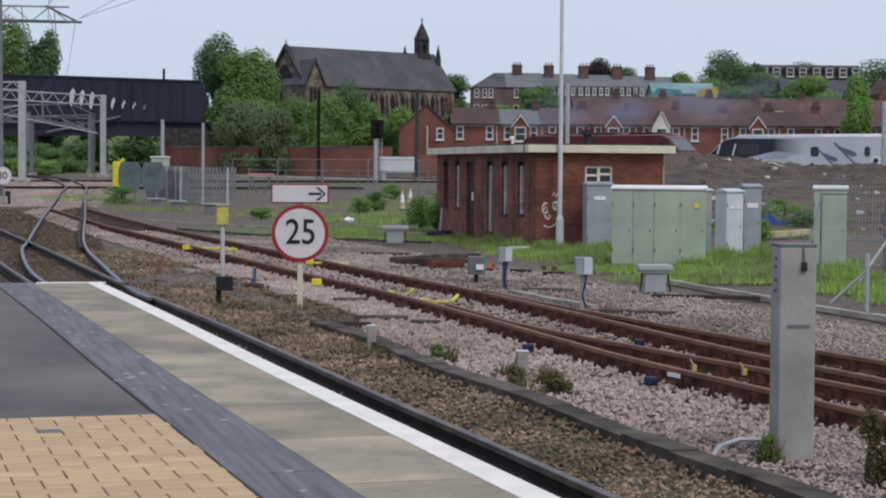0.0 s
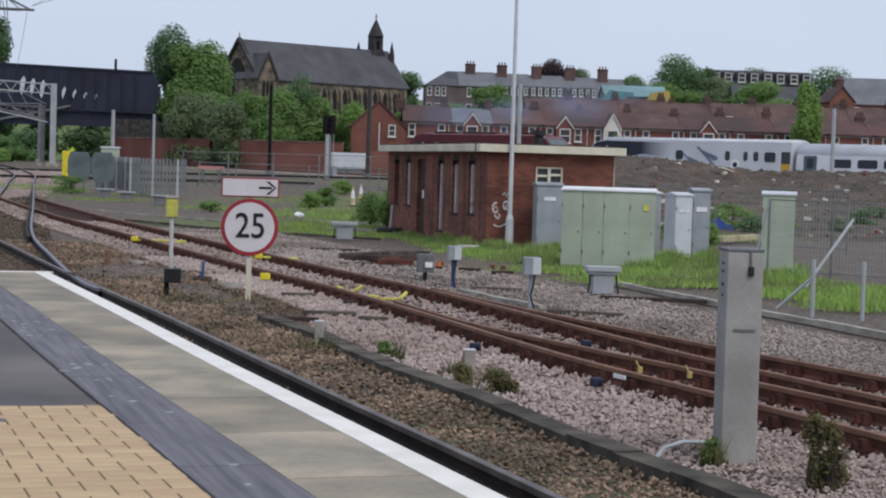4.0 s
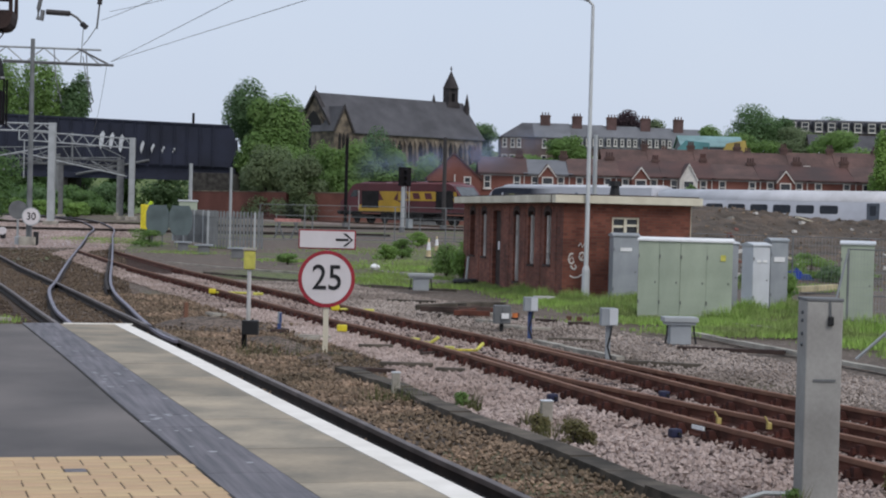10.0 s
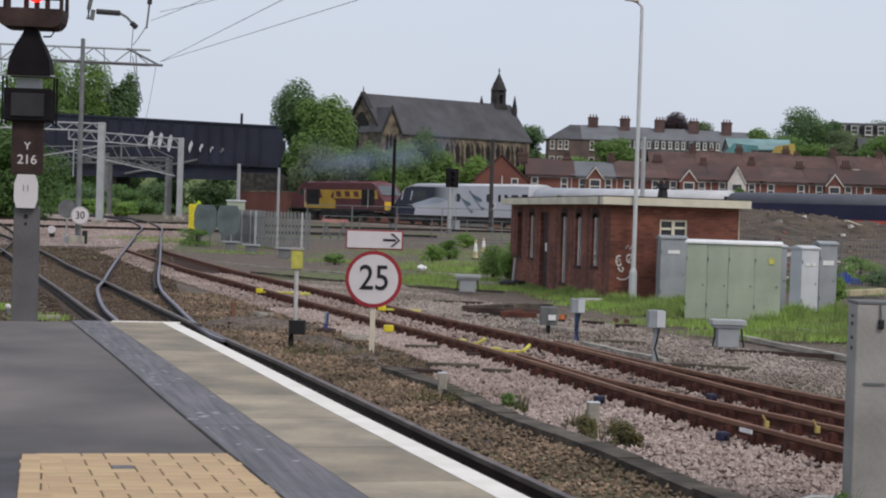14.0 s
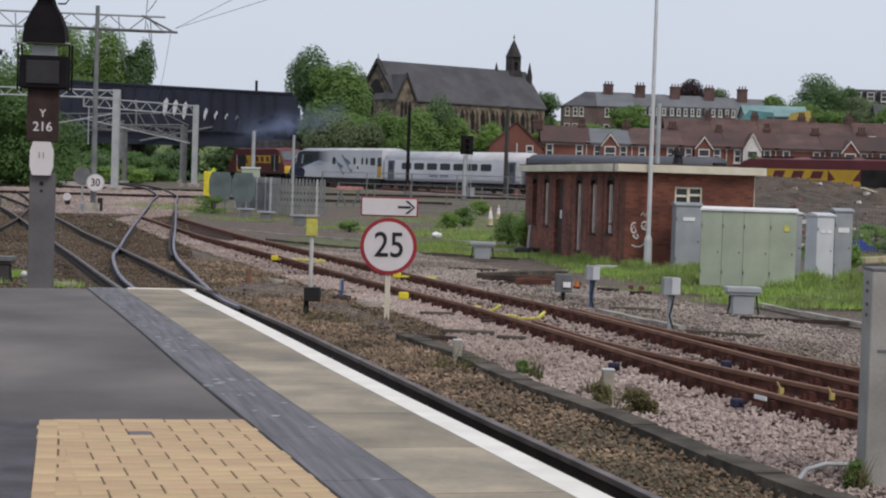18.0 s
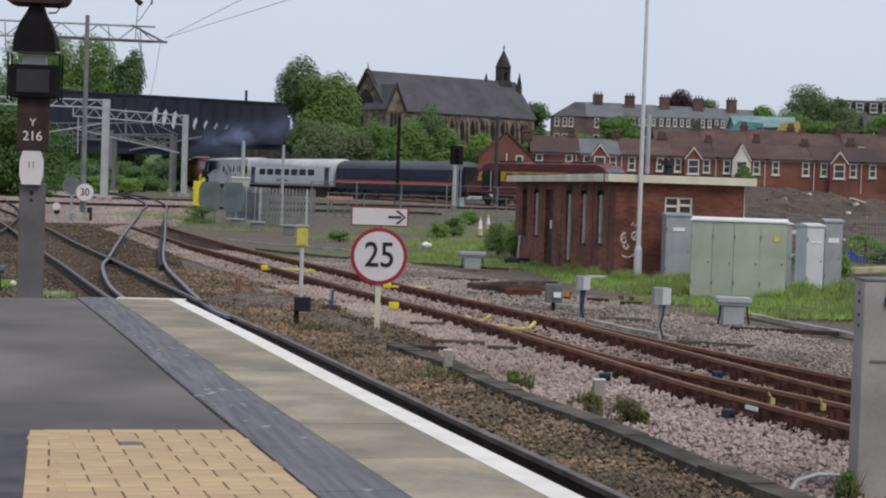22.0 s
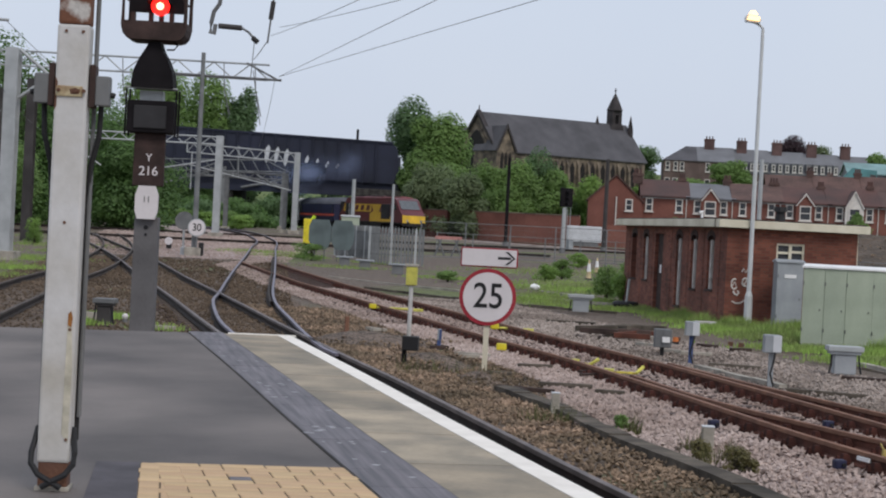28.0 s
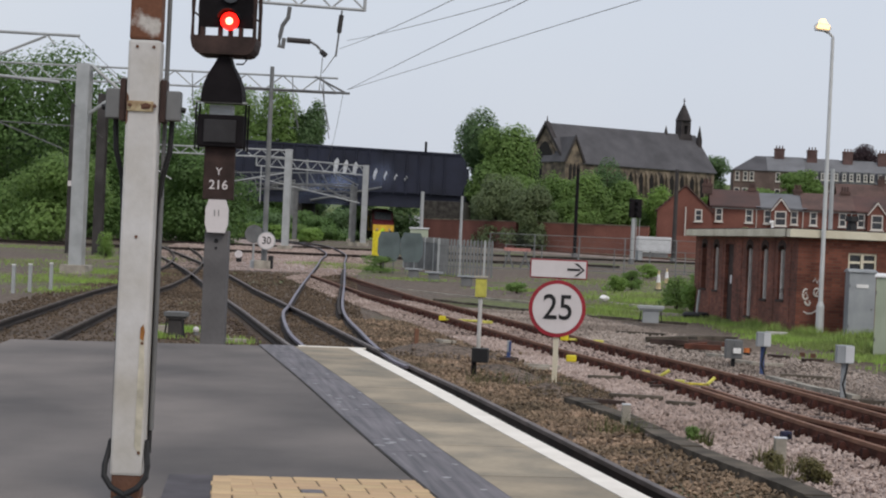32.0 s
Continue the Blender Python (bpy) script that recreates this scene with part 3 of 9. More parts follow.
def sleepers(track, line, step, length, limit, chair_at, chair=None, sunk=0.0):
    """Sleepers across a line, and a cast chair under each rail where they can be told apart."""
    sl = mesh_of("sleeper", *box_data(length, 0.25, 0.13))
    ch = mesh_of("rail_chair", *chair_data())
    run = smooth_line(line[::4], step)
    t = np.gradient(run, axis=0)
    for k, (p, d) in enumerate(zip(run, t)):
        if k >= limit:
            break
        a = math.degrees(math.atan2(d[1], d[0])) - 90
        up = land(*p) - GROUND
        ob = part_mesh("sleeper", sl, M["sleeper"], track)
        ob.matrix_basis = pose(p[0], p[1], up + RAIL - 0.225 - sunk, 0, 0, a)
        if chair and p[1] < 62:
            s = np.array([d[1], -d[0]]) / np.linalg.norm(d)
            for c in chair_at:
                q = p + s * c
                o = part_mesh("rail_chair", ch, M[chair], track)
                o.matrix_basis = pose(q[0], q[1], up + RAIL - 0.16, 0, 0, a)


def chairs(track, line, step, mat):
    """Cast chairs along a single rail."""
    ch = mesh_of("rail_chair", *chair_data())
    run = smooth_line(line[::4], step)
    for p, d in zip(run, np.gradient(run, axis=0)):
        o = part_mesh("rail_chair", ch, M[mat], track)
        o.matrix_basis = pose(p[0], p[1], RAIL - 0.16, 0, 0, math.degrees(math.atan2(d[1], d[0])) - 90)


def box_data(x, y, z):
    v = [(sx * x / 2, sy * y / 2, sz * z / 2) for sx in (-1, 1) for sy in (-1, 1) for sz in (-1, 1)]
    return v, [(0, 1, 3, 2), (4, 6, 7, 5), (0, 4, 5, 1), (2, 3, 7, 6), (0, 2, 6, 4), (1, 5, 7, 3)]


def chair_data():
    """A cast chair: a base plate, two rounded jaws that grip the rail, and its screw heads."""
    v, f = [], []
    quads = ((0, 1, 3, 2), (4, 6, 7, 5), (0, 4, 5, 1), (2, 3, 7, 6), (0, 2, 6, 4), (1, 5, 7, 3))
    for x0, x1, y, z0, z1, top in ((-0.18, 0.18, 0.085, 0.0, 0.03, 1.0), (-0.15, -0.045, 0.065, 0.03, 0.108, 0.5), (0.045, 0.15, 0.065, 0.03, 0.108, 0.5), (-0.2, -0.15, 0.03, 0.02, 0.085, 0.6), (0.15, 0.2, 0.03, 0.02, 0.085, 0.6)):
        b, c = len(v), (x0 + x1) / 2
        v += [(c + (x - c) * (top if z == z1 else 1), s * y * (top if z == z1 else 1), z) for x in (x0, x1) for s in (-1, 1) for z in (z0, z1)]
        f += [tuple(b + i for i in q) for q in quads]
    return v, f


# main line along the platform
MAIN = smooth_line([(3.95, 3.0), (2.3, 8.3), (1.45, 11.2), (0.72, 13.76), (0.09, 15.9), (-1.08, 20.07), (-2.3, 24.35), (-3.49, 28.3), (-5.7, 35.97), (-9.3, 48.6), (-17.1, 75.2), (-24, 97), (-34, 128)], 0.4)
track = thing("platform_track", "dark railway track with worn rails beside the platform", "railway track", kind="structure")
rail(track, MAIN, "worn running rail", "rail_dull", "rail_dark")
rail(track, beside(MAIN, -1.48), "worn running rail", "rail_dull", "rail_dark")
BACK = smooth_line([(13.6, -26.0), (8.6, -11.5), (5.9, -3.0), (3.95, 3.0)], 0.5)
rail(track, BACK, "worn running rail", "rail_top", "rail_dark")
rail(track, beside(BACK, -1.48), "worn running rail", "rail_top", "rail_dark")
sleepers(track, beside(MAIN, -0.74), 0.72, 2.5, 110, (), None, 0.035)

# rusty siding towards the brick hut, with check rails
SIDE_NEAR = smooth_line([(6.2, 9.5), (4.75, 13.2), (3.49, 16.96), (2.63, 19.6), (1.98, 22.13), (1.0, 26.11), (-0.25, 30.81), (-1.95, 36.33), (-5.33, 48.1), (-10.53, 65.82), (-13.9, 77.5)], 0.4)
siding = thing("siding_track", "rusty brown siding track with check rails and dark sleepers", "railway track", kind="structure")
rail(siding, SIDE_NEAR, "rusty running rail", "rust_top", "rust")
rail(siding, beside(SIDE_NEAR, 1.5), "rusty running rail", "rust_top", "rust")
for INNER in (smooth_line([(0.92, 27.2), (1.79, 23.75), (2.84, 21.0), (3.87, 18.5), (5.2, 15.0), (6.4, 12.0)], 0.4), smooth_line([(1.6, 30.4), (2.55, 27.0), (3.5, 24.2), (4.5, 21.4), (5.9, 17.8), (7.3, 14.2)], 0.4)):
    rail(siding, INNER, "rusty inner rail", "rust_top", "rust")
    chairs(siding, INNER[8:], 0.66, "chair")
sleepers(siding, beside(SIDE_NEAR, 0.75), 0.66, 2.5, 120, (0.75, -0.75), "chair")

# curved connection that crosses both
CURVE_L = smooth_line([(-3.4, 23.0), (-4.75, 27.9), (-5.85, 32.0), (-6.95, 36.4), (-8.5, 43.8), (-9.35, 49.0), (-11.75, 63.5), (-15.35, 86.5), (-18.3, 105), (-22.4, 130), (-31, 165), (-44, 190)], 0.5)
CURVE_R = smooth_line([(-3.54, 28.2), (-4.13, 30.3), (-5.55, 36.89), (-7.7, 47.77), (-11.2, 69.6), (-16.1, 100), (-21.1, 130), (-29.5, 165), (-42, 191)], 0.5)
link_track = thing("crossover_track", "curved crossover track with shiny blue-grey rails", "railway track", kind="structure")
rail(link_track, CURVE_L, "shiny curved rail", "rail_blue", "rail_dark")
rail(link_track, CURVE_R, "shiny curved rail", "rail_blue", "rail_dark")
rail(link_track, beside(CURVE_R, -0.11)[34:120], "dark check rail", "rail_dark", "rail_dark")
sleepers(link_track, (CURVE_L[:220] + CURVE_R[:220]) / 2, 0.75, 2.5, 60, (), None, 0.06)

LEFT_B = smooth_line([(-5.6, 9.0), (-7.6, 19.0), (-9.9, 30.6), (-11.97, 41.1), (-14.14, 52.3), (-17.38, 70.5), (-23, 96), (-31, 125)], 0.5)
left_track = thing("far_platform_track", "dark railway track curving past the platform's far side", "railway track", kind="structure")
rail(left_track, LEFT_B, "dull brown running rail", "rail_brown", "rail_dark")
rail(left_track, beside(LEFT_B, -1.48), "dull brown running rail", "rail_brown", "rail_dark")
sleepers(left_track, beside(LEFT_B, -0.74), 0.75, 2.5, 130, (), None, 0.055)

# lines that cross the far throat
for pts in ([(-75, 118), (-48, 119), (-30, 121), (-14, 124), (-2, 128)], [(-80, 140), (-45, 143), (-18, 150), (6, 158)]):
    line = smooth_line(pts, 1.0)
    far_track = thing("throat_track", "distant rusty track across the station throat", "railway track", kind="structure")
    for d in (0, 1.5):
        rail(far_track, beside(line, d), "distant rail", "rail_dark", "rail_dark")

# concrete trough and kerb between the lines
KERB = smooth_line([(-4.1, 35.3), (-2.45, 28.9), (-0.85, 24.9), (0.02, 22.1), (0.42, 20.3), (1.22, 17.6), (1.62, 16.1), (2.05, 14.4), (2.62, 12.5), (3.3, 9.8), (4.2, 6.5)], 0.1)
kerb = thing("cable_trough", "dark weathered concrete cable trough along the track", "cable trough", kind="structure")
for a in range(0, len(KERB) - 2, 9):
    b = min(a + 9, len(KERB) - 1)
    part("trough_lid", ribbon(shrink(beside(KERB, 0.125)[a:b + 1]), shrink(beside(KERB, -0.125)[a:b + 1]), GROUND - 0.16, GROUND + 0.03 + random.uniform(-0.012, 0.012) - (0.07 if KERB[a][1] > 25.5 else 0)), M["kerb"], kerb)


# ---- ballast beds ----
def gravel(name, dark, light, scale=13.0):
    m = bpy.data.materials.new(name)
    m.use_nodes = True
    nd, ln = m.node_tree.nodes, m.node_tree.links
    bsdf = nd["Principled BSDF"]
    bsdf.inputs["Roughness"].default_value = 0.95
    co = nd.new("ShaderNodeTexCoord")
    vo = nd.new("ShaderNodeTexVoronoi")
    vo.inputs["Scale"].default_value = scale
    ln.new(co.outputs["Object"], vo.inputs["Vector"])
    bw = nd.new("ShaderNodeRGBToBW")
    ln.new(vo.outputs["Color"], bw.inputs["Color"])
    rp = nd.new("ShaderNodeValToRGB")
    rp.color_ramp.elements[0].position, rp.color_ramp.elements[1].position = 0.2, 0.8
    rp.color_ramp.elements[0].color, rp.color_ramp.elements[1].color = (*dark, 1), (*light, 1)
    ln.new(bw.outputs["Val"], rp.inputs["Fac"])
    no = nd.new("ShaderNodeTexNoise")
    no.inputs["Scale"].default_value, no.inputs["Detail"].default_value = 0.6, 6
    ln.new(co.outputs["Object"], no.inputs["Vector"])
    rg = nd.new("ShaderNodeMapRange")
    rg.inputs["From Min"].default_value, rg.inputs["From Max"].default_value = 0.3, 0.7
    rg.inputs["To Min"].default_value, rg.inputs["To Max"].default_value = 0.65, 1.15
    ln.new(no.outputs["Fac"], rg.inputs["Value"])
    sc = nd.new("ShaderNodeVectorMath")
    sc.operation = "SCALE"
    ln.new(rp.outputs["Color"], sc.inputs[0])
    ln.new(rg.outputs["Result"], sc.inputs["Scale"])
    ln.new(sc.outputs["Vector"], bsdf.inputs["Base Color"])
    bp = nd.new("ShaderNodeBump")
    bp.inputs["Strength"].default_value, bp.inputs["Distance"].default_value = 0.9, 0.04
    ln.new(vo.outputs["Distance"], bp.inputs["Height"])
    ln.new(bp.outputs["Normal"], bsdf.inputs["Normal"])
    return m


PINK_BED = gravel("pink_gravel_bed", (0.22, 0.165, 0.15), (0.50, 0.41, 0.385))
BROWN_BED = gravel("brown_gravel_bed", (0.055, 0.038, 0.026), (0.165, 0.115, 0.08))


def bed(name, label, left, right, mat, down=0.065):
    """A strip of ballast between two lines in the plan."""
    n = min(len(left), len(right))
    verts, faces = [], []
    for k in range(n):
        for f in (0.0, 0.33, 0.67, 1.0):
            x, y = left[k] + (right[k] - left[k]) * f
            verts.append((x, y, land(x, y) - down - (0.1 if f in (0.0, 1.0) else 0.0)))
    for k in range(n - 1):
        for i in range(3):
            a = 4 * k + i
            faces.append((a, a + 1, a + 5, a + 4))
    ob = part_mesh(name, mesh_of(name, verts, faces), mat, None, smooth=True)
    tagged(ob, label, "ballast bed", kind="structure")


bed("siding_bed", "pale pinkish ballast bed under the rusty siding", beside(SIDE_NEAR, -2.3)[:36], beside(SIDE_NEAR, 3.2)[:36], PINK_BED)
bed("siding_mid_bed", "pale pinkish ballast bed of the siding", beside(SIDE_NEAR, -1.25)[35:75], beside(SIDE_NEAR, 3.2)[35:75], PINK_BED, 0.066)
bed("siding_far_bed", "pale pinkish ballast bed of the siding", beside(SIDE_NEAR, -1.0)[74:], beside(SIDE_NEAR, 2.8)[74:], PINK_BED)
bed("crossover_near_bed", "brown ballast under the crossover", beside(MAIN, -0.4)[60:150], np.stack([np.interp(MAIN[60:150, 1], SIDE_NEAR[:, 1], beside(SIDE_NEAR, -0.8)[:, 0]), MAIN[60:150, 1]], 1), BROWN_BED, 0.072)
bed("platform_track_bed", "dark brown ballast bed of the platform track", beside(MAIN, -2.6)[:190], beside(MAIN, 1.15)[:190], BROWN_BED, 0.058)
bed("far_platform_bed", "dark brown ballast bed of the far platform track", beside(LEFT_B, -3.4)[16:140], np.stack([np.interp(LEFT_B[16:140, 1], MAIN[::1, 1], beside(MAIN, -1.9)[:, 0]), LEFT_B[16:140, 1]], 1), BROWN_BED, 0.052)
bed("yard_bed", "grey gravel of the yard beyond the siding", beside(SIDE_NEAR, 3.1)[4:62], beside(SIDE_NEAR, 6.4)[4:62], gravel("grey_gravel_bed", (0.16, 0.128, 0.11), (0.38, 0.315, 0.28)), 0.068)
for _pts, _lab in (([(-75, 118), (-48, 119), (-30, 121), (-25, 121.9)], "dark brown track bed across the throat"), ([(-80, 140), (-45, 143), (-26, 147.5)], "dark brown far track bed across the throat")):
    _ln = smooth_line(_pts, 1.0)
    bed("throat_bed", _lab, beside(_ln, -0.8), beside(_ln, 2.3), BROWN_BED, 0.045)
bed("crossover_bed", "pale pink ballast bed of the crossover line", beside(CURVE_L, -7.0)[122:330], beside(CURVE_R, 2.2)[122:330], PINK_BED, 0.055)

# ---- the train ----
def line_at(u):
    """A place on the far line, u metres along it, and its heading."""
    us = np.linspace(0, u, 80)
    h = 2.42329 + 1.0277e-03 * us + -2.7012e-06 * us ** 2 + -3.2695e-08 * us ** 3
    w = np.full(80, us[1] - us[0])
    w[0] = w[-1] = w[0] / 2
    return 151.95 + float((np.cos(h) * w).sum()), 41.56 + float((np.sin(h) * w).sum()), float(h[-1])


def run(t):
    """How far the leading end has come at t seconds."""
    k = (t - 15) / 10
    return -0.3919 * k ** 4 + -0.5259 * k ** 3 + 15.2068 * k ** 2 + 57.5129 * k + 237.138


def far_rail(x, y):
    return land(x, y) + 0.18


def body_section(w, h0, h1, roof):
    """Half-round coach section: (side, up) points."""
    pts = [(-w, h0), (-w, h1 - roof)]
    for i in range(1, 8):
        a = math.pi * i / 8
        pts.append((-w * math.cos(a), h1 - roof + roof * math.sin(a)))
    return pts + [(w, h1 - roof), (w, h0)]


def shell(bm, section, x0, x1):
    return prism(bm, section, x0, x1, axis="x")


def bogie(parent, x):
    bm = boxes((x - 1.6, x + 1.6, -1.15, -0.95, 0.45, 0.75), (x - 1.6, x + 1.6, 0.95, 1.15, 0.45, 0.75), (x - 0.4, x + 0.4, -0.9, 0.9, 0.5, 0.9))
    ob = part("bogie", bm, M["under"], parent, "dark bogie frame")
    for dx in (-1.2, 1.2):
        for y in (-0.82, 0.70):
            part("wheel", rods(((x + dx, y, 0.45), (x + dx, y + 0.12, 0.45), 0.45), n=18), M["under"], ob)


def rounded(x0, x1, z0, z1, r, n=4):
    """A rounded rectangle as an outline."""
    pts = []
    for cx, cz, a0 in ((x1 - r, z1 - r, 0), (x0 + r, z1 - r, 90), (x0 + r, z0 + r, 180), (x1 - r, z0 + r, 270)):
        pts += [(cx + r * math.cos(math.radians(a0 + 90 * k / n)), cz + r * math.sin(math.radians(a0 + 90 * k / n))) for k in range(n + 1)]
    return pts


def flanks(name, outline, inner, outer, mat, parent, label=""):
    """The same flat plate on either flank of a vehicle, each a part of its own."""
    return [part(name, prism(bmesh.new(), outline, *sorted((s * inner, s * outer)), axis="y"), mat, parent, label) for s in (-1, 1)]


def coach(name, label, length, body, roof, stripe=None, windows=(), pale_end=True, lettered=False):
    th = thing(name, label, "railway coach")
    L = length / 2
    part("body", shell(bmesh.new(), [(-1.30, 0.92), (-1.40, 1.25), (-1.42, 1.75), (-1.40, 2.3), (-1.34, 2.95), (1.34, 2.95), (1.40, 2.3), (1.42, 1.75), (1.40, 1.25), (1.30, 0.92)], -L, L), body, th, "smooth steel body side")
    part("roof", shell(bmesh.new(), body_section(1.335, 2.95, 3.8, 0.82), -L + 0.02, L - 0.02), roof, th, "", True)
    for x, w in windows:
        flanks("window", rounded(x - w, x + w, 2.02, 2.66, 0.16), 1.36, 1.415, M["coach_glass"], th, "dark tinted window with rounded corners")
    for s in (-1, 1):
        x = s * (L - 1.15)
        for side, door in zip((-1, 1), flanks("door", rounded(x - 0.52, x + 0.52, 1.0, 2.88, 0.08), 1.35, 1.43, M["coach_door"] if pale_end else body, th, "plug door")):
            part("door_glass", prism(bmesh.new(), rounded(x - 0.26, x + 0.26, 1.95, 2.7, 0.1), *sorted((side * 1.37, side * 1.44)), axis="y"), M["coach_glass"], door, "dark door window")
        part("gangway", boxes((L, L + 0.25, -0.7, 0.7, 1.0, 3.3)) if s > 0 else boxes((-L - 0.25, -L, -0.7, 0.7, 1.0, 3.3)), M["under"], th, "black gangway bellows")
    if stripe:
        flanks("stripe", [(-L + 0.05, 1.56), (L - 0.05, 1.56), (L - 0.05, 1.80), (-L + 0.05, 1.80)], 1.40, 1.432, stripe, th, "red waist stripe")
    if lettered:
        for k in range(9):
            if k != 4:
                flanks("name_bar", [(0.15 + k * 0.33, 1.36), (0.33 + k * 0.33, 1.36), (0.33 + k * 0.33, 1.58), (0.15 + k * 0.33, 1.58)], 1.39, 1.432, M["train_blue_dark"], th, "dark blue lettering bar")
        flanks("lower_band", [(-L + 0.02, 0.95), (L - 0.02, 0.95), (L - 0.02, 1.12), (-L + 0.02, 1.12)], 1.33, 1.405, M["train_grey"], th, "grey lower band")
    part("underframe", boxes((-L + 0.5, L - 0.5, -1.15, 1.15, 0.8, 0.93), bevel=0.03), M["under"], th, "dark sole bar")
    for x0, x1 in ((-5.2, -2.5), (-2.2, 0.6), (0.9, 2.7), (3.0, 5.1)):
        part("equipment_box", boxes((x0, x1, -1.2, 1.2, 0.2, 0.8), bevel=0.04), M["under"], th, "dark equipment box")
    bogie(th, -L + 3.2)
    bogie(th, L - 3.2)
    return th


def faded_livery(name, dark, pale, x_dark, x_pale):
    """Body paint that runs from a dark nose to silver along the vehicle."""
    m = material(name, pale, 0.35, spread=0.06, scale=0.4, fine=5)
    nt = m.node_tree
    bsdf = nt.nodes["Principled BSDF"]
    src = bsdf.inputs["Base Color"].links[0].from_socket
    co = nt.nodes.new("ShaderNodeTexCoord")
    sep = nt.nodes.new("ShaderNodeSeparateXYZ")
    rng = nt.nodes.new("ShaderNodeMapRange")
    rng.inputs["From Min"].default_value, rng.inputs["From Max"].default_value = x_pale, x_dark
    mx = nt.nodes.new("ShaderNodeMix")
    mx.data_type = "RGBA"
    mx.inputs["B"].default_value = (*dark, 1)
    nt.links.new(co.outputs["Object"], sep.inputs["Vector"])
    nt.links.new(sep.outputs["X"], rng.inputs["Value"])
    nt.links.new(rng.outputs["Result"], mx.inputs["Factor"])
    nt.links.new(src, mx.inputs["A"])
    nt.links.new(mx.outputs["Result"], bsdf.inputs["Base Color"])
    return m


def driving_van(length):
    th = thing("driving_van", "silver-white driving van with raked dark nose and painted aeroplanes", "driving van")
    L = length / 2
    fade = faded_livery("dark_to_silver_livery", (0.02, 0.024, 0.042), (0.62, 0.63, 0.68), L - 6.4, L - 9.3)
    nose = [(L - 0.4, 0.9), (L, 1.15), (L - 0.12, 1.75), (L - 0.55, 2.25), (L - 2.0, 3.5), (L - 3.0, 3.72), (-L, 3.72), (-L, 0.9)]
    part("body", prism(bmesh.new(), nose, -1.38, 1.38, axis="y"), M["train_white"], th, "smooth raked-nose body")
    part("roof", shell(bmesh.new(), body_section(1.36, 3.66, 3.95, 0.28), -L + 0.05, L - 3.0), M["train_roof"], th, "", True)
    part("windscreen", prism(bmesh.new(), [(L - 0.66, 2.30), (L - 0.60, 2.36), (L - 1.93, 3.50), (L - 2.0, 3.46)], -1.1, 1.1, axis="y"), M["glass_dark"], th, "dark raked windscreen")
    flanks("nose_band", [(L - 0.2, 1.72), (L - 0.6, 2.25), (L - 2.05, 3.48), (L - 3.0, 3.62), (L - 9.8, 3.55), (L - 9.8, 2.55), (L - 6.0, 2.2), (L - 3.0, 1.9)], 1.37, 1.39, fade, th, "dark painted cab side fading to silver")
    for x in (1.35, 2.75):
        flanks("cab_pillar", [(L - x, 2.3), (L - x - 0.16, 2.3), (L - x - 0.42, 3.2), (L - x - 0.26, 3.2)], 1.38, 1.398, M["train_white"], th, "white cab window pillar")
    flanks("cab_window", [(L - 3.2, 2.35), (L - 5.2, 2.45), (L - 5.2, 3.2), (L - 3.45, 3.2)], 1.38, 1.396, M["glass_dark"], th, "dark cab side window")
    flanks("swirl", [(L - 2.6, 1.78), (L - 5.2, 2.0), (L - 7.6, 2.15), (L - 8.2, 2.5), (L - 6.6, 2.62), (L - 5.6, 2.45), (L - 5.0, 2.3), (L - 3.6, 2.05)], 1.38, 1.4, M["swoosh"], th, "pale blue-white swoosh")
    flanks("blunt_nose", [(L - 0.05, 1.2), (L - 0.12, 1.72), (L - 3.0, 1.88), (L - 3.6, 1.5), (L - 3.4, 0.92), (L - 0.4, 0.92)], 1.37, 1.392, M["navy"], th, "dark lower nose")
    for x, z, k in ((11.15, 2.05, 0.9), (12.6, 2.45, 1.05)):
        c = L - x
        grey = M["train_grey_blue"]
        flanks("aeroplane_body", [(c + 1.0 * k, z + 0.75 * k), (c + 0.8 * k, z + 0.8 * k), (c - 1.1 * k, z - 0.95 * k), (c - 0.95 * k, z - 1.0 * k)], 1.37, 1.395, grey, th, "grey-blue painted aeroplane body")
        flanks("aeroplane_wing", [(c + 0.55 * k, z + 0.55 * k), (c - 0.75 * k, z + 0.12 * k), (c - 0.9 * k, z - 0.12 * k), (c - 0.5 * k, z - 0.22 * k), (c + 0.1 * k, z + 0.1 * k)], 1.37, 1.397, grey, th, "grey-blue painted wing")
        flanks("aeroplane_tail", [(c - 0.7 * k, z - 0.6 * k), (c - 1.3 * k, z - 0.68 * k), (c - 1.25 * k, z - 0.85 * k), (c - 0.85 * k, z - 0.8 * k)], 1.37, 1.397, grey, th, "grey-blue painted tail")
    for x, w in ((10.0, 0.34), (14.35, 0.22), (15.95, 0.18), (16.85, 0.22)):
        flanks("window", rounded(L - x - w, L - x + w, 2.25, 2.98, 0.19), 1.37, 1.4, M["glass_dark"], th, "small dark oval window")
    flanks("roundel", [(L - 15.05 + 0.42 * math.cos(a), 1.95 + 0.42 * math.sin(a)) for a in np.linspace(0, TAU, 20, endpoint=False)], 1.37, 1.395, M["white"], th, "white roundel")
    flanks("roundel_centre", [(L - 15.05 + 0.2 * math.cos(a), 1.95 + 0.2 * math.sin(a)) for a in np.linspace(0, TAU, 14, endpoint=False)], 1.38, 1.402, M["navy"], th, "dark roundel centre")
    flanks("window", rounded(-L + 1.35, -L + 2.3, 2.2, 2.95, 0.16), 1.37, 1.4, M["coach_glass"], th, "square tinted window")
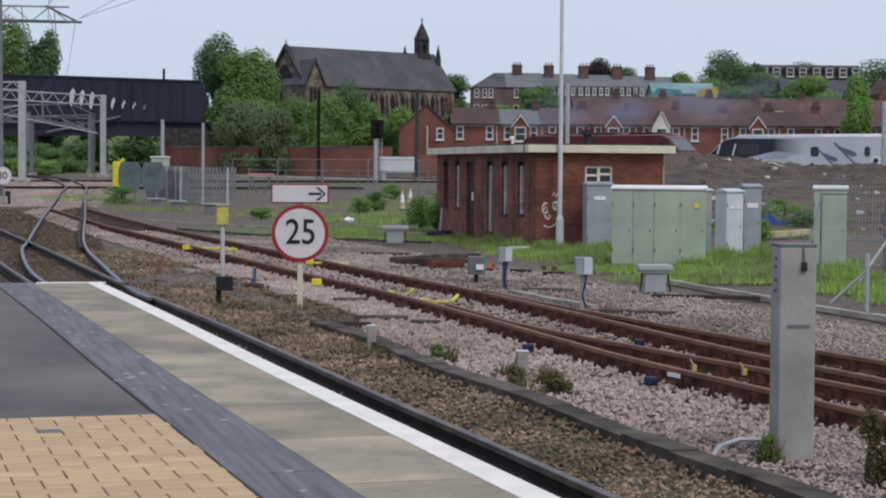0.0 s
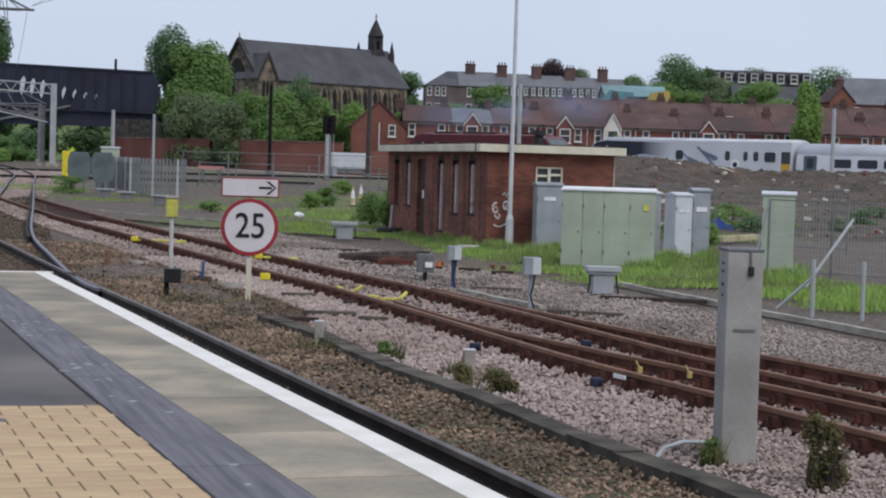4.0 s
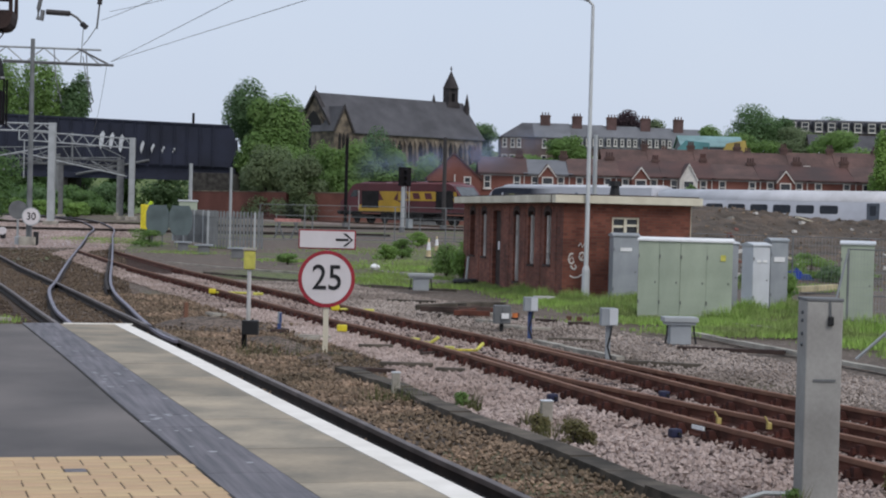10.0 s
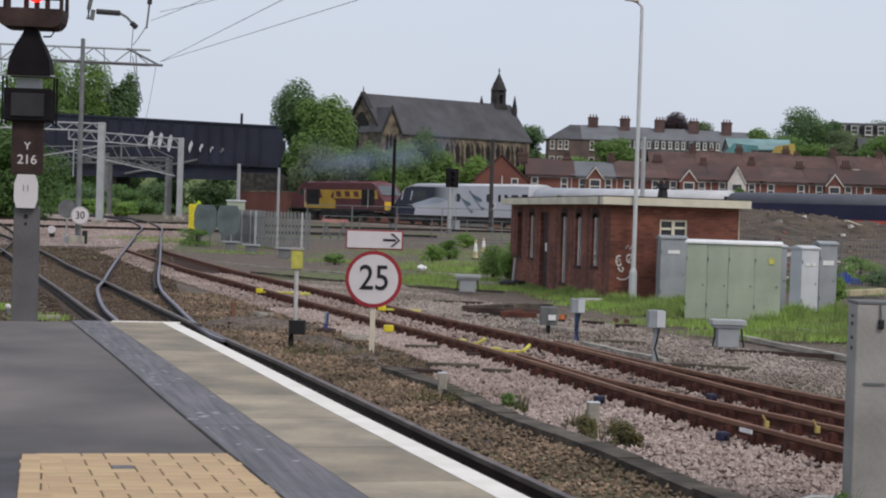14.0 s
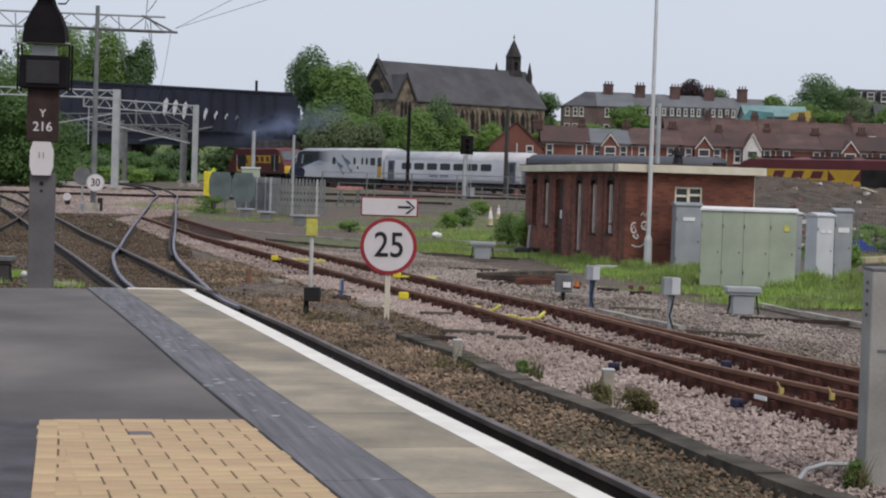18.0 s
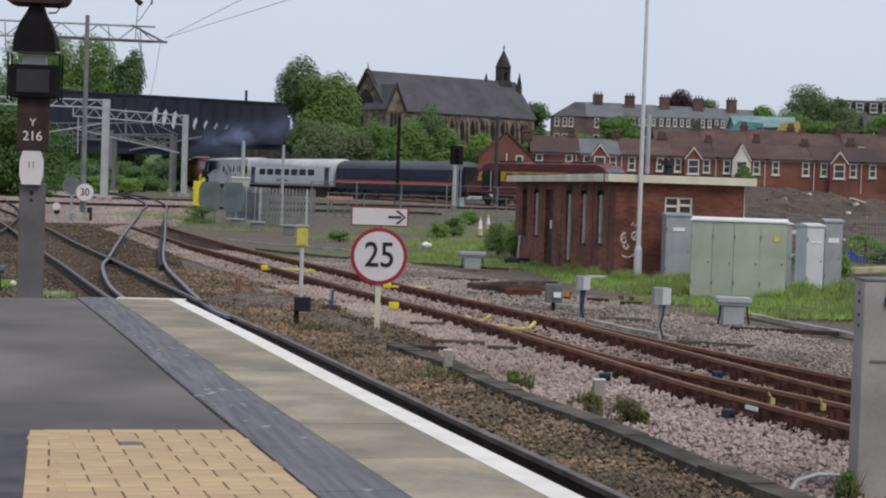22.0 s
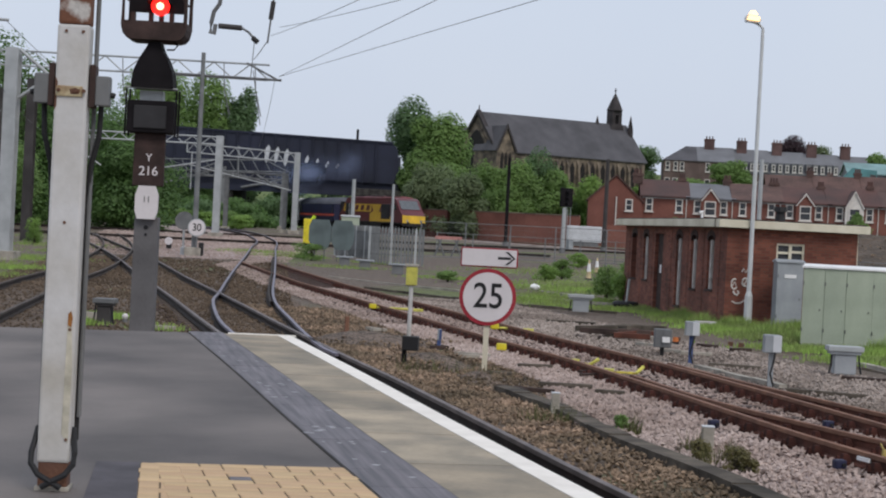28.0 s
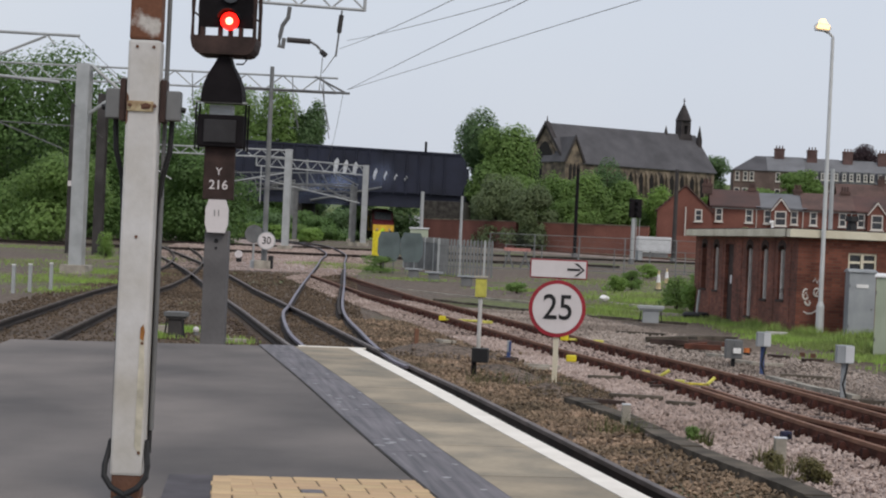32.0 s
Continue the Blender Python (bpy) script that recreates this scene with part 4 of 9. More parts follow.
    flanks("door", [(-L + 0.1, 1.0), (-L + 0.85, 1.0), (-L + 0.85, 2.1), (-L + 0.1, 2.1)], 1.37, 1.41, M["gold"], th, "yellow lower end door")
    flanks("door_glass", [(-L + 0.1, 2.1), (-L + 0.85, 2.1), (-L + 0.85, 3.0), (-L + 0.1, 3.0)], 1.37, 1.408, M["glass_dark"], th, "dark upper end door")
    part("valance", boxes((-L + 0.4, L - 0.9, -1.25, 1.25, 0.26, 0.89), bevel=0.03), M["under"], th, "dark lower skirt")
    for s in (-1, 1):
        part("marker_light", rods(((L - 0.2, s * 0.85, 1.35), (L - 0.02, s * 0.85, 1.33), 0.14)), M["white"], th, "round headlight")
    bogie(th, -L + 2.8)
    bogie(th, L - 3.6)
    return th


def locomotive():
    th = thing("locomotive", "maroon and gold diesel locomotive with a yellow nose", "locomotive")
    L = 9.6
    prof = [(-L, 1.1), (-L + 0.12, 1.95), (-L + 0.9, 2.45), (-L + 2.1, 3.6), (-L + 2.7, 3.78), (L - 2.7, 3.78), (L - 2.1, 3.6), (L - 0.9, 2.45), (L - 0.12, 1.95), (L, 1.1)]
    part("body", prism(bmesh.new(), prof, -1.33, 1.33, axis="y"), M["maroon"], th, "maroon steel body")
    part("roof", shell(bmesh.new(), body_section(1.31, 3.55, 3.98, 0.42), -L + 2.9, L - 2.9), M["loco_roof"], th, "dusty maroon curved roof", True)
    part("roof_hatch", boxes((-1.6, 2.2, -0.8, 0.8, 3.93, 4.06), bevel=0.03), M["loco_grey"], th, "sooty exhaust hatch")
    for x0, x1 in ((-6.2, -3.2), (3.2, 5.8)):
        part("roof_grille", boxes((x0, x1, -0.75, 0.75, 3.95, 4.03), bevel=0.02), M["under"], th, "sooty roof grille")
    e = L
    flanks("gold_band", [(e - 15.0, 2.2), (e - 9.2, 2.2), (e - 9.2, 3.05), (e - 15.0, 3.05)], 1.32, 1.345, M["gold"], th, "gold upper side band")
    for k in range(3):
        x = e - 14.3 + 1.75 * k
        flanks("band_letter", [(x, 2.35), (x + 1.0, 2.35), (x + 1.25, 2.92), (x + 0.25, 2.92)], 1.33, 1.352, M["maroon"], th, "maroon lettering block")
    flanks("gold_flash", [(e - 9.6, 1.15), (e - 3.2, 1.15), (e - 3.2, 1.75), (e - 6.0, 1.75), (e - 6.4, 2.2), (e - 7.0, 2.2), (e - 6.3, 3.05), (e - 9.2, 3.05), (e - 8.5, 2.3), (e - 9.6, 2.0)], 1.32, 1.347, M["gold"], th, "gold zigzag flash")
    flanks("gold_edge", [(e - 17.9, 2.2), (e - 17.1, 2.2), (e - 17.1, 3.05), (e - 17.6, 3.05)], 1.32, 1.345, M["gold"], th, "gold edge beside the grille")
    for x0, x1 in ((e - 17.1, e - 14.9), (e - 6.1, e - 3.75)):
        flanks("grille", [(x0 - 0.15, 1.45), (x1 + 0.15, 1.45), (x1 + 0.15, 3.08), (x0 - 0.15, 3.08)], 1.32, 1.354, M["under"], th, "dark radiator grille")
    for s in (-1, 1):
        part("nose_panel", prism(bmesh.new(), [(s * (L + 0.03), 1.12), (s * (L - 0.09), 1.93), (s * (L - 0.22), 1.93), (s * (L - 0.12), 1.1)], -1.32, 1.32, axis="y"), M["yellow_nose"], th, "yellow warning panel")
        part("windscreen", prism(bmesh.new(), [(s * (L - 1.02), 2.55), (s * (L - 0.98), 2.59), (s * (L - 2.0), 3.53), (s * (L - 2.06), 3.49)], -1.08, 1.08, axis="y"), M["screen_grey"], th, "grey raked windscreen")
        flanks("cab_window", [(s * (L - 1.75), 2.5), (s * (L - 2.3), 3.15), (s * (L - 2.9), 3.15), (s * (L - 2.9), 2.5)], 1.32, 1.35, M["glass_dark"], th, "cab side window")
        flanks("door_rail", [(s * (L - 3.12), 1.3), (s * (L - 3.2), 1.3), (s * (L - 3.2), 3.1), (s * (L - 3.12), 3.1)], 1.34, 1.37, M["window_white"], th, "pale cab handrail")
        part("buffer_beam", boxes((s * L - 0.2, s * L + 0.2, -1.25, 1.25, 0.75, 1.1), bevel=0.03), M["black"], th, "black buffer beam")
        for y in (-0.87, 0.87):
            part("buffer", rods(((s * L, y, 1.0), (s * (L + 0.6), y, 1.0), 0.1), ((s * (L + 0.5), y, 1.0), (s * (L + 0.6), y, 1.0), 0.24)), M["black"], th, "round black buffer")
            part("headlight", rods(((s * (L - 0.1), y * 0.9, 1.35), (s * (L + 0.06), y * 0.9, 1.35), 0.13), n=10), M["pale_concrete"], th, "round headlight")
    part("fuel_tank", boxes((-3.2, 3.2, -1.2, 1.2, 0.35, 1.1), bevel=0.05), M["under"], th, "dark fuel tank")
    part("sill", boxes((-L + 0.4, L - 0.4, -1.34, 1.34, 1.0, 1.14)), M["under"], th, "dark sole bar")
    bogie(th, -6.2)
    bogie(th, 6.2)
    return th


M["train_blue_dark"] = material("blue_grey_lettering", (0.06, 0.085, 0.15), 0.5, spread=0.1)
M["train_grey_blue"] = material("grey_blue_decal", (0.15, 0.20, 0.27), 0.45, spread=0.15, scale=0.8)
M["yellow_nose"] = material("weathered_yellow_nose", (0.70, 0.44, 0.03), 0.55, spread=0.12, scale=1.5, fine=12)
M["loco_roof"] = material("dusty_maroon_roof", (0.20, 0.075, 0.08), 0.7, spread=0.2, scale=0.7, fine=6)
M["screen_grey"] = material("grey_windscreen_glass", (0.11, 0.12, 0.13), 0.15, spread=0.1, spec=0.6)
CARS = [
    (locomotive(), 9.6, 0),
    (driving_van(19.9), 30.4, 0),
    (coach("silver_coach", "silver-white passenger coach with a row of tinted windows", 20.9, M["train_white"], M["train_roof"], None, [(6.8 - 2.06 * k, 0.78) for k in range(7)], True, True), 51.15, 0),
    (coach("navy_coach", "dark navy passenger coach with a red waist stripe", 20.9, M["navy"], M["navy_roof"], M["navy_red"], pale_end=False), 72.65, 0),
    (locomotive(), 94.0, 180),
]


def car_rows(back, turn):
    rows = []
    for t in range(0, 33):
        x, y, h = line_at(run(t) - back)
        rows.append((t, pose(x, y, far_rail(x, y), 0, 0, math.degrees(h) + turn)))
    return rows


def far_line():
    pts = [line_at(u)[:2] for u in np.linspace(60, 285, 60)]
    t = thing("main_line_track", "far main line track on its low embankment", "railway track", kind="structure")
    line = np.array(pts)
    for d in (-0.75, 0.75):
        part("rail", sweep(bmesh.new(), [(x, y, far_rail(x, y)) for x, y in beside(line, d)], WEB), M["rust"], t)
    part("ballast_bed", sweep(bmesh.new(), [(x, y, land(x, y)) for x, y in line], [(-3.4, -0.25), (-2.2, 0.03), (2.2, 0.03), (3.4, -0.25)]), M["ballast_ground"], t, "grey ballast bed")


far_line()

# ---- on the platform ----
def text_mesh(body, size, depth=0.004):
    cu = bpy.data.curves.new("lettering", "FONT")
    cu.body, cu.size, cu.extrude, cu.offset = body, size, depth, 0.007 * size
    cu.align_x, cu.align_y = "CENTER", "CENTER"
    ob = bpy.data.objects.new("lettering", cu)
    scene.collection.objects.link(ob)
    dg = bpy.context.evaluated_depsgraph_get()
    me = bpy.data.meshes.new_from_object(ob.evaluated_get(dg))
    bpy.data.objects.remove(ob)
    me.materials.clear()
    return me


def lettering(body, size, material_, parent, m, label="", wide=1.0):
    me = text_mesh(body, size)
    me.transform(m @ pose(0, 0, 0, 90, 0, 0) @ Matrix.Diagonal((wide, 1, 1, 1)))
    return part_mesh("lettering", me, material_, parent, label)


def lamp_column():
    th = thing("platform_pole", "tall square white-painted steel pole with rusted top", "pole", (-2.19, 7.82, 0), 8)
    peeling = material("peeling_pole_paint", (0.13, 0.055, 0.032), 0.85, spread=0.3, scale=5.5, fine=50, tint=(0.46, 0.44, 0.42), bump=0.4)
    peel = [n for n in peeling.node_tree.nodes if n.type == "VALTORGB"][0].color_ramp
    peel.elements[0].position, peel.elements[1].position = 0.38, 0.44
    part("shaft", boxes((-0.068, 0.068, -0.068, 0.068, 0.115, 1.965), bevel=0.012), M["pole_white"], th, "white-painted square shaft")
    part("upper_shaft", boxes((-0.066, 0.066, -0.066, 0.066, 1.965, 4.2), bevel=0.012), peeling, th, "peeling rusted upper shaft")
    part("foot", boxes((-0.062, 0.062, -0.062, 0.062, 0.0, 0.12), bevel=0.01), M["pole_rust"], th, "rusty bare foot")
    part("base_plate", boxes((-0.072, 0.072, -0.075, 0.07, -0.004, 0.014), bevel=0.004), M["pale_concrete"], th, "pale base plate")
    for s in (-1, 1):
        bm = tube(bmesh.new(), [(s * 0.074, -0.01, 0.26), (s * 0.082, -0.04, 0.205), (s * 0.09, -0.07, 0.16), (s * 0.088, -0.09, 0.115), (s * 0.055, -0.105, 0.07), (s * 0.01, -0.108, 0.045), (-s * 0.04, -0.1, 0.015)], 0.013, 8)
        part("cable_tie", bm, M["cable"], th, "black cable looped round the foot")
    part("rust_streak", prism(bmesh.new(), [(0.03, 0.24), (0.058, 0.2), (0.062, 0.5), (0.05, 0.74), (0.035, 0.72)], -0.0705, -0.069, axis="y"), material("rust_stain", (0.52, 0.49, 0.40), 0.8, spread=0.2, scale=9), th, "yellowish rust stain")
    part("rust_spot", prism(bmesh.new(), [(0.035, 0.70), (0.05, 0.69), (0.055, 0.73), (0.047, 0.76), (0.036, 0.745)], -0.0725, -0.0705, axis="y"), material("orange_rust", (0.36, 0.15, 0.04), 0.85, spread=0.2, scale=20), th, "orange rust spot")
    for x, z in ((0.045, 0.68), (0.05, 0.215), (0.0, 1.13), (-0.03, 1.935), (0.04, 1.935)):
        part("rust_hole", rods(((x, -0.07, z), (x, -0.0725, z), 0.007), n=8), M["pole_rust"], th)
    part("strap", boxes((-0.062, 0.05, -0.078, -0.066, 1.66, 1.705), bevel=0.006), material("rust_stained_strap", (0.46, 0.40, 0.26), 0.7, spread=0.25, scale=18, tint=(0.20, 0.11, 0.05)), th, "rust-stained bolted steel strap")
    part("rust_patch", prism(bmesh.new(), [(0.0, 1.67), (0.035, 1.672), (0.04, 1.69), (0.02, 1.698), (-0.005, 1.69)], -0.0795, -0.078, axis="y"), M["pole_rust"], th, "rusted patch")
    part("rust_drip", prism(bmesh.new(), [(-0.066, 1.60), (-0.058, 1.62), (-0.056, 1.72), (-0.066, 1.74)], -0.0695, -0.067, axis="y"), M["pole_rust"], th, "rust drip")
    for x in (-0.05, 0.02, 0.055):
        part("bolt", rods(((x, -0.075, 1.685), (x, -0.09, 1.685), 0.008), n=8), M["pole_rust"], th)
    for s in (-1, 1):
        part("bracket", boxes((s * 0.085 - 0.013, s * 0.085 + 0.013, -0.05, 0.05, 1.62, 1.80), bevel=0.004), M["signal_brown"], th, "dark side bracket")
        box_ = part("junction_box", boxes((s * 0.128 - 0.03, s * 0.128 + 0.03, -0.045, 0.045, 1.63, 1.755), bevel=0.006), M["galv_dark"], th, "grey weathered box")
        part("cap", rods(((s * 0.158, 0, 1.68), (s * 0.178, 0, 1.675), 0.012), n=8), M["black"], box_)
        part("cable", tube(bmesh.new(), [(s * 0.12, 0.02, 1.63), (s * 0.115, 0.03, 1.5), (s * 0.085, 0.05, 1.38), (s * 0.075, 0.06, 1.2), (s * 0.075, 0.07, 0.2)], 0.012, 8), M["cable"], th, "black cable")
    part("pipe", tube(bmesh.new(), [(0.085, 0.055, 0.3), (0.085, 0.055, 2.0), (0.085, 0.055, 4.0)], 0.01, 8), M["galv_dark"], th, "thin grey conduit")


M["case_pane"] = material("dull_dark_panel", (0.026, 0.025, 0.028), 0.7, spread=0.15, scale=5)


def colour_light_signal():
    th = thing("colour_light_signal", "black colour-light railway signal showing red on a grey post", "railway signal", (-5.128, 22.0, -0.24), 6)
    th.matrix_basis = th.matrix_basis @ Matrix.Diagonal((1.23, 1.23, 1.23, 1))
    part("post", boxes((-0.115, 0.115, -0.09, 0.09, -0.75, 1.12), bevel=0.008), M["signal_post"], th, "grey steel post")
    part("post_hole", rods(((0.0, -0.095, 1.02), (0.0, -0.085, 1.02), 0.022), ((0.0, -0.095, 0.95), (0.0, -0.085, 0.95), 0.015)), M["black"], th)
    plate = part("phone_plate", prism(bmesh.new(), [(-0.085, 1.10), (0.085, 1.10), (0.11, 1.18), (0.11, 1.33), (0.08, 1.42), (-0.08, 1.42), (-0.11, 1.33), (-0.11, 1.18)], -0.16, -0.1, axis="y"), M["sign_white"], th, "white telephone plate")
    for x in (-0.02, 0.02):
        part("mark", boxes((x - 0.004, x + 0.004, -0.164, -0.158, 1.26, 1.32)), M["galv_dark"], plate)
    num = part("number_plate", boxes((-0.15, 0.15, -0.12, -0.06, 1.42, 1.94), bevel=0.01), M["signal_brown"], th, "brown identification plate")
    lettering("Y", 0.10, M["sign_white"], num, pose(0.0, -0.124, 1.69), "white letter")
    lettering("216", 0.125, M["sign_white"], num, pose(0.0, -0.124, 1.56), "white numerals")
    part("case", boxes((-0.225, 0.225, -0.2, 0.12, 1.93, 2.24), bevel=0.015), M["signal_black"], th, "dark equipment case")
    part("case_panel", boxes((-0.155, 0.155, -0.215, -0.195, 1.97, 2.19), bevel=0.008), M["case_pane"], th, "dark grey glazed panel")
    for x in (-0.24, 0.24):
        for y in (-0.16, 0.1):
            part("guard_bar", rods(((x, y, 1.9), (x, y, 2.36), 0.009)), M["signal_black"], th, "thin guard bar")
    part("ladder_plate", boxes((-0.12, 0.10, -0.1, 0.1, 2.24, 2.34)), M["grey_paint"], th, "pale neck plate")
    part("guard_rim", rods(((-0.25, -0.17, 2.36), (0.25, -0.17, 2.36), 0.011), n=6), M["grey_paint"], th, "pale guard rim")
    part("hood", prism(bmesh.new(), [(-0.195, 2.36), (0.205, 2.36), (0.205, 2.42), (0.19, 2.52), (0.14, 2.64), (0.085, 2.73), (0.06, 2.80), (-0.04, 2.80), (-0.075, 2.73), (-0.13, 2.64), (-0.18, 2.52), (-0.195, 2.42)], -0.22, 0.14, axis="y"), M["signal_black"], th, "black tapered junction hood")
    part("neck", rods(((0, 0, 2.76), (0, 0, 2.90), 0.075)), M["galv_dark"], th, "grey steel neck")
    part("cable_loop", tube(bmesh.new(), [(0.17, -0.1, 2.85), (0.22, -0.12, 2.78), (0.19, -0.12, 2.74), (0.12, -0.1, 2.74)], 0.009, 6), M["cable"], th)
    part("head_tray", prism(bmesh.new(), [(-0.305, 2.99), (-0.305, 2.93), (-0.29, 2.87), (-0.255, 2.83), (-0.21, 2.815), (0.22, 2.815), (0.265, 2.83), (0.30, 2.87), (0.315, 2.93), (0.315, 2.99)], -0.3, 0.2, axis="y"), M["signal_brown"], th, "rusty platform tray")
    for x in (-0.27, 0.28):
        for y in (-0.29, 0.19):
            part("guard_post", tube(bmesh.new(), [(x * 1.08, y, 2.95), (x * 1.08, y, 3.3), (x * 1.06, y, 3.42), (x * 0.97, y, 3.5), (x * 0.9, -0.04, 3.55)], 0.02, 8), M["signal_brown"], th, "rusty rounded guard bar")
        part("guard_rail", rods(((x, -0.29, 3.2), (x, 0.19, 3.2), 0.009)), M["signal_brown"], th, "rusty guard rail")
    part("backboard", prism(bmesh.new(), [(-0.265, 3.095), (0.275, 3.095), (0.275, 4.2), (0.16, 4.35), (-0.15, 4.35), (-0.265, 4.2)], -0.06, -0.02, axis="y"), M["signal_black"], th, "black backboard")
    for x in (-0.23, -0.06, 0.04, 0.14):
        part("head_bracket", boxes((x - 0.018, x + 0.018, -0.06, 0.05, 2.98, 3.1)), M["signal_brown"], th)
    lens = part("red_lens", rods(((0.035, -0.07, 3.155), (0.035, -0.12, 3.155), 0.088, 0.085), n=24), M["red_on"], th, "glowing red lens")
    part("lens_core", rods(((0.035, -0.118, 3.155), (0.035, -0.124, 3.155), 0.036), n=24), M["red_core"], lens, "bright lens centre")
    part("lens_hood", prism(bmesh.new(), [(0.035 + 0.115 * math.cos(a), 3.155 + 0.115 * math.sin(a)) for a in np.linspace(0.15, math.pi - 0.15, 12)] + [(0.035 + 0.10 * math.cos(a), 3.155 + 0.10 * math.sin(a)) for a in np.linspace(math.pi - 0.15, 0.15, 12)], -0.3, -0.06, axis="y"), M["signal_black"], th, "black lens hood")
    for z in (3.42, 3.68, 3.94):
        part("dark_lens", rods(((0.035, -0.07, z), (0.035, -0.10, z), 0.088), n=20), M["glass_dark"], th, "unlit dark lens")


def block_paving():
    th = thing("block_paving", "buff concrete block paving laid flush in the platform", "block paving", kind="structure")
    u, w = Vector((0.268, -0.9634)), Vector((0.9634, 0.268))
    o, a = Vector((-1.07, 9.05)), 0.1045
    edge = inset(1.11)
    ang = math.degrees(math.atan2(w.y, w.x))
    left0, left1 = np.array((-1.94, 8.79)), np.array((-1.37, 6.2))

    def slab(lx, ly):
        b = bmesh.new()
        box(b, -lx / 2, lx / 2, -ly / 2, ly / 2, -0.03, 0.0)
        bmesh.ops.bevel(b, geom=[e for e in b.edges if all(q.co.z > -0.001 for q in e.verts)], offset=0.003, segments=1, affect="EDGES")
        m_ = bpy.data.meshes.new("block")
        b.to_mesh(m_)
        b.free()
        return m_

    double, single, edging = slab(2 * a - 0.007, a - 0.003), slab(a - 0.007, a - 0.003), slab(0.088, 0.197)
    rest_v, rest_f = [], []
    for i in range(-3, 52):
        for j in range(-30, 40):
            k = (i - j) % 3
            if k == 2:
                continue
            n = 2 if k == 0 else 1
            p = o + u * ((i + 0.5) * a) + w * ((j + n / 2) * a)
            ex = float(np.interp(p.y, edge[::-1, 1], edge[::-1, 0]))
            lx = left0[0] + (p.y - left0[1]) * (left1[0] - left0[0]) / (left1[1] - left0[1])
            fy = 9.05 + (p.x + 1.07) * 0.285
            if p.y < 4.0 or not (lx - 0.03 < p.x < ex + 0.04) or p.y > fy:
                continue
            if p.y > 6.1:
                grey = random.random() < 0.02
                ob = part_mesh("block", double if n == 2 else single, M["yellow_block"], th)
                if grey:
                    ob.material_slots[0].link = "OBJECT"
                    ob.material_slots[0].material = M["strip"]
                ob.matrix_basis = pose(p.x, p.y, 0.001 + random.uniform(-0.001, 0.001), 0, 0, ang + random.uniform(-0.4, 0.4))
            else:
                v0, hx, hy = len(rest_v), n * a / 2 - 0.004, a / 2 - 0.002
                for z in (-0.03, 0.001):
                    rest_v.extend([(*(p + w * sx * hx - u * sy * hy), z) for sx, sy in ((-1, -1), (1, -1), (1, 1), (-1, 1))])
                rest_f.extend([(v0 + 4, v0 + 5, v0 + 6, v0 + 7)] + [(v0 + q, v0 + (q + 1) % 4, v0 + 4 + (q + 1) % 4, v0 + 4 + q) for q in range(4)])
    rest = part_mesh("block_rest", mesh_of("block_rest", rest_v, rest_f), M["yellow_block"], th, "buff blocks underfoot")
    rest["kind"] = "stuff"
    d = (left1 - left0) / np.linalg.norm(left1 - left0)
    ea = math.degrees(math.atan2(d[1], d[0])) + 90
    for k in range(14):
        p = left0 + d * (0.10 + k * 0.201) + np.array((-0.052, -0.012))
        ob = part_mesh("edging_block", edging, M["yellow_block"], th)
        ob.matrix_basis = pose(p[0], p[1], 0.002, 0, 0, ea)
    bed = [(-2.03, 8.77), (-1.07, 9.05), *[tuple(q) for q in edge[::4] if 3.6 < q[1] < 9.0], (-0.95, 3.8)]
    part("joint_bed", prism(bmesh.new(), bed, -0.05, -0.0025), M["joint"], th, "dark sand joints")
    part("cut_blocks", prism(bmesh.new(), [tuple(left0), (left0[0] + 0.11, left0[1] + 0.03), (left1[0] + 0.11, left1[1]), tuple(left1)], -0.03, -0.001), M["yellow_block"], th, "cut buff blocks")
    part("border", prism(bmesh.new(), [(-2.235, 8.71), (-2.043, 8.77), (-0.93, 3.8), (-1.2, 3.8)], -0.03, 0.003), M["border"], th, "dark purple-grey border course")


M["border"] = material("dark_border_course", (0.085, 0.075, 0.086), 0.75, spread=0.25, scale=3, fine=40)
lamp_column()
colour_light_signal()
block_paving()


# ---- beside the track ----
def speed_sign():
    th = thing("speed_sign", "round red-rimmed 25 speed sign under a white arrow plate", "speed sign", (-1.33, 29.0, GROUND), -2)
    part("post", boxes((-0.04, 0.04, 0.02, 0.07, -0.1, 1.7)), M["cream"], th, "cream steel post")
    z = 0.15 - GROUND
    part("rim", rods(((0, 0.015, z), (0, -0.008, z), 0.443), n=48), M["red"], th, "dark red rim")
    disc = part("disc", rods(((0, -0.006, z), (0, -0.014, z), 0.385), n=48), M["sign_white"], th, "white disc")
    lettering("25", 0.55, M["black"], disc, pose(0.01, -0.018, z + 0.005), "black numerals", 0.88)
    zp = 0.765 - GROUND
    part("arrow_plate_rim", boxes((-0.45, 0.44, -0.008, 0.015, zp - 0.15, zp + 0.15), bevel=0.02), M["red"], th, "dark red plate edge")
    plate = part("arrow_plate", boxes((-0.43, 0.42, -0.014, -0.005, zp - 0.13, zp + 0.13), bevel=0.0), M["sign_white"], th, "white plate")
    bm = bmesh.new()
    prism(bm, [(0.13, -0.018), (0.33, -0.018), (0.33, 0.018), (0.13, 0.018)], -0.02, -0.012, axis="y", m=Matrix.Translation((0, 0, zp)))
    for s in (-1, 1):
        prism(bm, [(0.37, 0.0), (0.24, s * 0.10), (0.29, s * 0.10), (0.40, 0.0)], -0.021, -0.013, axis="y", m=Matrix.Translation((0, 0, zp)))
    part("arrow", bm, M["black"], plate, "black right-pointing arrow")


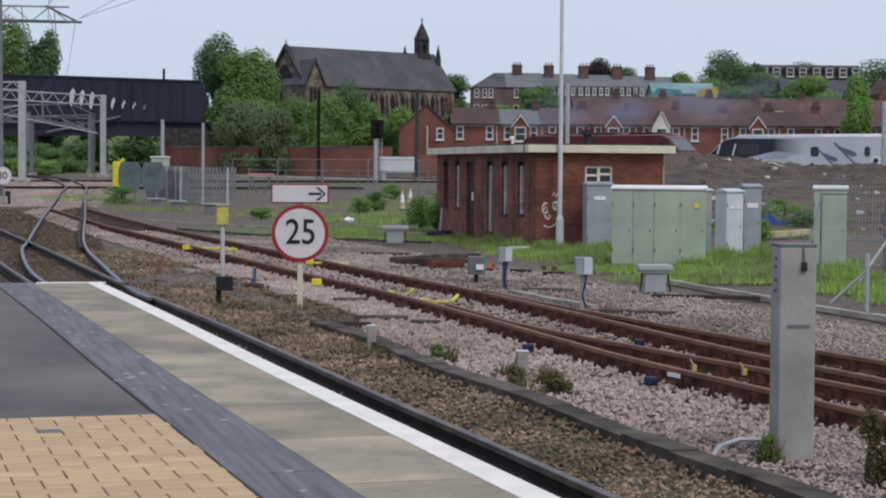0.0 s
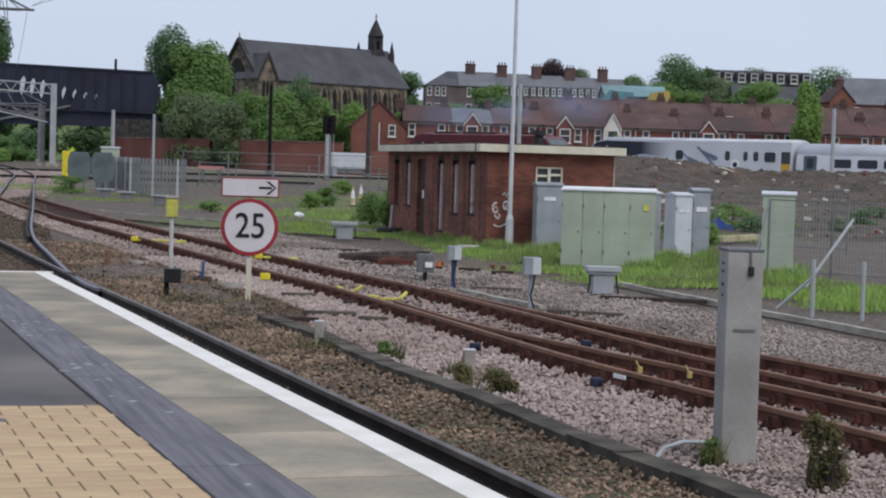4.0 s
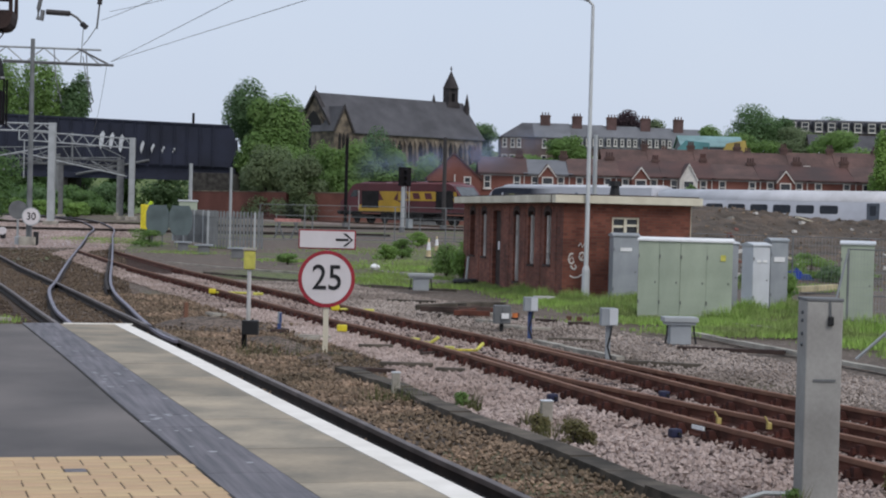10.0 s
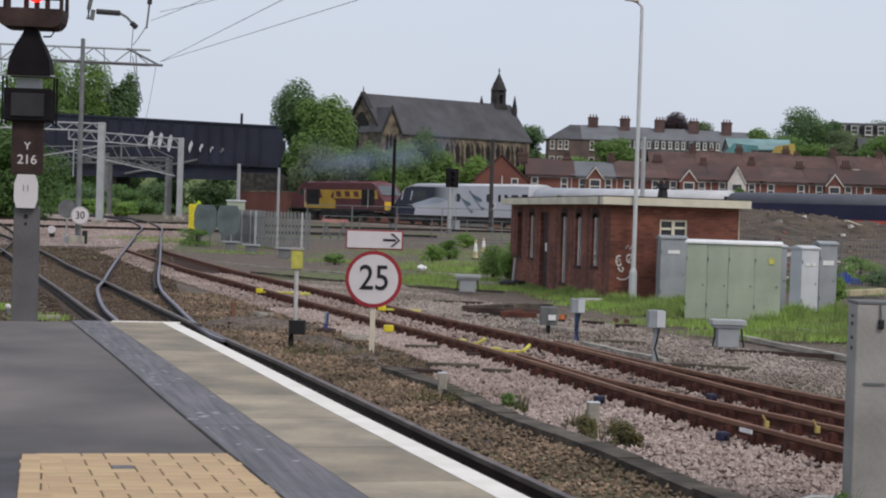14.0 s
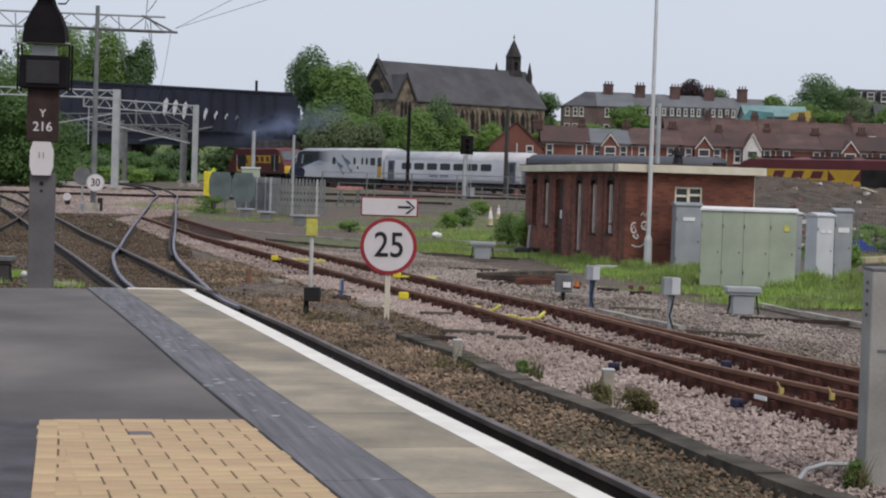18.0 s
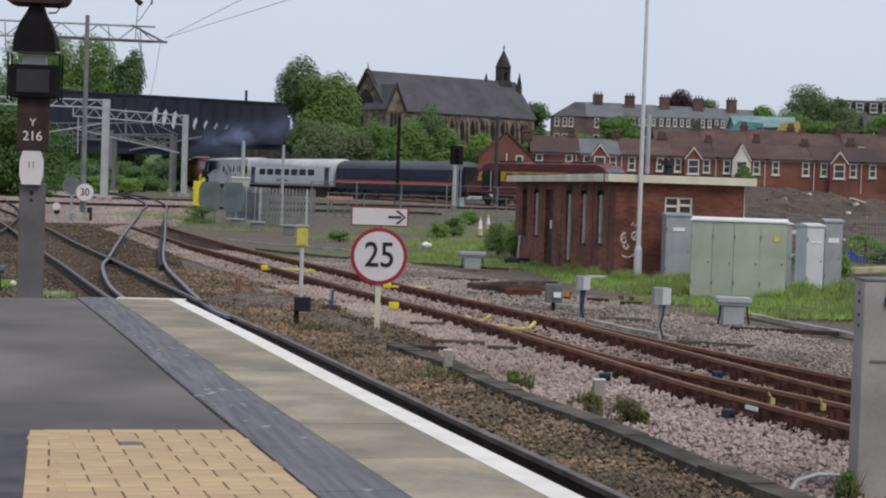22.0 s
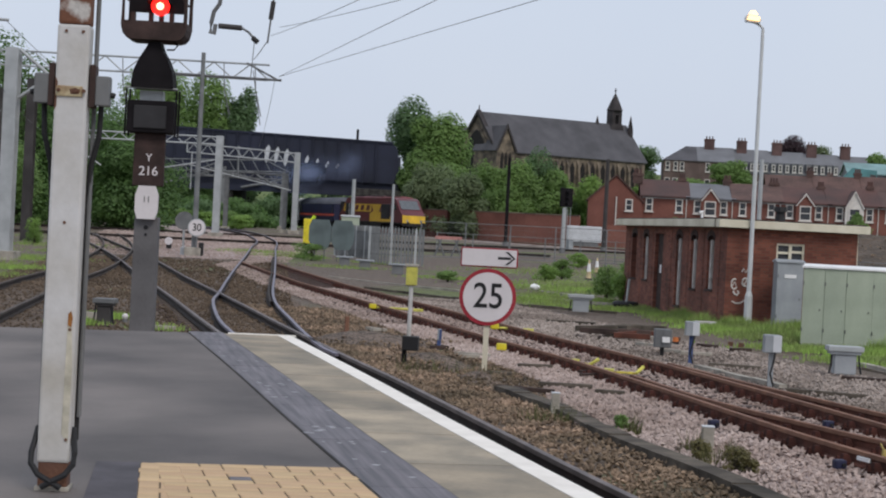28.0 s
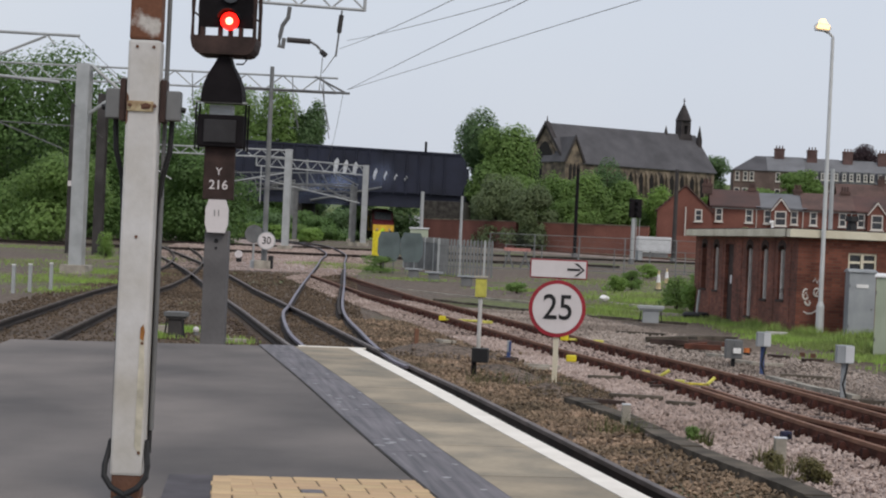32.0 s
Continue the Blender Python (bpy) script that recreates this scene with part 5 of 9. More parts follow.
def shunt_lamp():
    th = thing("trackside_lamp", "small yellow trackside lamp on a white post with a black box", "trackside lamp", (-2.50, 28.65, GROUND))
    part("post", rods(((0, 0, 0.2), (0, 0, 1.2), 0.032)), M["pole_white"], th, "white post")
    part("lamp_case", boxes((-0.085, 0.085, -0.07, 0.07, 1.2, 1.49), bevel=0.02), M["yellow_dull"], th, "dull yellow lamp case")
    part("cap", boxes((-0.1, 0.1, -0.085, 0.085, 1.49, 1.53), bevel=0.008), M["pale_concrete"], th)
    part("black_box", boxes((-0.09, 0.16, -0.12, 0.12, 0.2, 0.42), bevel=0.015), M["black"], th, "black equipment box")
    part("leg", boxes((-0.09, -0.02, -0.05, 0.05, -0.05, 0.2)), M["signal_black"], th)
    part("stake", boxes((0.24, 0.29, 0.9, 0.95, -0.05, 0.02)), M["pale_concrete"], th)


def location_box(x, y, w, z0, z1, d, post, label, cable=True, mat="cab_white", case="cab_grey"):
    th = thing("junction_box", label, "junction box", (x, y, GROUND), 4, group="trackside junction boxes")
    h0, h1 = z0 - GROUND, z1 - GROUND
    part("case", boxes((-w / 2, w / 2, -d / 2, d / 2, h0, h1), bevel=0.012), M[case], th, "grey steel case")
    part("lid", boxes((0.0, w / 2 + 0.006, -d / 2 - 0.012, -d / 2 + 0.01, h0 + 0.01, h1 - 0.01), bevel=0.006), M[mat], th, "pale front lid")
    part("post", boxes((-0.035, 0.035, -0.035, 0.035, -0.05, h0)), M[post], th, "steel leg")
    if cable:
        part("cable", tube(bmesh.new(), [(0.04, -d / 2, h0), (0.01, -d / 2 - 0.05, h0 * 0.7), (-0.03, -d / 2 - 0.05, h0 * 0.35), (0.02, -d / 2 - 0.08, -0.02)], 0.016, 8), M["cable"], th, "black cable")


speed_sign()
shunt_lamp()
location_box(2.10, 32.9, 0.23, -0.47, -0.22, 0.2, "blue", "pale grey junction box on a blue post")
location_box(3.03, 28.55, 0.25, -0.44, -0.17, 0.2, "cab_grey", "pale grey junction box with a black cable")
location_box(1.68, 34.6, 0.30, -0.80, -0.46, 0.24, "black", "dark grey junction box with a white label", False, "galv_dark", "galv_dark")
th = thing("label_plate", "white label plate on the dark junction box", "label plate", (1.74, 34.44, -0.70), 4)
part("plate", boxes((-0.07, 0.07, -0.012, 0.0, 0.0, 0.10)), M["white"], th)
part("rivet", rods(((0, -0.016, 0.09), (0, -0.012, 0.09), 0.008), n=6), M["galv_dark"], th)
location_box(-2.33, 33.0, 0.07, -0.80, -0.60, 0.07, "blue", "short blue marker post", False, "blue")


def pedestal(x, y, w, label, lid="grey_paint", body="cab_grey"):
    """A concrete point-machine pedestal with a flat lid."""
    th = thing("cable_pedestal", label, "cable pedestal", (x, y, GROUND), 3, group="cable pedestals")
    part("lid", boxes((-w / 2, w / 2, -0.2, 0.2, 0.36, 0.45), bevel=0.015), M[lid], th, "flat grey lid")
    part("rim", boxes((-w / 2 + 0.04, w / 2 - 0.04, -0.17, 0.17, 0.31, 0.36), bevel=0.008), M[body], th)
    part("body", boxes((-w / 3.2, w / 3.2, -0.14, 0.14, -0.03, 0.31), bevel=0.02), M[body], th, "grey box body")
    for s in (-1, 1):
        part("cable", tube(bmesh.new(), [(s * w / 2.6, -0.1, 0.3), (s * w / 2.5, -0.13, 0.14), (s * w / 2.2, -0.13, -0.02)], 0.018, 8), M["cable"], th, "black cable")


pedestal(4.66, 32.25, 0.60, "grey cable pedestal with a flat lid on gravel")
pedestal(0.24, 52.2, 0.72, "grey cable pedestal with a flat lid on gravel")
pedestal(-8.82, 34.8, 0.42, "small dark cable pedestal between the tracks", "galv_dark", "mast_dark")


th = thing("loose_slab", "pale flat slab lying on brown ballast", "slab", (-7.5, 34.1, GROUND), 6)
part("slab", boxes((-0.2, 0.2, -0.06, 0.06, -0.03, 0.035), bevel=0.008), M["pale_concrete"], th)
th = thing("edging_slab", "pale concrete slabs lying beside the dark pedestal", "slab", (-9.4, 35.8, GROUND), 8)
for _x in (-0.36, 0.02):
    part("slab", boxes((_x - 0.17, _x + 0.17, -0.07, 0.07, -0.03, 0.12), bevel=0.012), M["pale_concrete"], th)
th = thing("white_float", "small round white marker beside the dark pedestal", "marker", (-8.62, 35.6, GROUND), 0)
_bm = bmesh.new()
bmesh.ops.create_icosphere(_bm, subdivisions=2, radius=0.062, matrix=Matrix.Translation((0, 0, 0.08)))
part("globe", _bm, M["sign_white"], th, "", True)
part("seat", rods(((0, 0, -0.03), (0, 0, 0.04), 0.05), n=8), M["galv_dark"], th)


def stub(x, y, w, h):
    th = thing("marker_stub", "short pale concrete marker stub beside the cable trough", "marker stub", (x, y, GROUND), 5, group="marker stubs")
    part("stub", boxes((-w / 2, w / 2, -w / 2, w / 2, -0.05, h), bevel=0.012), M["pale_concrete"], th, "square concrete stub")
    part("cap", boxes((-w / 2 - 0.004, w / 2 + 0.004, -w / 2 - 0.004, w / 2 + 0.004, h, h + 0.012), bevel=0.004), M["cab_white"], th, "white cap")


stub(-0.16, 22.3, 0.10, 0.21)
stub(1.44, 19.4, 0.12, 0.20)


def concrete_pier():
    th = thing("concrete_post", "tall grey concrete post with a slot and metal strap", "concrete post", (3.07, 13.9, GROUND), 1)
    part("shaft", boxes((-0.136, 0.136, -0.15, 0.15, -0.05, 1.55), bevel=0.012), M["post_concrete"], th, "grey concrete shaft")
    part("top_plate", boxes((-0.14, 0.14, -0.155, 0.155, 1.55, 1.572), bevel=0.005), M["galv_dark"], th, "dark rusty cap")
    part("strap", boxes((-0.075, 0.09, -0.16, -0.148, 0.955, 0.972)), M["galv_dark"], th, "thin metal strap")
    part("hook", tube(bmesh.new(), [(0.035, -0.155, 1.55), (0.038, -0.162, 1.49), (0.04, -0.165, 1.44)], 0.008, 6), M["galv_dark"], th)
    part("lock", boxes((0.02, 0.062, -0.18, -0.15, 1.37, 1.44), bevel=0.01), M["black"], th, "black hanging padlock")
    for z in (1.46, 1.40, 1.30, 1.22):
        part("bolt", rods(((-0.136, -0.03, z), (-0.15, -0.03, z), 0.013), n=8), M["galv_dark"], th)


concrete_pier()


M["brass"] = material("dull_brass", (0.46, 0.36, 0.12), 0.55, metal=0.2, spread=0.15, scale=8)


def point_bars():
    """Yellow stretcher bars and clips on the siding."""
    def one(x, y, rz):
        return thing("point_clamp", "yellow painted stretcher bar across the rusty rails", "stretcher bar", (x, y, RAIL - 0.1), rz, group="yellow point bars")
    for x, y, l in ((-1.21, 32.7, 0.0), (-4.93, 46.1, 0.75), (-1.62, 39.6, 0.3)):
        th = one(x, y, 5)
        part("clamp", boxes((-0.09, 0.09, -0.07, 0.07, 0.0, 0.12), bevel=0.03), M["yellow"], th, "yellow clamp head")
        if l:
            part("bar", rods(((0.1, 0, 0.03), (0.15 + l, -0.05, 0.03), 0.03)), M["yellow_dull"], th, "dull yellow bar")
            part("elbow", boxes((0.25 + l, 0.5 + l, -0.5, -0.4, 0.0, 0.07), bevel=0.02), M["yellow_dull"], th)
    for x, y, l in ((0.16, 30.6, 0.62), (0.78, 29.0, 0.5)):
        th = one(x, y, -58 if l > 0.55 else -5)
        part("bar", boxes((-l / 2, l / 2, -0.035, 0.035, -0.02, 0.015), bevel=0.012), M["yellow_dirty"], th, "dirty yellow flat bar")
        part("crank", rods(((l / 2, 0, 0.0), (l / 2 + 0.10, 0.10, 0.10), 0.028)), M["yellow_dull"], th, "dull yellow crank")
        part("tread", boxes((-l / 2, -l / 2 + 0.15, -0.1, 0.1, 0.0, 0.045), bevel=0.01), M["yellow_dull"], th)
    for (x, y), c in (((3.17, 18.95), "brass"), ((3.62, 18.6), "brass")):
        th = thing("rail_clip", "small yellow rail clip on the siding rail", "rail clip", (x, y, RAIL - 0.02), 20, group="yellow rail clips")
        part("clip", boxes((-0.025, 0.025, -0.02, 0.02, -0.05, 0.02), bevel=0.008), M[c], th)
        part("tongue", rods(((-0.01, 0, 0.015), (-0.04, 0.02, 0.08), 0.01)), M[c], th)
    for x, y in ((2.62, 18.2), (1.66, 21.5), (3.05, 22.2)):
        th = thing("bond_box", "small blue bond fitting at the rail foot", "rail fitting", (x, y, RAIL - 0.13), 18, group="blue rail fittings")
        part("fitting", boxes((-0.06, 0.06, -0.05, 0.05, 0.0, 0.09), bevel=0.02), M["navy"], th)
        part("bolt", rods(((0.02, -0.05, 0.045), (0.02, -0.075, 0.045), 0.018), n=8), M["black"], th)


point_bars()


def loose_timbers():
    rows = [(-0.05, 26.1, 0.75, 0.035, -3), (-1.1, 27.6, 0.5, 0.03, 5), (-0.55, 29.6, 0.55, 0.03, 8), (0.55, 25.4, 0.4, 0.03, -9)]
    for x, y, l, h, a in rows:
        th = thing("timber", "weathered grey timber baulk lying on ballast", "timber", (x, y, GROUND), a, group="loose timbers")
        part("baulk", boxes((-l / 2, l / 2, -0.06, 0.06, -0.02, h), bevel=0.012), M["kerb"], th)
    # stack of old rails and sleepers beside the siding
    th = thing("timber_pile", "pile of dark old timbers and rails on gravel", "timber pile", (1.05, 40.2, GROUND), -12)
    random.seed(11)
    for k in range(13):
        l, a = random.uniform(0.4, 1.2), random.uniform(-40, 40)
        part("timber", box(bmesh.new(), -l / 2, l / 2, -0.06, 0.06, 0, 0.11, bevel=0.012, m=pose(random.uniform(-0.5, 0.5), -0.9 + k * 0.17, 0.0 + 0.05 * (k % 3), 0, random.uniform(-7, 7), a)), (M["rust"], M["sleeper"], M["kerb"])[k % 3], th)
    part("kerb_slab", boxes((-0.2, 1.0, -0.6, -0.45, 0.0, 0.06), bevel=0.01), M["pale_concrete"], th)


loose_timbers()


def dirt_heap(name, label, x, y, rx, ry, h, seed, turn=0.0):
    """A low uneven heap of dark cinders with clods on it."""
    th = thing(name, label, "dirt heap", (x, y, GROUND), turn, group="cinder heaps")
    n, m = 26, 7
    rnd = random.Random(seed)
    vs = [(0, 0, h)]
    for j in range(1, m):
        r = j / (m - 1)
        for i in range(n):
            a = TAU * i / n
            w = 1 + 0.28 * noise.noise((2 * math.cos(a) + seed, 2 * math.sin(a), 0))
            z = h * (1 - r ** 1.6) + 0.05 * (1 - r) * noise.noise((7 * r * math.cos(a), 7 * r * math.sin(a), seed)) - 0.09 * (r == 1)
            vs.append((rx * r * w * math.cos(a), ry * r * w * math.sin(a), z - 0.07 * r))
    fs = [(0, 1 + i, 1 + (i + 1) % n) for i in range(n)]
    for j in range(m - 2):
        for i in range(n):
            a, b = 1 + j * n + i, 1 + j * n + (i + 1) % n
            fs.append((a, a + n, b + n, b))
    part_mesh("mound", mesh_of("mound", vs, fs), M["cinder"], th, "dark grey-brown cinders", smooth=True)
    for k in range(9):
        a, r = rnd.uniform(0, TAU), rnd.uniform(0, 0.75)
        s = rnd.uniform(0.03, 0.07)
        part("clod", box(bmesh.new(), -s, s, -s * 0.7, s * 0.7, -s * 0.5, s * 0.5, bevel=s * 0.3, m=pose(rx * r * math.cos(a), ry * r * math.sin(a), max(0.0, h * (1 - r ** 1.6) - 0.04), rnd.uniform(-30, 30), rnd.uniform(-30, 30), rnd.uniform(0, 90))), M["cinder"], th)


M["cinder"] = gravel("dark_cinders", (0.06, 0.045, 0.035), (0.20, 0.15, 0.118), 18.0)
dirt_heap("cinder_heap", "low heap of dark cinders behind the black box", -3.7, 33.9, 1.3, 1.5, 0.16, 5, 15)
dirt_heap("cinder_heap", "low dark cinder heap along the cable trough", -2.2, 29.6, 0.55, 1.6, 0.12, 8, 20)
dirt_heap("cinder_heap", "small dark cinder heap on ballast", -1.3, 26.6, 0.4, 0.9, 0.09, 9, 10)
th = thing("rusty_stub", "short rusty steel stub standing in the ballast", "steel stub", (-4.3, 35.6, GROUND), 20)
part("stub", boxes((-0.04, 0.04, -0.03, 0.03, -0.05, 0.32), bevel=0.008), M["rust_top"], th)
part("foot", boxes((-0.09, 0.09, -0.08, 0.08, -0.05, 0.03), bevel=0.01), M["rust"], th)
_rnd = random.Random(17)
for _k in range(16):
    _x, _y = ((-3.9, 36.9), (-2.6, 32.6), (-1.2, 31.2), (0.4, 28.6), (1.6, 36.8), (3.0, 37.8), (1.9, 35.6), (-0.9, 25.3))[_k % 8]
    th = thing("scrap_board", ("pale broken board lying on ballast", "dark broken board lying on ballast")[_k % 2], "board", (_x + _rnd.uniform(-0.5, 0.5), _y + _rnd.uniform(-0.6, 0.6), GROUND), _rnd.uniform(-60, 60), group="scattered boards")
    _l = _rnd.uniform(0.12, 0.32)
    part("board", boxes((-_l, _l, -0.045, 0.045, -0.03, 0.03), bevel=0.008), M[("pale_concrete", "sleeper")[_k % 2]], th)

# pale concrete kerbs by the grass
for pts, mat, lab in (([(2.15, 31.8), (2.75, 29.9), (3.35, 27.9)], "pale_concrete", "long pale concrete cable route slab"),
                      ([(5.4, 35.3), (5.9, 32.8), (6.5, 30.0), (7.35, 26.2), (8.2, 23.0)], "pale_concrete", "pale concrete kerb at the grass edge"),
                      ([(6.6, 39.3), (7.2, 38.1), (7.9, 36.5)], "pale_concrete", "pale concrete kerb in the grass"),
                      ([(4.5, 31.3), (5.4, 31.05), (6.3, 30.7)], "sleeper", "dark timber edging beside the pedestal"),
                      ([(2.4, 32.6), (2.8, 32.55), (3.3, 32.4)], "kerb", "thin dark cable trough lid"),
                      ([(3.2, 27.9), (4.0, 27.6), (4.8, 27.2)], "kerb", "thin dark cable trough lid"),
                      ([(-0.6, 45.5), (0.0, 45.4), (0.7, 45.2)], "kerb", "thin dark cable trough lid"),
                      ([(-2.4, 73.2), (-1.3, 69.0), (-0.1, 65.4)], "pale_concrete", "pale concrete cable trough"),
                      ([(-6.9, 62.0), (-4.0, 57.5), (-1.5, 54.5), (1.4, 52.5)], "kerb", "dark concrete cable trough"),
                      ([(-9.5, 72.0), (-5.5, 66.0), (-1.0, 61.0), (2.0, 58.5)], "pale_concrete", "pale concrete cable trough")):
    th = thing("ground_kerb", lab, "kerb", kind="structure")
    ln_ = smooth_line(pts, 0.3)
    for a in range(0, len(ln_) - 2, 4):
        part("slab", ribbon(beside(ln_, 0.065)[a:a + 5], beside(ln_, -0.065)[a:a + 5], GROUND - 0.06, GROUND + 0.012 + random.uniform(-0.012, 0.012)), M[mat], th)

th = thing("white_label", "small white label plate on the rail side", "label plate", (2.88, 18.42, RAIL - 0.05), -70)
part("plate", boxes((-0.12, 0.12, -0.008, 0.008, -0.02, 0.02)), M["white"], th)
part("backing", boxes((-0.13, 0.13, 0.008, 0.014, -0.025, 0.025)), M["black"], th)
th = thing("loose_conduit", "pale bent conduit lying on ballast by the concrete post", "conduit", (2.62, 13.75, GROUND))
part("conduit", tube(bmesh.new(), [(-0.2, -0.1, -0.02), (-0.1, 0.05, 0.06), (0.05, 0.1, 0.10), (0.25, 0.1, 0.10)], 0.018, 8), M["galv"], th)
part("collar", rods(((0.22, 0.1, 0.10), (0.27, 0.1, 0.10), 0.026), n=8), M["galv_dark"], th)


M["faded_cone"] = material("faded_cone", (0.62, 0.50, 0.30), 0.7, spread=0.15, scale=5)


def traffic_cone(x, y, h):
    th = thing("traffic_cone", "small pale weathered traffic cone standing in grass", "traffic cone", (x, y, land(x, y)), 0, group="traffic cones")
    part("base", boxes((-0.16, 0.16, -0.16, 0.16, -0.02, 0.03), bevel=0.01), M["black"], th, "dark square base")
    part("cone", rods(((0, 0, 0.03), (0, 0, h), 0.12, 0.03), n=14), M["faded_cone"], th)
    part("band", rods(((0, 0, h * 0.38), (0, 0, h * 0.8), 0.096, 0.056), n=14), M["white"], th, "white band")


M["brick_red"] = material("broken_brick", (0.17, 0.085, 0.055), 0.9, spread=0.25, scale=6)
_rnd = random.Random(23)
for _x, _y in ((3.3, 38.9), (3.5, 38.7), (2.25, 39.7)):
    th = thing("loose_brick", "broken orange-red brick lying at the grass edge", "brick", (_x, _y, GROUND), _rnd.uniform(0, 90), group="loose bricks")
    part("brick", boxes((-0.11, 0.11, -0.055, 0.055, -0.02, 0.065), bevel=0.008), M["brick_red"], th)
th = thing("orange_cap", "small bright orange cap beside the junction boxes", "marker", (2.15, 38.6, GROUND), 0)
part("cap", rods(((0, 0, 0.0), (0, 0, 0.11), 0.065, 0.055), n=14), material("bright_orange", (0.55, 0.16, 0.04), 0.6, spread=0.1), th, "orange plastic cap")
part("collar", rods(((0, 0, -0.03), (0, 0, 0.02), 0.075), n=14), M["black"], th)
th = thing("rubble_sack", "white crumpled sack lying in the yard grass", "sack", (-1.36, 67.6, land(-1.36, 67.6)), 20)
_bm = bmesh.new()
bmesh.ops.create_icosphere(_bm, subdivisions=2, radius=0.14, matrix=Matrix.Translation((0, 0, 0.08)) @ Matrix.Diagonal((1.3, 1, 0.8, 1)))
for _v in _bm.verts:
    _v.co += 0.05 * noise.noise_vector(_v.co * 11)
part("sack", _bm, M["white"], th)
traffic_cone(0.69, 83.0, 0.85)
traffic_cone(1.17, 93.0, 0.75)
th = thing("paving_slab", "white loose paving slab lying in the grass", "slab", (3.45, 47.6, GROUND), 12)
part("slab", boxes((-0.3, 0.3, -0.2, 0.2, 0.02, 0.09), bevel=0.01), M["pole_white"], th)
part("bearer", boxes((-0.2, 0.2, -0.12, 0.12, -0.03, 0.02)), M["sleeper"], th)

# ---- brick hut ----
def brick_material(name, a, b, mortar):
    m = bpy.data.materials.new(name)
    m.use_nodes = True
    nd, ln = m.node_tree.nodes, m.node_tree.links
    bsdf = nd["Principled BSDF"]
    bsdf.inputs["Roughness"].default_value = 0.92
    co = nd.new("ShaderNodeTexCoord")
    sep = nd.new("ShaderNodeSeparateXYZ")
    ln.new(co.outputs["Object"], sep.inputs["Vector"])
    add = nd.new("ShaderNodeMath")
    ln.new(sep.outputs["X"], add.inputs[0])
    ln.new(sep.outputs["Y"], add.inputs[1])
    com = nd.new("ShaderNodeCombineXYZ")
    ln.new(add.outputs["Value"], com.inputs["X"])
    ln.new(sep.outputs["Z"], com.inputs["Y"])
    br = nd.new("ShaderNodeTexBrick")
    br.inputs["Scale"].default_value = 1.0
    br.inputs["Brick Width"].default_value, br.inputs["Row Height"].default_value, br.inputs["Mortar Size"].default_value = 0.225, 0.075, 0.006
    br.inputs["Color1"].default_value, br.inputs["Color2"].default_value, br.inputs["Mortar"].default_value = (*a, 1), (*b, 1), (*mortar, 1)
    ln.new(com.outputs["Vector"], br.inputs["Vector"])
    no = nd.new("ShaderNodeTexNoise")
    no.inputs["Scale"].default_value, no.inputs["Detail"].default_value = 1.1, 6
    ln.new(co.outputs["Object"], no.inputs["Vector"])
    rg = nd.new("ShaderNodeMapRange")
    rg.inputs["From Min"].default_value, rg.inputs["From Max"].default_value = 0.3, 0.7
    rg.inputs["To Min"].default_value, rg.inputs["To Max"].default_value = 0.5, 1.25
    ln.new(no.outputs["Fac"], rg.inputs["Value"])
    sc = nd.new("ShaderNodeVectorMath")
    sc.operation = "SCALE"
    ln.new(br.outputs["Color"], sc.inputs[0])
    ln.new(rg.outputs["Result"], sc.inputs["Scale"])
    ln.new(sc.outputs["Vector"], bsdf.inputs["Base Color"])
    bp = nd.new("ShaderNodeBump")
    bp.inputs["Strength"].default_value, bp.inputs["Distance"].default_value = 0.6, 0.01
    bp.invert = True
    ln.new(br.outputs["Fac"], bp.inputs["Height"])
    ln.new(bp.outputs["Normal"], bsdf.inputs["Normal"])
    return m


HUT_BRICK = brick_material("hut_brick", (0.14, 0.043, 0.029), (0.24, 0.082, 0.053), (0.14, 0.085, 0.065))


def wall_with_holes(length, height, thick, holes, place):
    """A wall from square pieces round its openings; place maps (along, depth, up) into the thing's space."""
    us = sorted({0, length, *(h[0] for h in holes), *(h[1] for h in holes)})
    zs = sorted({0, height, *(h[2] for h in holes), *(h[3] for h in holes)})
    bm = bmesh.new()
    solid = {}
    for i in range(len(us) - 1):
        for k in range(len(zs) - 1):
            cu, cz = (us[i] + us[i + 1]) / 2, (zs[k] + zs[k + 1]) / 2
            solid[i, k] = not any(h[0] < cu < h[1] and h[2] < cz < h[3] for h in holes)

    def quad(pts):
        bm.faces.new([bm.verts.new(place(*p)) for p in pts])

    for (i, k), s in solid.items():
        if not s:
            continue
        u0, u1, z0, z1 = us[i], us[i + 1], zs[k], zs[k + 1]
        quad([(u0, 0, z0), (u1, 0, z0), (u1, 0, z1), (u0, 0, z1)])
        quad([(u0, thick, z0), (u0, thick, z1), (u1, thick, z1), (u1, thick, z0)])
        for (di, dk), pts in {(-1, 0): [(u0, 0, z0), (u0, 0, z1), (u0, thick, z1), (u0, thick, z0)], (1, 0): [(u1, 0, z0), (u1, thick, z0), (u1, thick, z1), (u1, 0, z1)],
                              (0, -1): [(u0, 0, z0), (u0, thick, z0), (u1, thick, z0), (u1, 0, z0)], (0, 1): [(u0, 0, z1), (u1, 0, z1), (u1, thick, z1), (u0, thick, z1)]}.items():
            if not solid.get((i + di, k + dk), False):
                quad(pts)
    bmesh.ops.remove_doubles(bm, verts=bm.verts, dist=0.0005)
    return bm


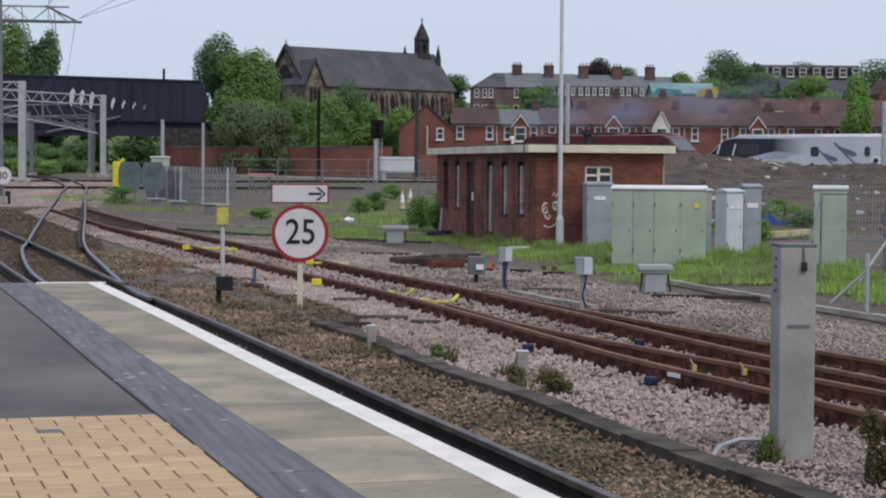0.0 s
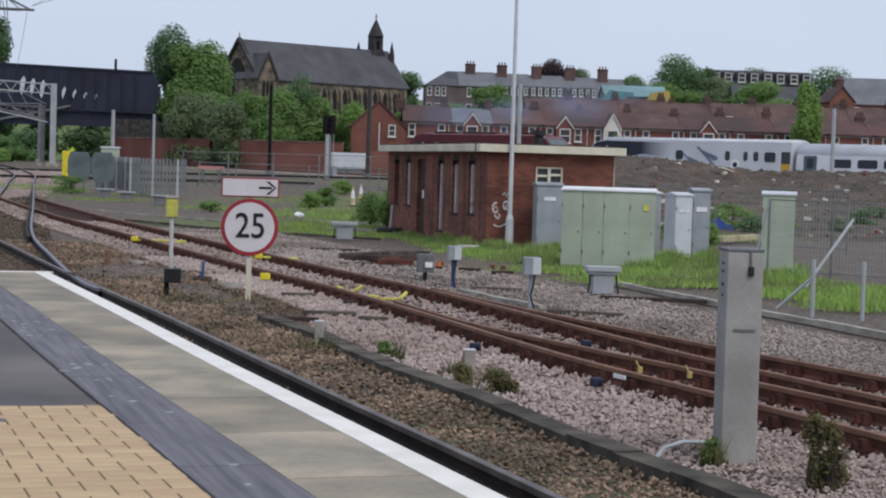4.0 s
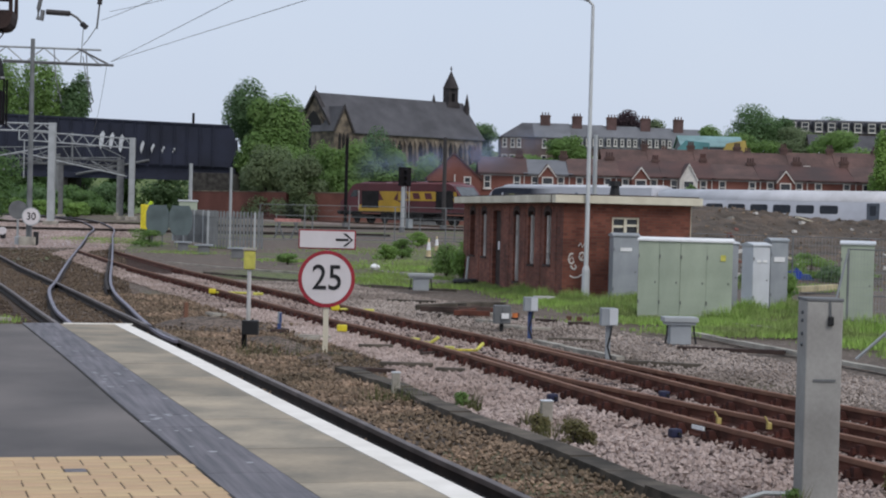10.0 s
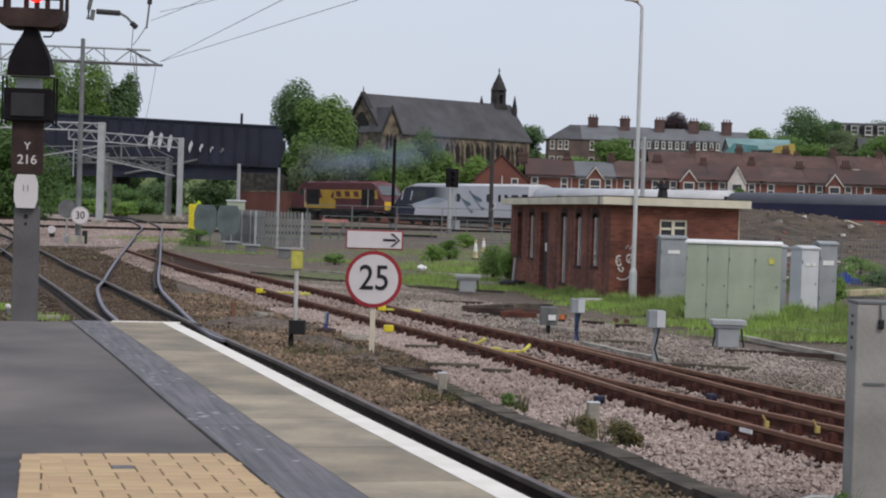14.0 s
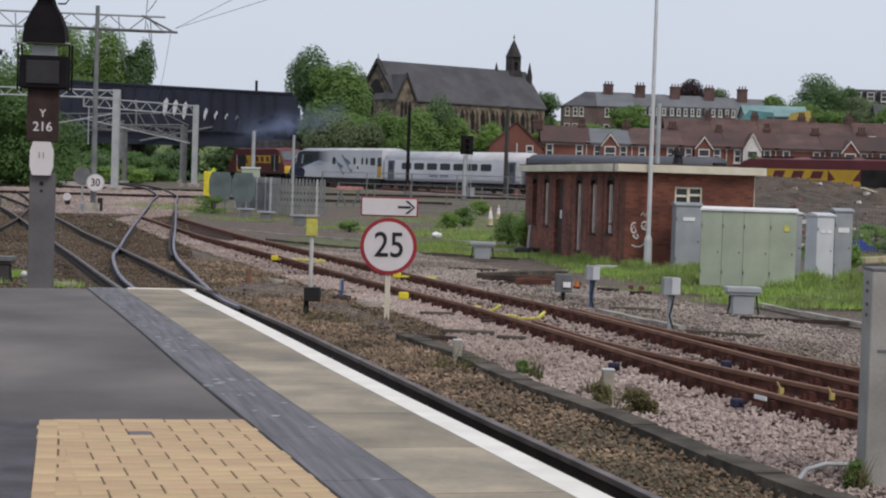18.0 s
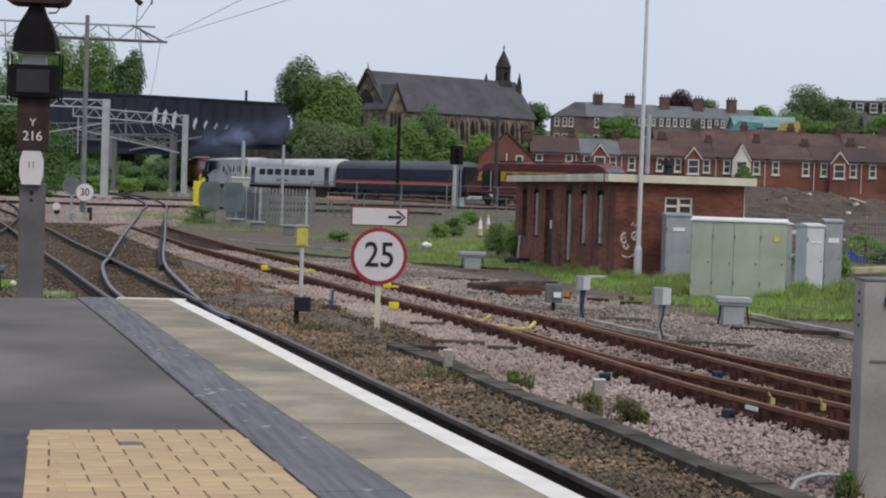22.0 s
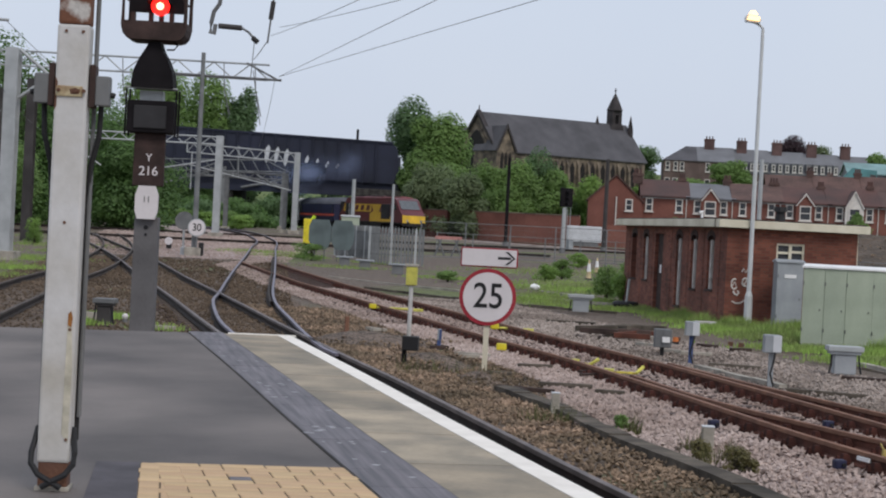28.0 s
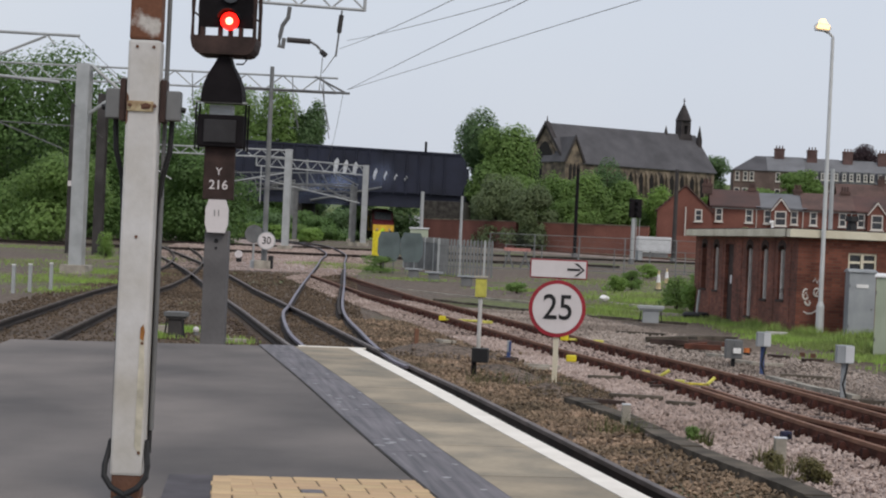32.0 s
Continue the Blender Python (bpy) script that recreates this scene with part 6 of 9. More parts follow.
def ragged_frame(edge, wide, z0, z1, seed):
    """A strip of window frame whose paint and wood have broken away unevenly."""
    rnd = random.Random(seed)
    bm = bmesh.new()
    n = 9
    for k in range(n):
        w = wide * (0.2 if rnd.random() < 0.12 else rnd.uniform(0.45, 1.0))
        box(bm, 0.07, 0.15, edge - w, edge, z0 + (z1 - z0) * k / n, z0 + (z1 - z0) * (k + 1) / n)
    return bm


def hut():
    th = thing("brick_hut", "flat-roofed red brick lineside hut with tall slot windows and graffiti", "brick hut", (3.87, 48.12, GROUND), 9.67)
    W, L, H = 3.42, 13.25, 2.50
    slots = [(1.35, 2.05, 0.85, 2.28), (3.25, 3.95, 0.8, 2.28), (5.1, 5.8, 0.25, 2.28), (7.55, 8.65, 0.0, 2.28), (9.65, 10.35, 0.85, 2.28), (11.4, 12.15, 0.85, 2.28)]
    part("side_wall", wall_with_holes(L, H, 0.24, [(a, b, max(c, 0.001), d) for a, b, c, d in slots], lambda u, d, z: (d, u, z)), HUT_BRICK, th, "red brick wall with tall slots")
    part("front_wall", wall_with_holes(W - 0.24, H, 0.24, [(1.06, 1.80, 1.68, 2.16)], lambda u, d, z: (u + 0.24, d, z)), HUT_BRICK, th, "red brick end wall")
    part("back_wall", wall_with_holes(W - 0.24, H, 0.24, [], lambda u, d, z: (u + 0.24, L - d, z)), HUT_BRICK, th, "red brick wall")
    part("far_wall", wall_with_holes(L - 0.48, H, 0.24, [], lambda u, d, z: (W - d, u + 0.24, z)), HUT_BRICK, th, "red brick wall")
    for k, (a, b, c, d) in enumerate(slots):
        if k in (3,):
            door = part("door", boxes((0.10, 0.15, a + 0.02, b - 0.02, 0.0, d - 0.01)), M["signal_brown"], th, "dark boarded door")
            part("notice", boxes((0.092, 0.1, b - 0.55, b - 0.35, 1.1, 1.35)), M["white"], door)
        else:
            win = part("window", boxes((0.16, 0.18, a, b, c, d)), M["glass_dark"], th, "dark slot window")
            if k != 5:
                part("frame", ragged_frame(b - 0.003, 0.17 if k < 2 else 0.2, c + 0.003, d - 0.12, 40 + k), M["window_white"] if k < 5 else M["stone_wall"], win, "flaking white frame")
            m = (a + b) / 2
            part("head", prism(bmesh.new(), [(a - 0.1, d - 0.06), (a - 0.02, d + 0.08), (m, d + 0.16), (b + 0.02, d + 0.08), (b + 0.1, d - 0.06), (b, d - 0.16), (b - 0.1, d - 0.03), (m, d + 0.02), (a + 0.1, d - 0.03), (a, d - 0.16)], -0.012, 0.1, axis="x"), M["signal_brown"], win, "dark arched brick head")
            part("sill", boxes((-0.03, 0.08, a - 0.05, b + 0.05, c - 0.06, c)), M["signal_brown"], win)
    for u in (0.9, 2.65, 4.5, 6.6, 9.15, 10.9, 12.7):
        part("pilaster", boxes((-0.014, 0.0, u - 0.22, u + 0.22, 0, 2.42)), HUT_BRICK, th, "shallow brick pier")
    win = part("end_window", boxes((1.30, 2.04, 0.10, 0.12, 1.68, 2.16)), M["glass_dark"], th, "broken dark end window")
    fr = bmesh.new()
    for x0, x1, z0, z1 in ((1.30, 2.04, 2.11, 2.16), (1.30, 2.04, 1.68, 1.73), (1.30, 1.35, 1.73, 2.11), (1.99, 2.04, 1.73, 2.11), (1.63, 1.71, 1.73, 2.11), (1.35, 1.63, 1.89, 1.95), (1.71, 1.99, 1.92, 1.98)):
        box(fr, x0 + 0.003, x1 - 0.003, 0.03, 0.09, z0, z1)
    part("frame", fr, M["cream"], win, "flaking cream frame")
    part("roof_slab", boxes((-0.30, W + 0.24, -0.28, L + 0.25, H, H + 0.20), bevel=0.015), M["cream"], th, "cream painted concrete roof slab")
    part("roof_felt", boxes((-0.22, W + 0.16, -0.2, L + 0.17, H + 0.20, H + 0.235)), M["roof_felt"], th, "dark roof felt")
    part("slab_joint", boxes((-0.315, -0.26, 0.12, 0.15, H - 0.005, H + 0.206)), M["signal_brown"], th, "stained slab joint")
    part("downpipe", rods(((W + 0.03, 0.1, 1.3), (W + 0.03, 0.1, 2.5), 0.025)), M["cream"], th, "pale downpipe")
    # roof clutter
    part("roof_vent", rods(((2.2, 3.0, H + 0.2), (2.2, 3.0, H + 0.52), 0.16, 0.12), ((2.2, 3.0, H + 0.52), (2.2, 3.0, H + 0.66), 0.19, 0.17)), M["black"], th, "black roof cowl")
    for x, y, r in ((0.3, 7.5, 0.16), (0.9, 5.0, 0.12), (1.5, 3.6, 0.1)):
        part("moss_clump", rods(((x, y, H + 0.2), (x, y, H + 0.29), r, r * 0.4), n=9), M["weed"], th)
    # white painted scrawl on the end wall
    def scrawl(pts, r):
        part("scrawl", tube(bmesh.new(), [(x, -0.006, z) for x, z in pts], r, 5), M["window_white"], th, "white paint scrawl")
    def ring(cx, cz, rx, rz, a0, a1, n=12):
        return [(cx + rx * math.cos(a), cz + rz * math.sin(a)) for a in np.linspace(math.radians(a0), math.radians(a1), n)]
    scrawl(ring(0.24, 1.06, 0.075, 0.13, 60, 330), 0.024)
    scrawl([(0.20, 1.02), (0.25, 1.12), (0.29, 1.02)], 0.014)
    scrawl(ring(0.52, 1.12, 0.075, 0.10, -20, 300), 0.026)
    scrawl([(0.50, 1.05), (0.55, 1.16)], 0.016)
    scrawl([(0.22, 0.88), (0.27, 0.80), (0.33, 0.78), (0.37, 0.84), (0.33, 0.90)], 0.028)
    scrawl([(0.20, 0.62), (0.30, 0.57), (0.42, 0.58), (0.54, 0.66), (0.60, 0.76)], 0.02)
    scrawl([(0.42, 1.38), (0.47, 1.47), (0.52, 1.36), (0.58, 1.46), (0.62, 1.40)], 0.018)


hut()


# ---- lamp post by the hut ----
def lamp_post():
    th = thing("lamp_post", "tall slim grey lamp post with a lit lantern", "lamp post", (4.46, 47.85, GROUND))
    part("base_shaft", rods(((0, 0, -0.1), (0, 0, 0.78), 0.105, 0.10), ((0, 0, 0.78), (0, 0, 0.9), 0.10, 0.06)), M["lamp_grey"], th, "thicker grey base")
    part("shaft", rods(((0, 0, 0.85), (0, 0, 7.55), 0.06, 0.042)), M["lamp_grey"], th, "slim grey shaft")
    part("arm", tube(bmesh.new(), [(0, 0, 7.5), (0, 0, 7.58), (-0.1, 0, 7.68), (-0.3, -0.02, 7.76)], 0.035), M["lamp_grey"], th, "short bent arm")
    head = part("lantern", prism(bmesh.new(), [(-0.46, 7.74), (-0.10, 7.70), (-0.06, 7.78), (-0.14, 7.88), (-0.40, 7.92), (-0.47, 7.86)], -0.14, 0.1, axis="y"), M["lamp_grey"], th, "small lantern housing")
    part("lamp", prism(bmesh.new(), [(-0.42, 7.78), (-0.12, 7.75), (-0.1, 7.85), (-0.38, 7.89)], -0.17, -0.14, axis="y"), M["lamp_on"], head, "glowing orange lamp")
    part("lamp_glass", rods(((-0.27, -0.02, 7.90), (-0.27, -0.02, 8.02), 0.13, 0.06)), M["lamp_on"], head, "glowing lamp bowl")


lamp_post()


# ---- equipment cabinets ----
def cabinet(name, label, at, rz, w, d, h, mat, doors=1, lid="cab_white", labels=()):
    th = thing(name, label, "equipment cabinet", (*at, GROUND), rz, group="equipment cabinets")
    part("body", boxes((0, w, 0, d, 0.0, h), bevel=0.012), M[mat], th, "painted steel case")
    part("plinth", boxes((0.03, w - 0.03, 0.03, d - 0.03, -0.08, 0.02)), M["pale_concrete"], th)
    part("roof", prism(bmesh.new(), [(-0.04, h), (d + 0.04, h), (d + 0.04, h + 0.03), (d / 2, h + 0.09), (-0.04, h + 0.035)], -0.03, w + 0.03, axis="x"), M[lid], th, "pale sloping lid")
    for k in range(doors):
        a, b = w * k / doors + 0.003, w * (k + 1) / doors - 0.003
        dr = part("door", boxes((a, b, -0.008, 0.0, 0.03, h - 0.02), bevel=0.002), M[mat], th, "flush steel door")
        part("handle", boxes((b - 0.09, b - 0.065, -0.026, -0.008, h * 0.45, h * 0.475), bevel=0.004), M["galv_dark"], dr, "small dark handle")
        for z in (h * 0.2, h * 0.8):
            part("hinge", rods(((a + 0.012, -0.025, z - 0.04), (a + 0.012, -0.025, z + 0.04), 0.012), n=8), M["galv_dark"], dr)
    for x, z, w_, h_, m_ in labels:
        part("label_plate", boxes((x, x + w_, -0.026, -0.017, z, z + h_)), M[m_], th, "small warning label")
    return th


for k in range(3):
    big = cabinet("equipment_cabinet", "grey-green steel equipment cabinet with a white lid in grass", (4.93 + 0.442 * k, 40.62 - 0.136 * k), -17 if k < 2 else -6, 0.46 if k < 2 else 1.12, 0.55, 1.66, "cab_green", 1 if k < 2 else 2, "white",
                  labels=((0.86, 1.26, 0.11, 0.13, "yellow_dull"),) if k == 2 else ())
cabinet("grey_cabinet", "tall cool-grey steel cabinet against the hut wall", (5.08, 47.2), 6, 0.66, 0.5, 1.68, "cab_grey", 1, "cab_grey", ((0.18, 1.30, 0.30, 0.09, "white"),))
cabinet("pale_cabinet", "pale grey steel cabinet with open white lid flap in grass", (8.22, 44.9), 22, 0.48, 0.5, 1.55, "cab_white", 1, "cab_white", ((0.1, 1.15, 0.12, 0.06, "white"), (0.27, 1.15, 0.12, 0.06, "white")))
cabinet("grey_cabinet", "cool-grey steel cabinet behind the pale one", (8.90, 46.2), 8, 0.45, 0.45, 1.66, "cab_grey", 1, "cab_grey", ((0.08, 1.15, 0.28, 0.12, "white"),))
cabinet("grey_cabinet", "cool-grey side cabinet standing in grass", (7.86, 46.4), 30, 0.34, 0.5, 1.56, "cab_grey", 1, "cab_white")
cabinet("equipment_cabinet", "grey-green steel cabinet inside the wire fence", (9.50, 41.2), -14, 0.72, 0.8, 1.68, "cab_green", 1, "cab_white")


# ---- fences ----
def mesh_fence(name, label, pts, h, post_step, wire_step, mat="mesh_wire", post="galv", rail_top=True, brace=(), r=0.035):
    th = thing(name, label, "fence", group="yard fences")
    line = smooth_line(pts, post_step) if len(pts) > 2 else np.array([np.array(pts[0]) + (np.array(pts[1]) - np.array(pts[0])) * k for k in np.linspace(0, 1, max(2, int(np.hypot(*(np.array(pts[1]) - np.array(pts[0]))) / post_step) + 1))])
    for x, y in line:
        z = land(x, y)
        part("post", rods(((x, y, z - 0.1), (x, y, z + h), r), n=8), M[post], th, "steel post")
    up = [(x, y, land(x, y)) for x, y in line]
    if rail_top:
        for f in (0.99, 0.06):
            part("rail", tube(bmesh.new(), [(x, y, z + h * f) for x, y, z in up], r * 0.62, 6), M[post], th, "top rail")
    if wire_step:
        bm = bmesh.new()
        for (a, b) in zip(up, up[1:]):
            a, b = Vector(a), Vector(b)
            n = max(2, int((b - a).length / wire_step))
            for k in range(n):
                p = a + (b - a) * (k / n)
                rod(bm, p + Vector((0, 0, h * 0.06)), p + Vector((0, 0, h * 0.98)), 0.0035, n=3, caps=False)
            m_ = int(h / (wire_step * 2.2))
            for k in range(1, m_):
                rod(bm, a + Vector((0, 0, h * k / m_)), b + Vector((0, 0, h * k / m_)), 0.003, n=3, caps=False)
        ob = part("wire_mesh", bm, M[mat], th, "fine wire mesh")
        ob["kind"] = "stuff"
    for (a, b) in brace:
        part("brace", rods((a, b, 0.025), n=8), M[post], th, "sloping brace")
    return th


G0 = GROUND
mesh_fence("wire_fence", "galvanised wire mesh fence round the cabinets", [(9.2, 39.2), (11.5, 37.6)], 1.62, 1.2, 0.07, post="fence_grey", r=0.026, brace=(((8.6, 37.8, G0 + 0.4), (9.2, 39.2, G0 + 1.6)),))
mesh_fence("wire_fence", "galvanised wire mesh fence beside the grass", [(7.55, 29.0), (8.25, 28.6), (10.2, 28.0)], 0.82, 0.8, 0, rail_top=False, brace=(((7.05, 29.3, G0), (7.55, 29.0, G0 + 0.55)), ((7.5, 29.3, G0 + 0.36), (8.35, 29.7, G0 + 1.45))))
mesh_fence("wire_fence", "galvanised wire mesh fence behind the cabinets", [(6.0, 58.0), (10.2, 55.0), (14.5, 51.5)], 1.75, 2.1, 0.1, post="fence_grey", r=0.026)

# distant palisade and rail fences
def palisade(pts, h, label, step=0.2):
    th = thing("palisade_fence", label, "palisade fence", group="yard fences")
    line = smooth_line(pts, step)
    for k, (x, y) in enumerate(line[:280]):
        z = land(x, y)
        part("pale", prism(bmesh.new(), [(-0.055, 0), (0.055, 0), (0.055, h - 0.1), (0, h), (-0.055, h - 0.1)], -0.015, 0.015, axis="y", m=Matrix.Translation((x, y, z))), M["fence_grey"] if (k * k) % 7 else M["grey_paint"], th)
    for f in (0.25, 0.8):
        part("rail", tube(bmesh.new(), [(x, y + 0.03, land(x, y) + h * f) for x, y in line], 0.03, 4), M["galv_dark"], th, "cross rail")


palisade([(-9.95, 90.4), (-8.6, 89.6), (-7.1, 89.0)], 1.8, "grey steel palisade fence before the far line", 0.19)
palisade([(-13.0, 101.0), (-11.4, 98.0), (-10.0, 94.6)], 1.75, "pale steel palisade fence beside the green screens", 0.22)
GREEN_BOARD = material("green_grey_board", (0.125, 0.16, 0.165), 0.8, scale=1)
for x in (-12.62, -11.48):
    th = thing("screen_panel", "dull grey-green rounded screen panel on legs", "screen panel", (x, 92.0, land(x, 92)), 4, group="screen panels")
    part("panel", prism(bmesh.new(), [(-0.36, 0.5), (0.36, 0.5), (0.56, 0.9), (0.56, 1.6), (0.42, 1.96), (-0.42, 1.96), (-0.56, 1.6), (-0.56, 0.9)], -0.05, 0.05, axis="y"), GREEN_BOARD, th, "grey-green board")
    for s in (-0.25, 0.25):
        part("leg", boxes((s - 0.03, s + 0.03, -0.03, 0.03, -0.1, 0.55)), M["galv_dark"], th, "thin leg")
for x, y in ((-9.2, 82.0), (-7.4, 78.5), (-10.6, 86.0)):
    th = thing("cable_pedestal", "small grey cable pedestal with a flat lid", "cable pedestal", (x, y, land(x, y)), 3, group="cable pedestals")
    part("lid", boxes((-0.4, 0.4, -0.2, 0.2, 0.28, 0.36), bevel=0.02), M["cab_grey"], th, "flat grey lid")
    part("body", boxes((-0.24, 0.24, -0.14, 0.14, -0.1, 0.28), bevel=0.02), M["galv_dark"], th, "grey box body")
mesh_fence("rail_fence", "grey handrail fence along the far line", [(-9.0, 122), (-2, 121), (5, 118), (12, 112)], 1.3, 2.4, 0, post="fence_grey")
mesh_fence("wire_fence", "tall wire mesh fence before the far line", [(-8.5, 103), (-4, 107), (1, 110), (5, 108)], 2.1, 3.2, 0.12, mat="fence_grey", post="fence_grey")

# ---- overhead line structures ----
def truss(th, a, b, h, bays, mat, r=0.05):
    """A lattice beam from a to b of depth h."""
    a, b = Vector(a), Vector(b)
    dn = Vector((0, 0, -h))
    part("boom", rods((a, b, r), n=6), M[mat], th, "upper boom")
    part("boom", rods((a + dn, b + dn, r), n=6), M[mat], th, "lower boom")
    for k in range(bays):
        p, m_, q = (a + (b - a) * ((k + f) / bays) for f in (0, 0.5, 1))
        part("lattice_bar", rods((p + dn, m_, r * 0.6), n=5), M[mat], th)
        part("lattice_bar", rods((m_, q + dn, r * 0.6), n=5), M[mat], th)


def mast(th, x, y, top, w, mat, foot=True):
    z = land(x, y)
    h, f = w / 2, w / 2 - 0.04
    outline = [(-h, -h), (h, -h), (h, -f), (0.03, -f), (0.03, f), (h, f), (h, h), (-h, h), (-h, f), (-0.03, f), (-0.03, -f), (-h, -f)]
    bm = prism(bmesh.new(), [(x + a, y + b) for a, b in outline], z - 0.2, top)
    part("mast", bm, M[mat], th, "H-section steel mast")
    if foot:
        part("footing", boxes((x - w, x + w, y - w, y + w, z - 0.3, z + 0.25), bevel=0.03), M["pale_concrete"], th, "concrete footing")


def insulator(th, a, b, r=0.06):
    part("insulator", rods((a, b, r), n=8), M["mast_dark"], th, "dark grey insulator")


def near_boom():
    """The cantilever lattice boom over the throat, with its tall post."""
    th = thing("lattice_gantry", "pale grey lattice overhead gantry with wire supports", "overhead gantry", (0, 0, 0))
    y = 88.0
    truss(th, (-46, y + 4, 9.2), (-14.9, y, 8.5), 0.72, 17, "galv", 0.055)
    part("end_bar", rods(((-16.0, y, 8.55), (-14.5, y, 7.82), 0.05), ((-19.5, y, 7.9), (-14.3, y, 7.8), 0.06)), M["galv_dark"], th, "dark lower end bar")
    part("post", rods(((-18.1, y, -0.8), (-18.1, y, 8.95), 0.14, 0.10), n=10), M["fence_grey"], th, "round dull grey post")
    part("footing", boxes((-18.5, -17.7, y - 0.4, y + 0.4, -1.0, -0.35), bevel=0.05), M["pale_concrete"], th)
    for x in (-22.0, -17.1, -15.6):
        part("hanger", tube(bmesh.new(), [(x, y, 8.5), (x + 0.15, y - 0.3, 7.2), (x + 0.5, y - 0.6, 6.0)], 0.025, 6), M["galv_dark"], th, "thin wire hanger")


near_boom()


def left_mast():
    th = thing("overhead_mast", "pale grey H-section overhead line mast with bracket", "overhead mast")
    mast(th, -22.2, 71.5, 7.35, 0.52, "galv")
    part("bracket", rods(((-21.95, 71.5, 7.3), (-20.7, 71.5, 6.3), 0.07), ((-21.95, 71.5, 5.4), (-20.7, 71.5, 6.3), 0.07), ((-20.7, 71.5, 6.3), (-20.6, 71.5, 6.9), 0.06)), M["galv"], th, "triangular steel bracket")
    for x, y, top, w in ((-30.2, 101.0, 8.2, 0.5), (-31.9, 101.0, 7.6, 0.24)):
        th = thing("overhead_mast", "dark steel overhead line mast behind the pale one", "overhead mast")
        mast(th, x, y, top, w, "mast_dark", False)
        part("cap", boxes((x - w / 2, x + w / 2, y - w / 2, y + w / 2, top, top + 0.05)), M["mast_dark"], th)
        if w < 0.3:
            part("marker_plate", boxes((x - 0.1, x + 0.1, y - w / 2 - 0.03, y - w / 2, 3.05, 3.35)), M["sign_white"], th, "small white marker plate")
    # cantilever arms that reach in from a mast beside the left-hand track
    th = thing("cantilever_mast", "grey steel cantilever mast with tube arms", "overhead mast")
    mast(th, -23.6, 60.0, 8.2, 0.4, "galv")
    for p, q, r in (((-23.4, 60, 7.36), (-18.86, 60, 7.26), 0.05), ((-23.4, 60, 5.8), (-20.0, 60, 7.22), 0.045), ((-23.4, 60, 6.0), (-19.48, 60, 5.71), 0.05), ((-19.95, 60, 7.25), (-19.7, 60, 6.95), 0.03)):
        part("arm", rods((p, q, r), n=8), M["galv"], th, "grey tube arm")
    for p, q in (((-23.4, 60, 5.0), (-19.3, 60, 3.53)), ((-23.4, 60, 4.4), (-18.9, 60, 4.28))):
        part("wire", rods((p, q, 0.02), n=5), M["galv_dark"], th, "thin stay wire")


left_mast()


def portal(y, free, xs, top, depth, mat, bays, w, label, arms=()):
    """Masts at xs, and a lattice beam from its free end, at free (x, z), to the last mast."""
    th = thing("overhead_portal", label, "overhead gantry", group="overhead portals")
    for x in xs:
        mast(th, x, y, top, w, mat)
    truss(th, (free[0], y, free[1]), (xs[-1], y, top - 0.1), depth, bays, mat, 0.07)
    part("end_bar", rods(((free[0], y, free[1]), (free[0], y, free[1] - depth), 0.07), n=6), M[mat], th, "beam end bar")
    for a, b in arms:
        part("arm", rods((a, b, 0.06), n=6), M[mat], th, "registration arm")


portal(139, (-39.6, 7.2), (-27.0,), 7.25, 0.55, "galv", 9, 0.5, "pale grey steel cantilever over the station throat", (((-27, 139, 5.5), (-33, 139, 4.3)), ((-33, 139, 6.6), (-33, 139, 3.6)), ((-39.4, 139, 6.6), (-36, 139, 4.6))))
portal(175, (-37.1, 8.0), (-26.5,), 7.6, 0.85, "galv", 8, 0.5, "pale grey lattice cantilever before the bridge", (((-27, 175, 4.0), (-37, 175, 6.0)), ((-36.6, 175, 7.2), (-36.6, 175, 3.6))))
portal(176.5, (-37.4, 5.5), (-33.4, -27.7), 5.6, 0.5, "galv_dark", 8, 0.4, "darker steel portal before the bridge")

def dull_lattice():
    """Weathered cross frames of the overhead line in the shade of the bridge."""
    th = thing("overhead_lattice", "dull grey steel lattice frame in front of the bridge", "overhead gantry")
    y = 200.0
    for x in (-38.2, -31.7):
        mast(th, x, y, 6.4, 0.34, "fence_grey")
    for a, b, r in (((-46.0, 7.1), (-34.1, 7.5), 0.07), ((-44.5, 5.95), (-31.9, 6.35), 0.07), ((-40.5, 5.65), (-36.8, 5.5), 0.08), ((-35.6, 6.1), (-31.9, 5.95), 0.09), ((-34.6, 5.9), (-32.1, 4.6), 0.12), ((-35.2, 4.75), (-32.3, 5.1), 0.1), ((-36.7, 8.9), (-36.65, 5.4), 0.11), ((-44.3, 5.9), (-40.5, 7.2), 0.06), ((-41.5, 6.0), (-38.3, 7.3), 0.07), ((-33.6, 7.5), (-31.0, 6.3), 0.06)):
        part("bar", rods(((a[0], y - 0.2, a[1]), (b[0], y - 0.2, b[1]), r), n=6), M["fence_grey"], th, "grey steel bar")
    for k in range(9):
        part("lattice_bar", rods(((-44.2 + 1.3 * k, y - 0.2, 7.15 + 0.04 * k), (-43.5 + 1.3 * k, y - 0.2, 6.0 + 0.04 * k), 0.045), n=5), M["fence_grey"], th)


dull_lattice()

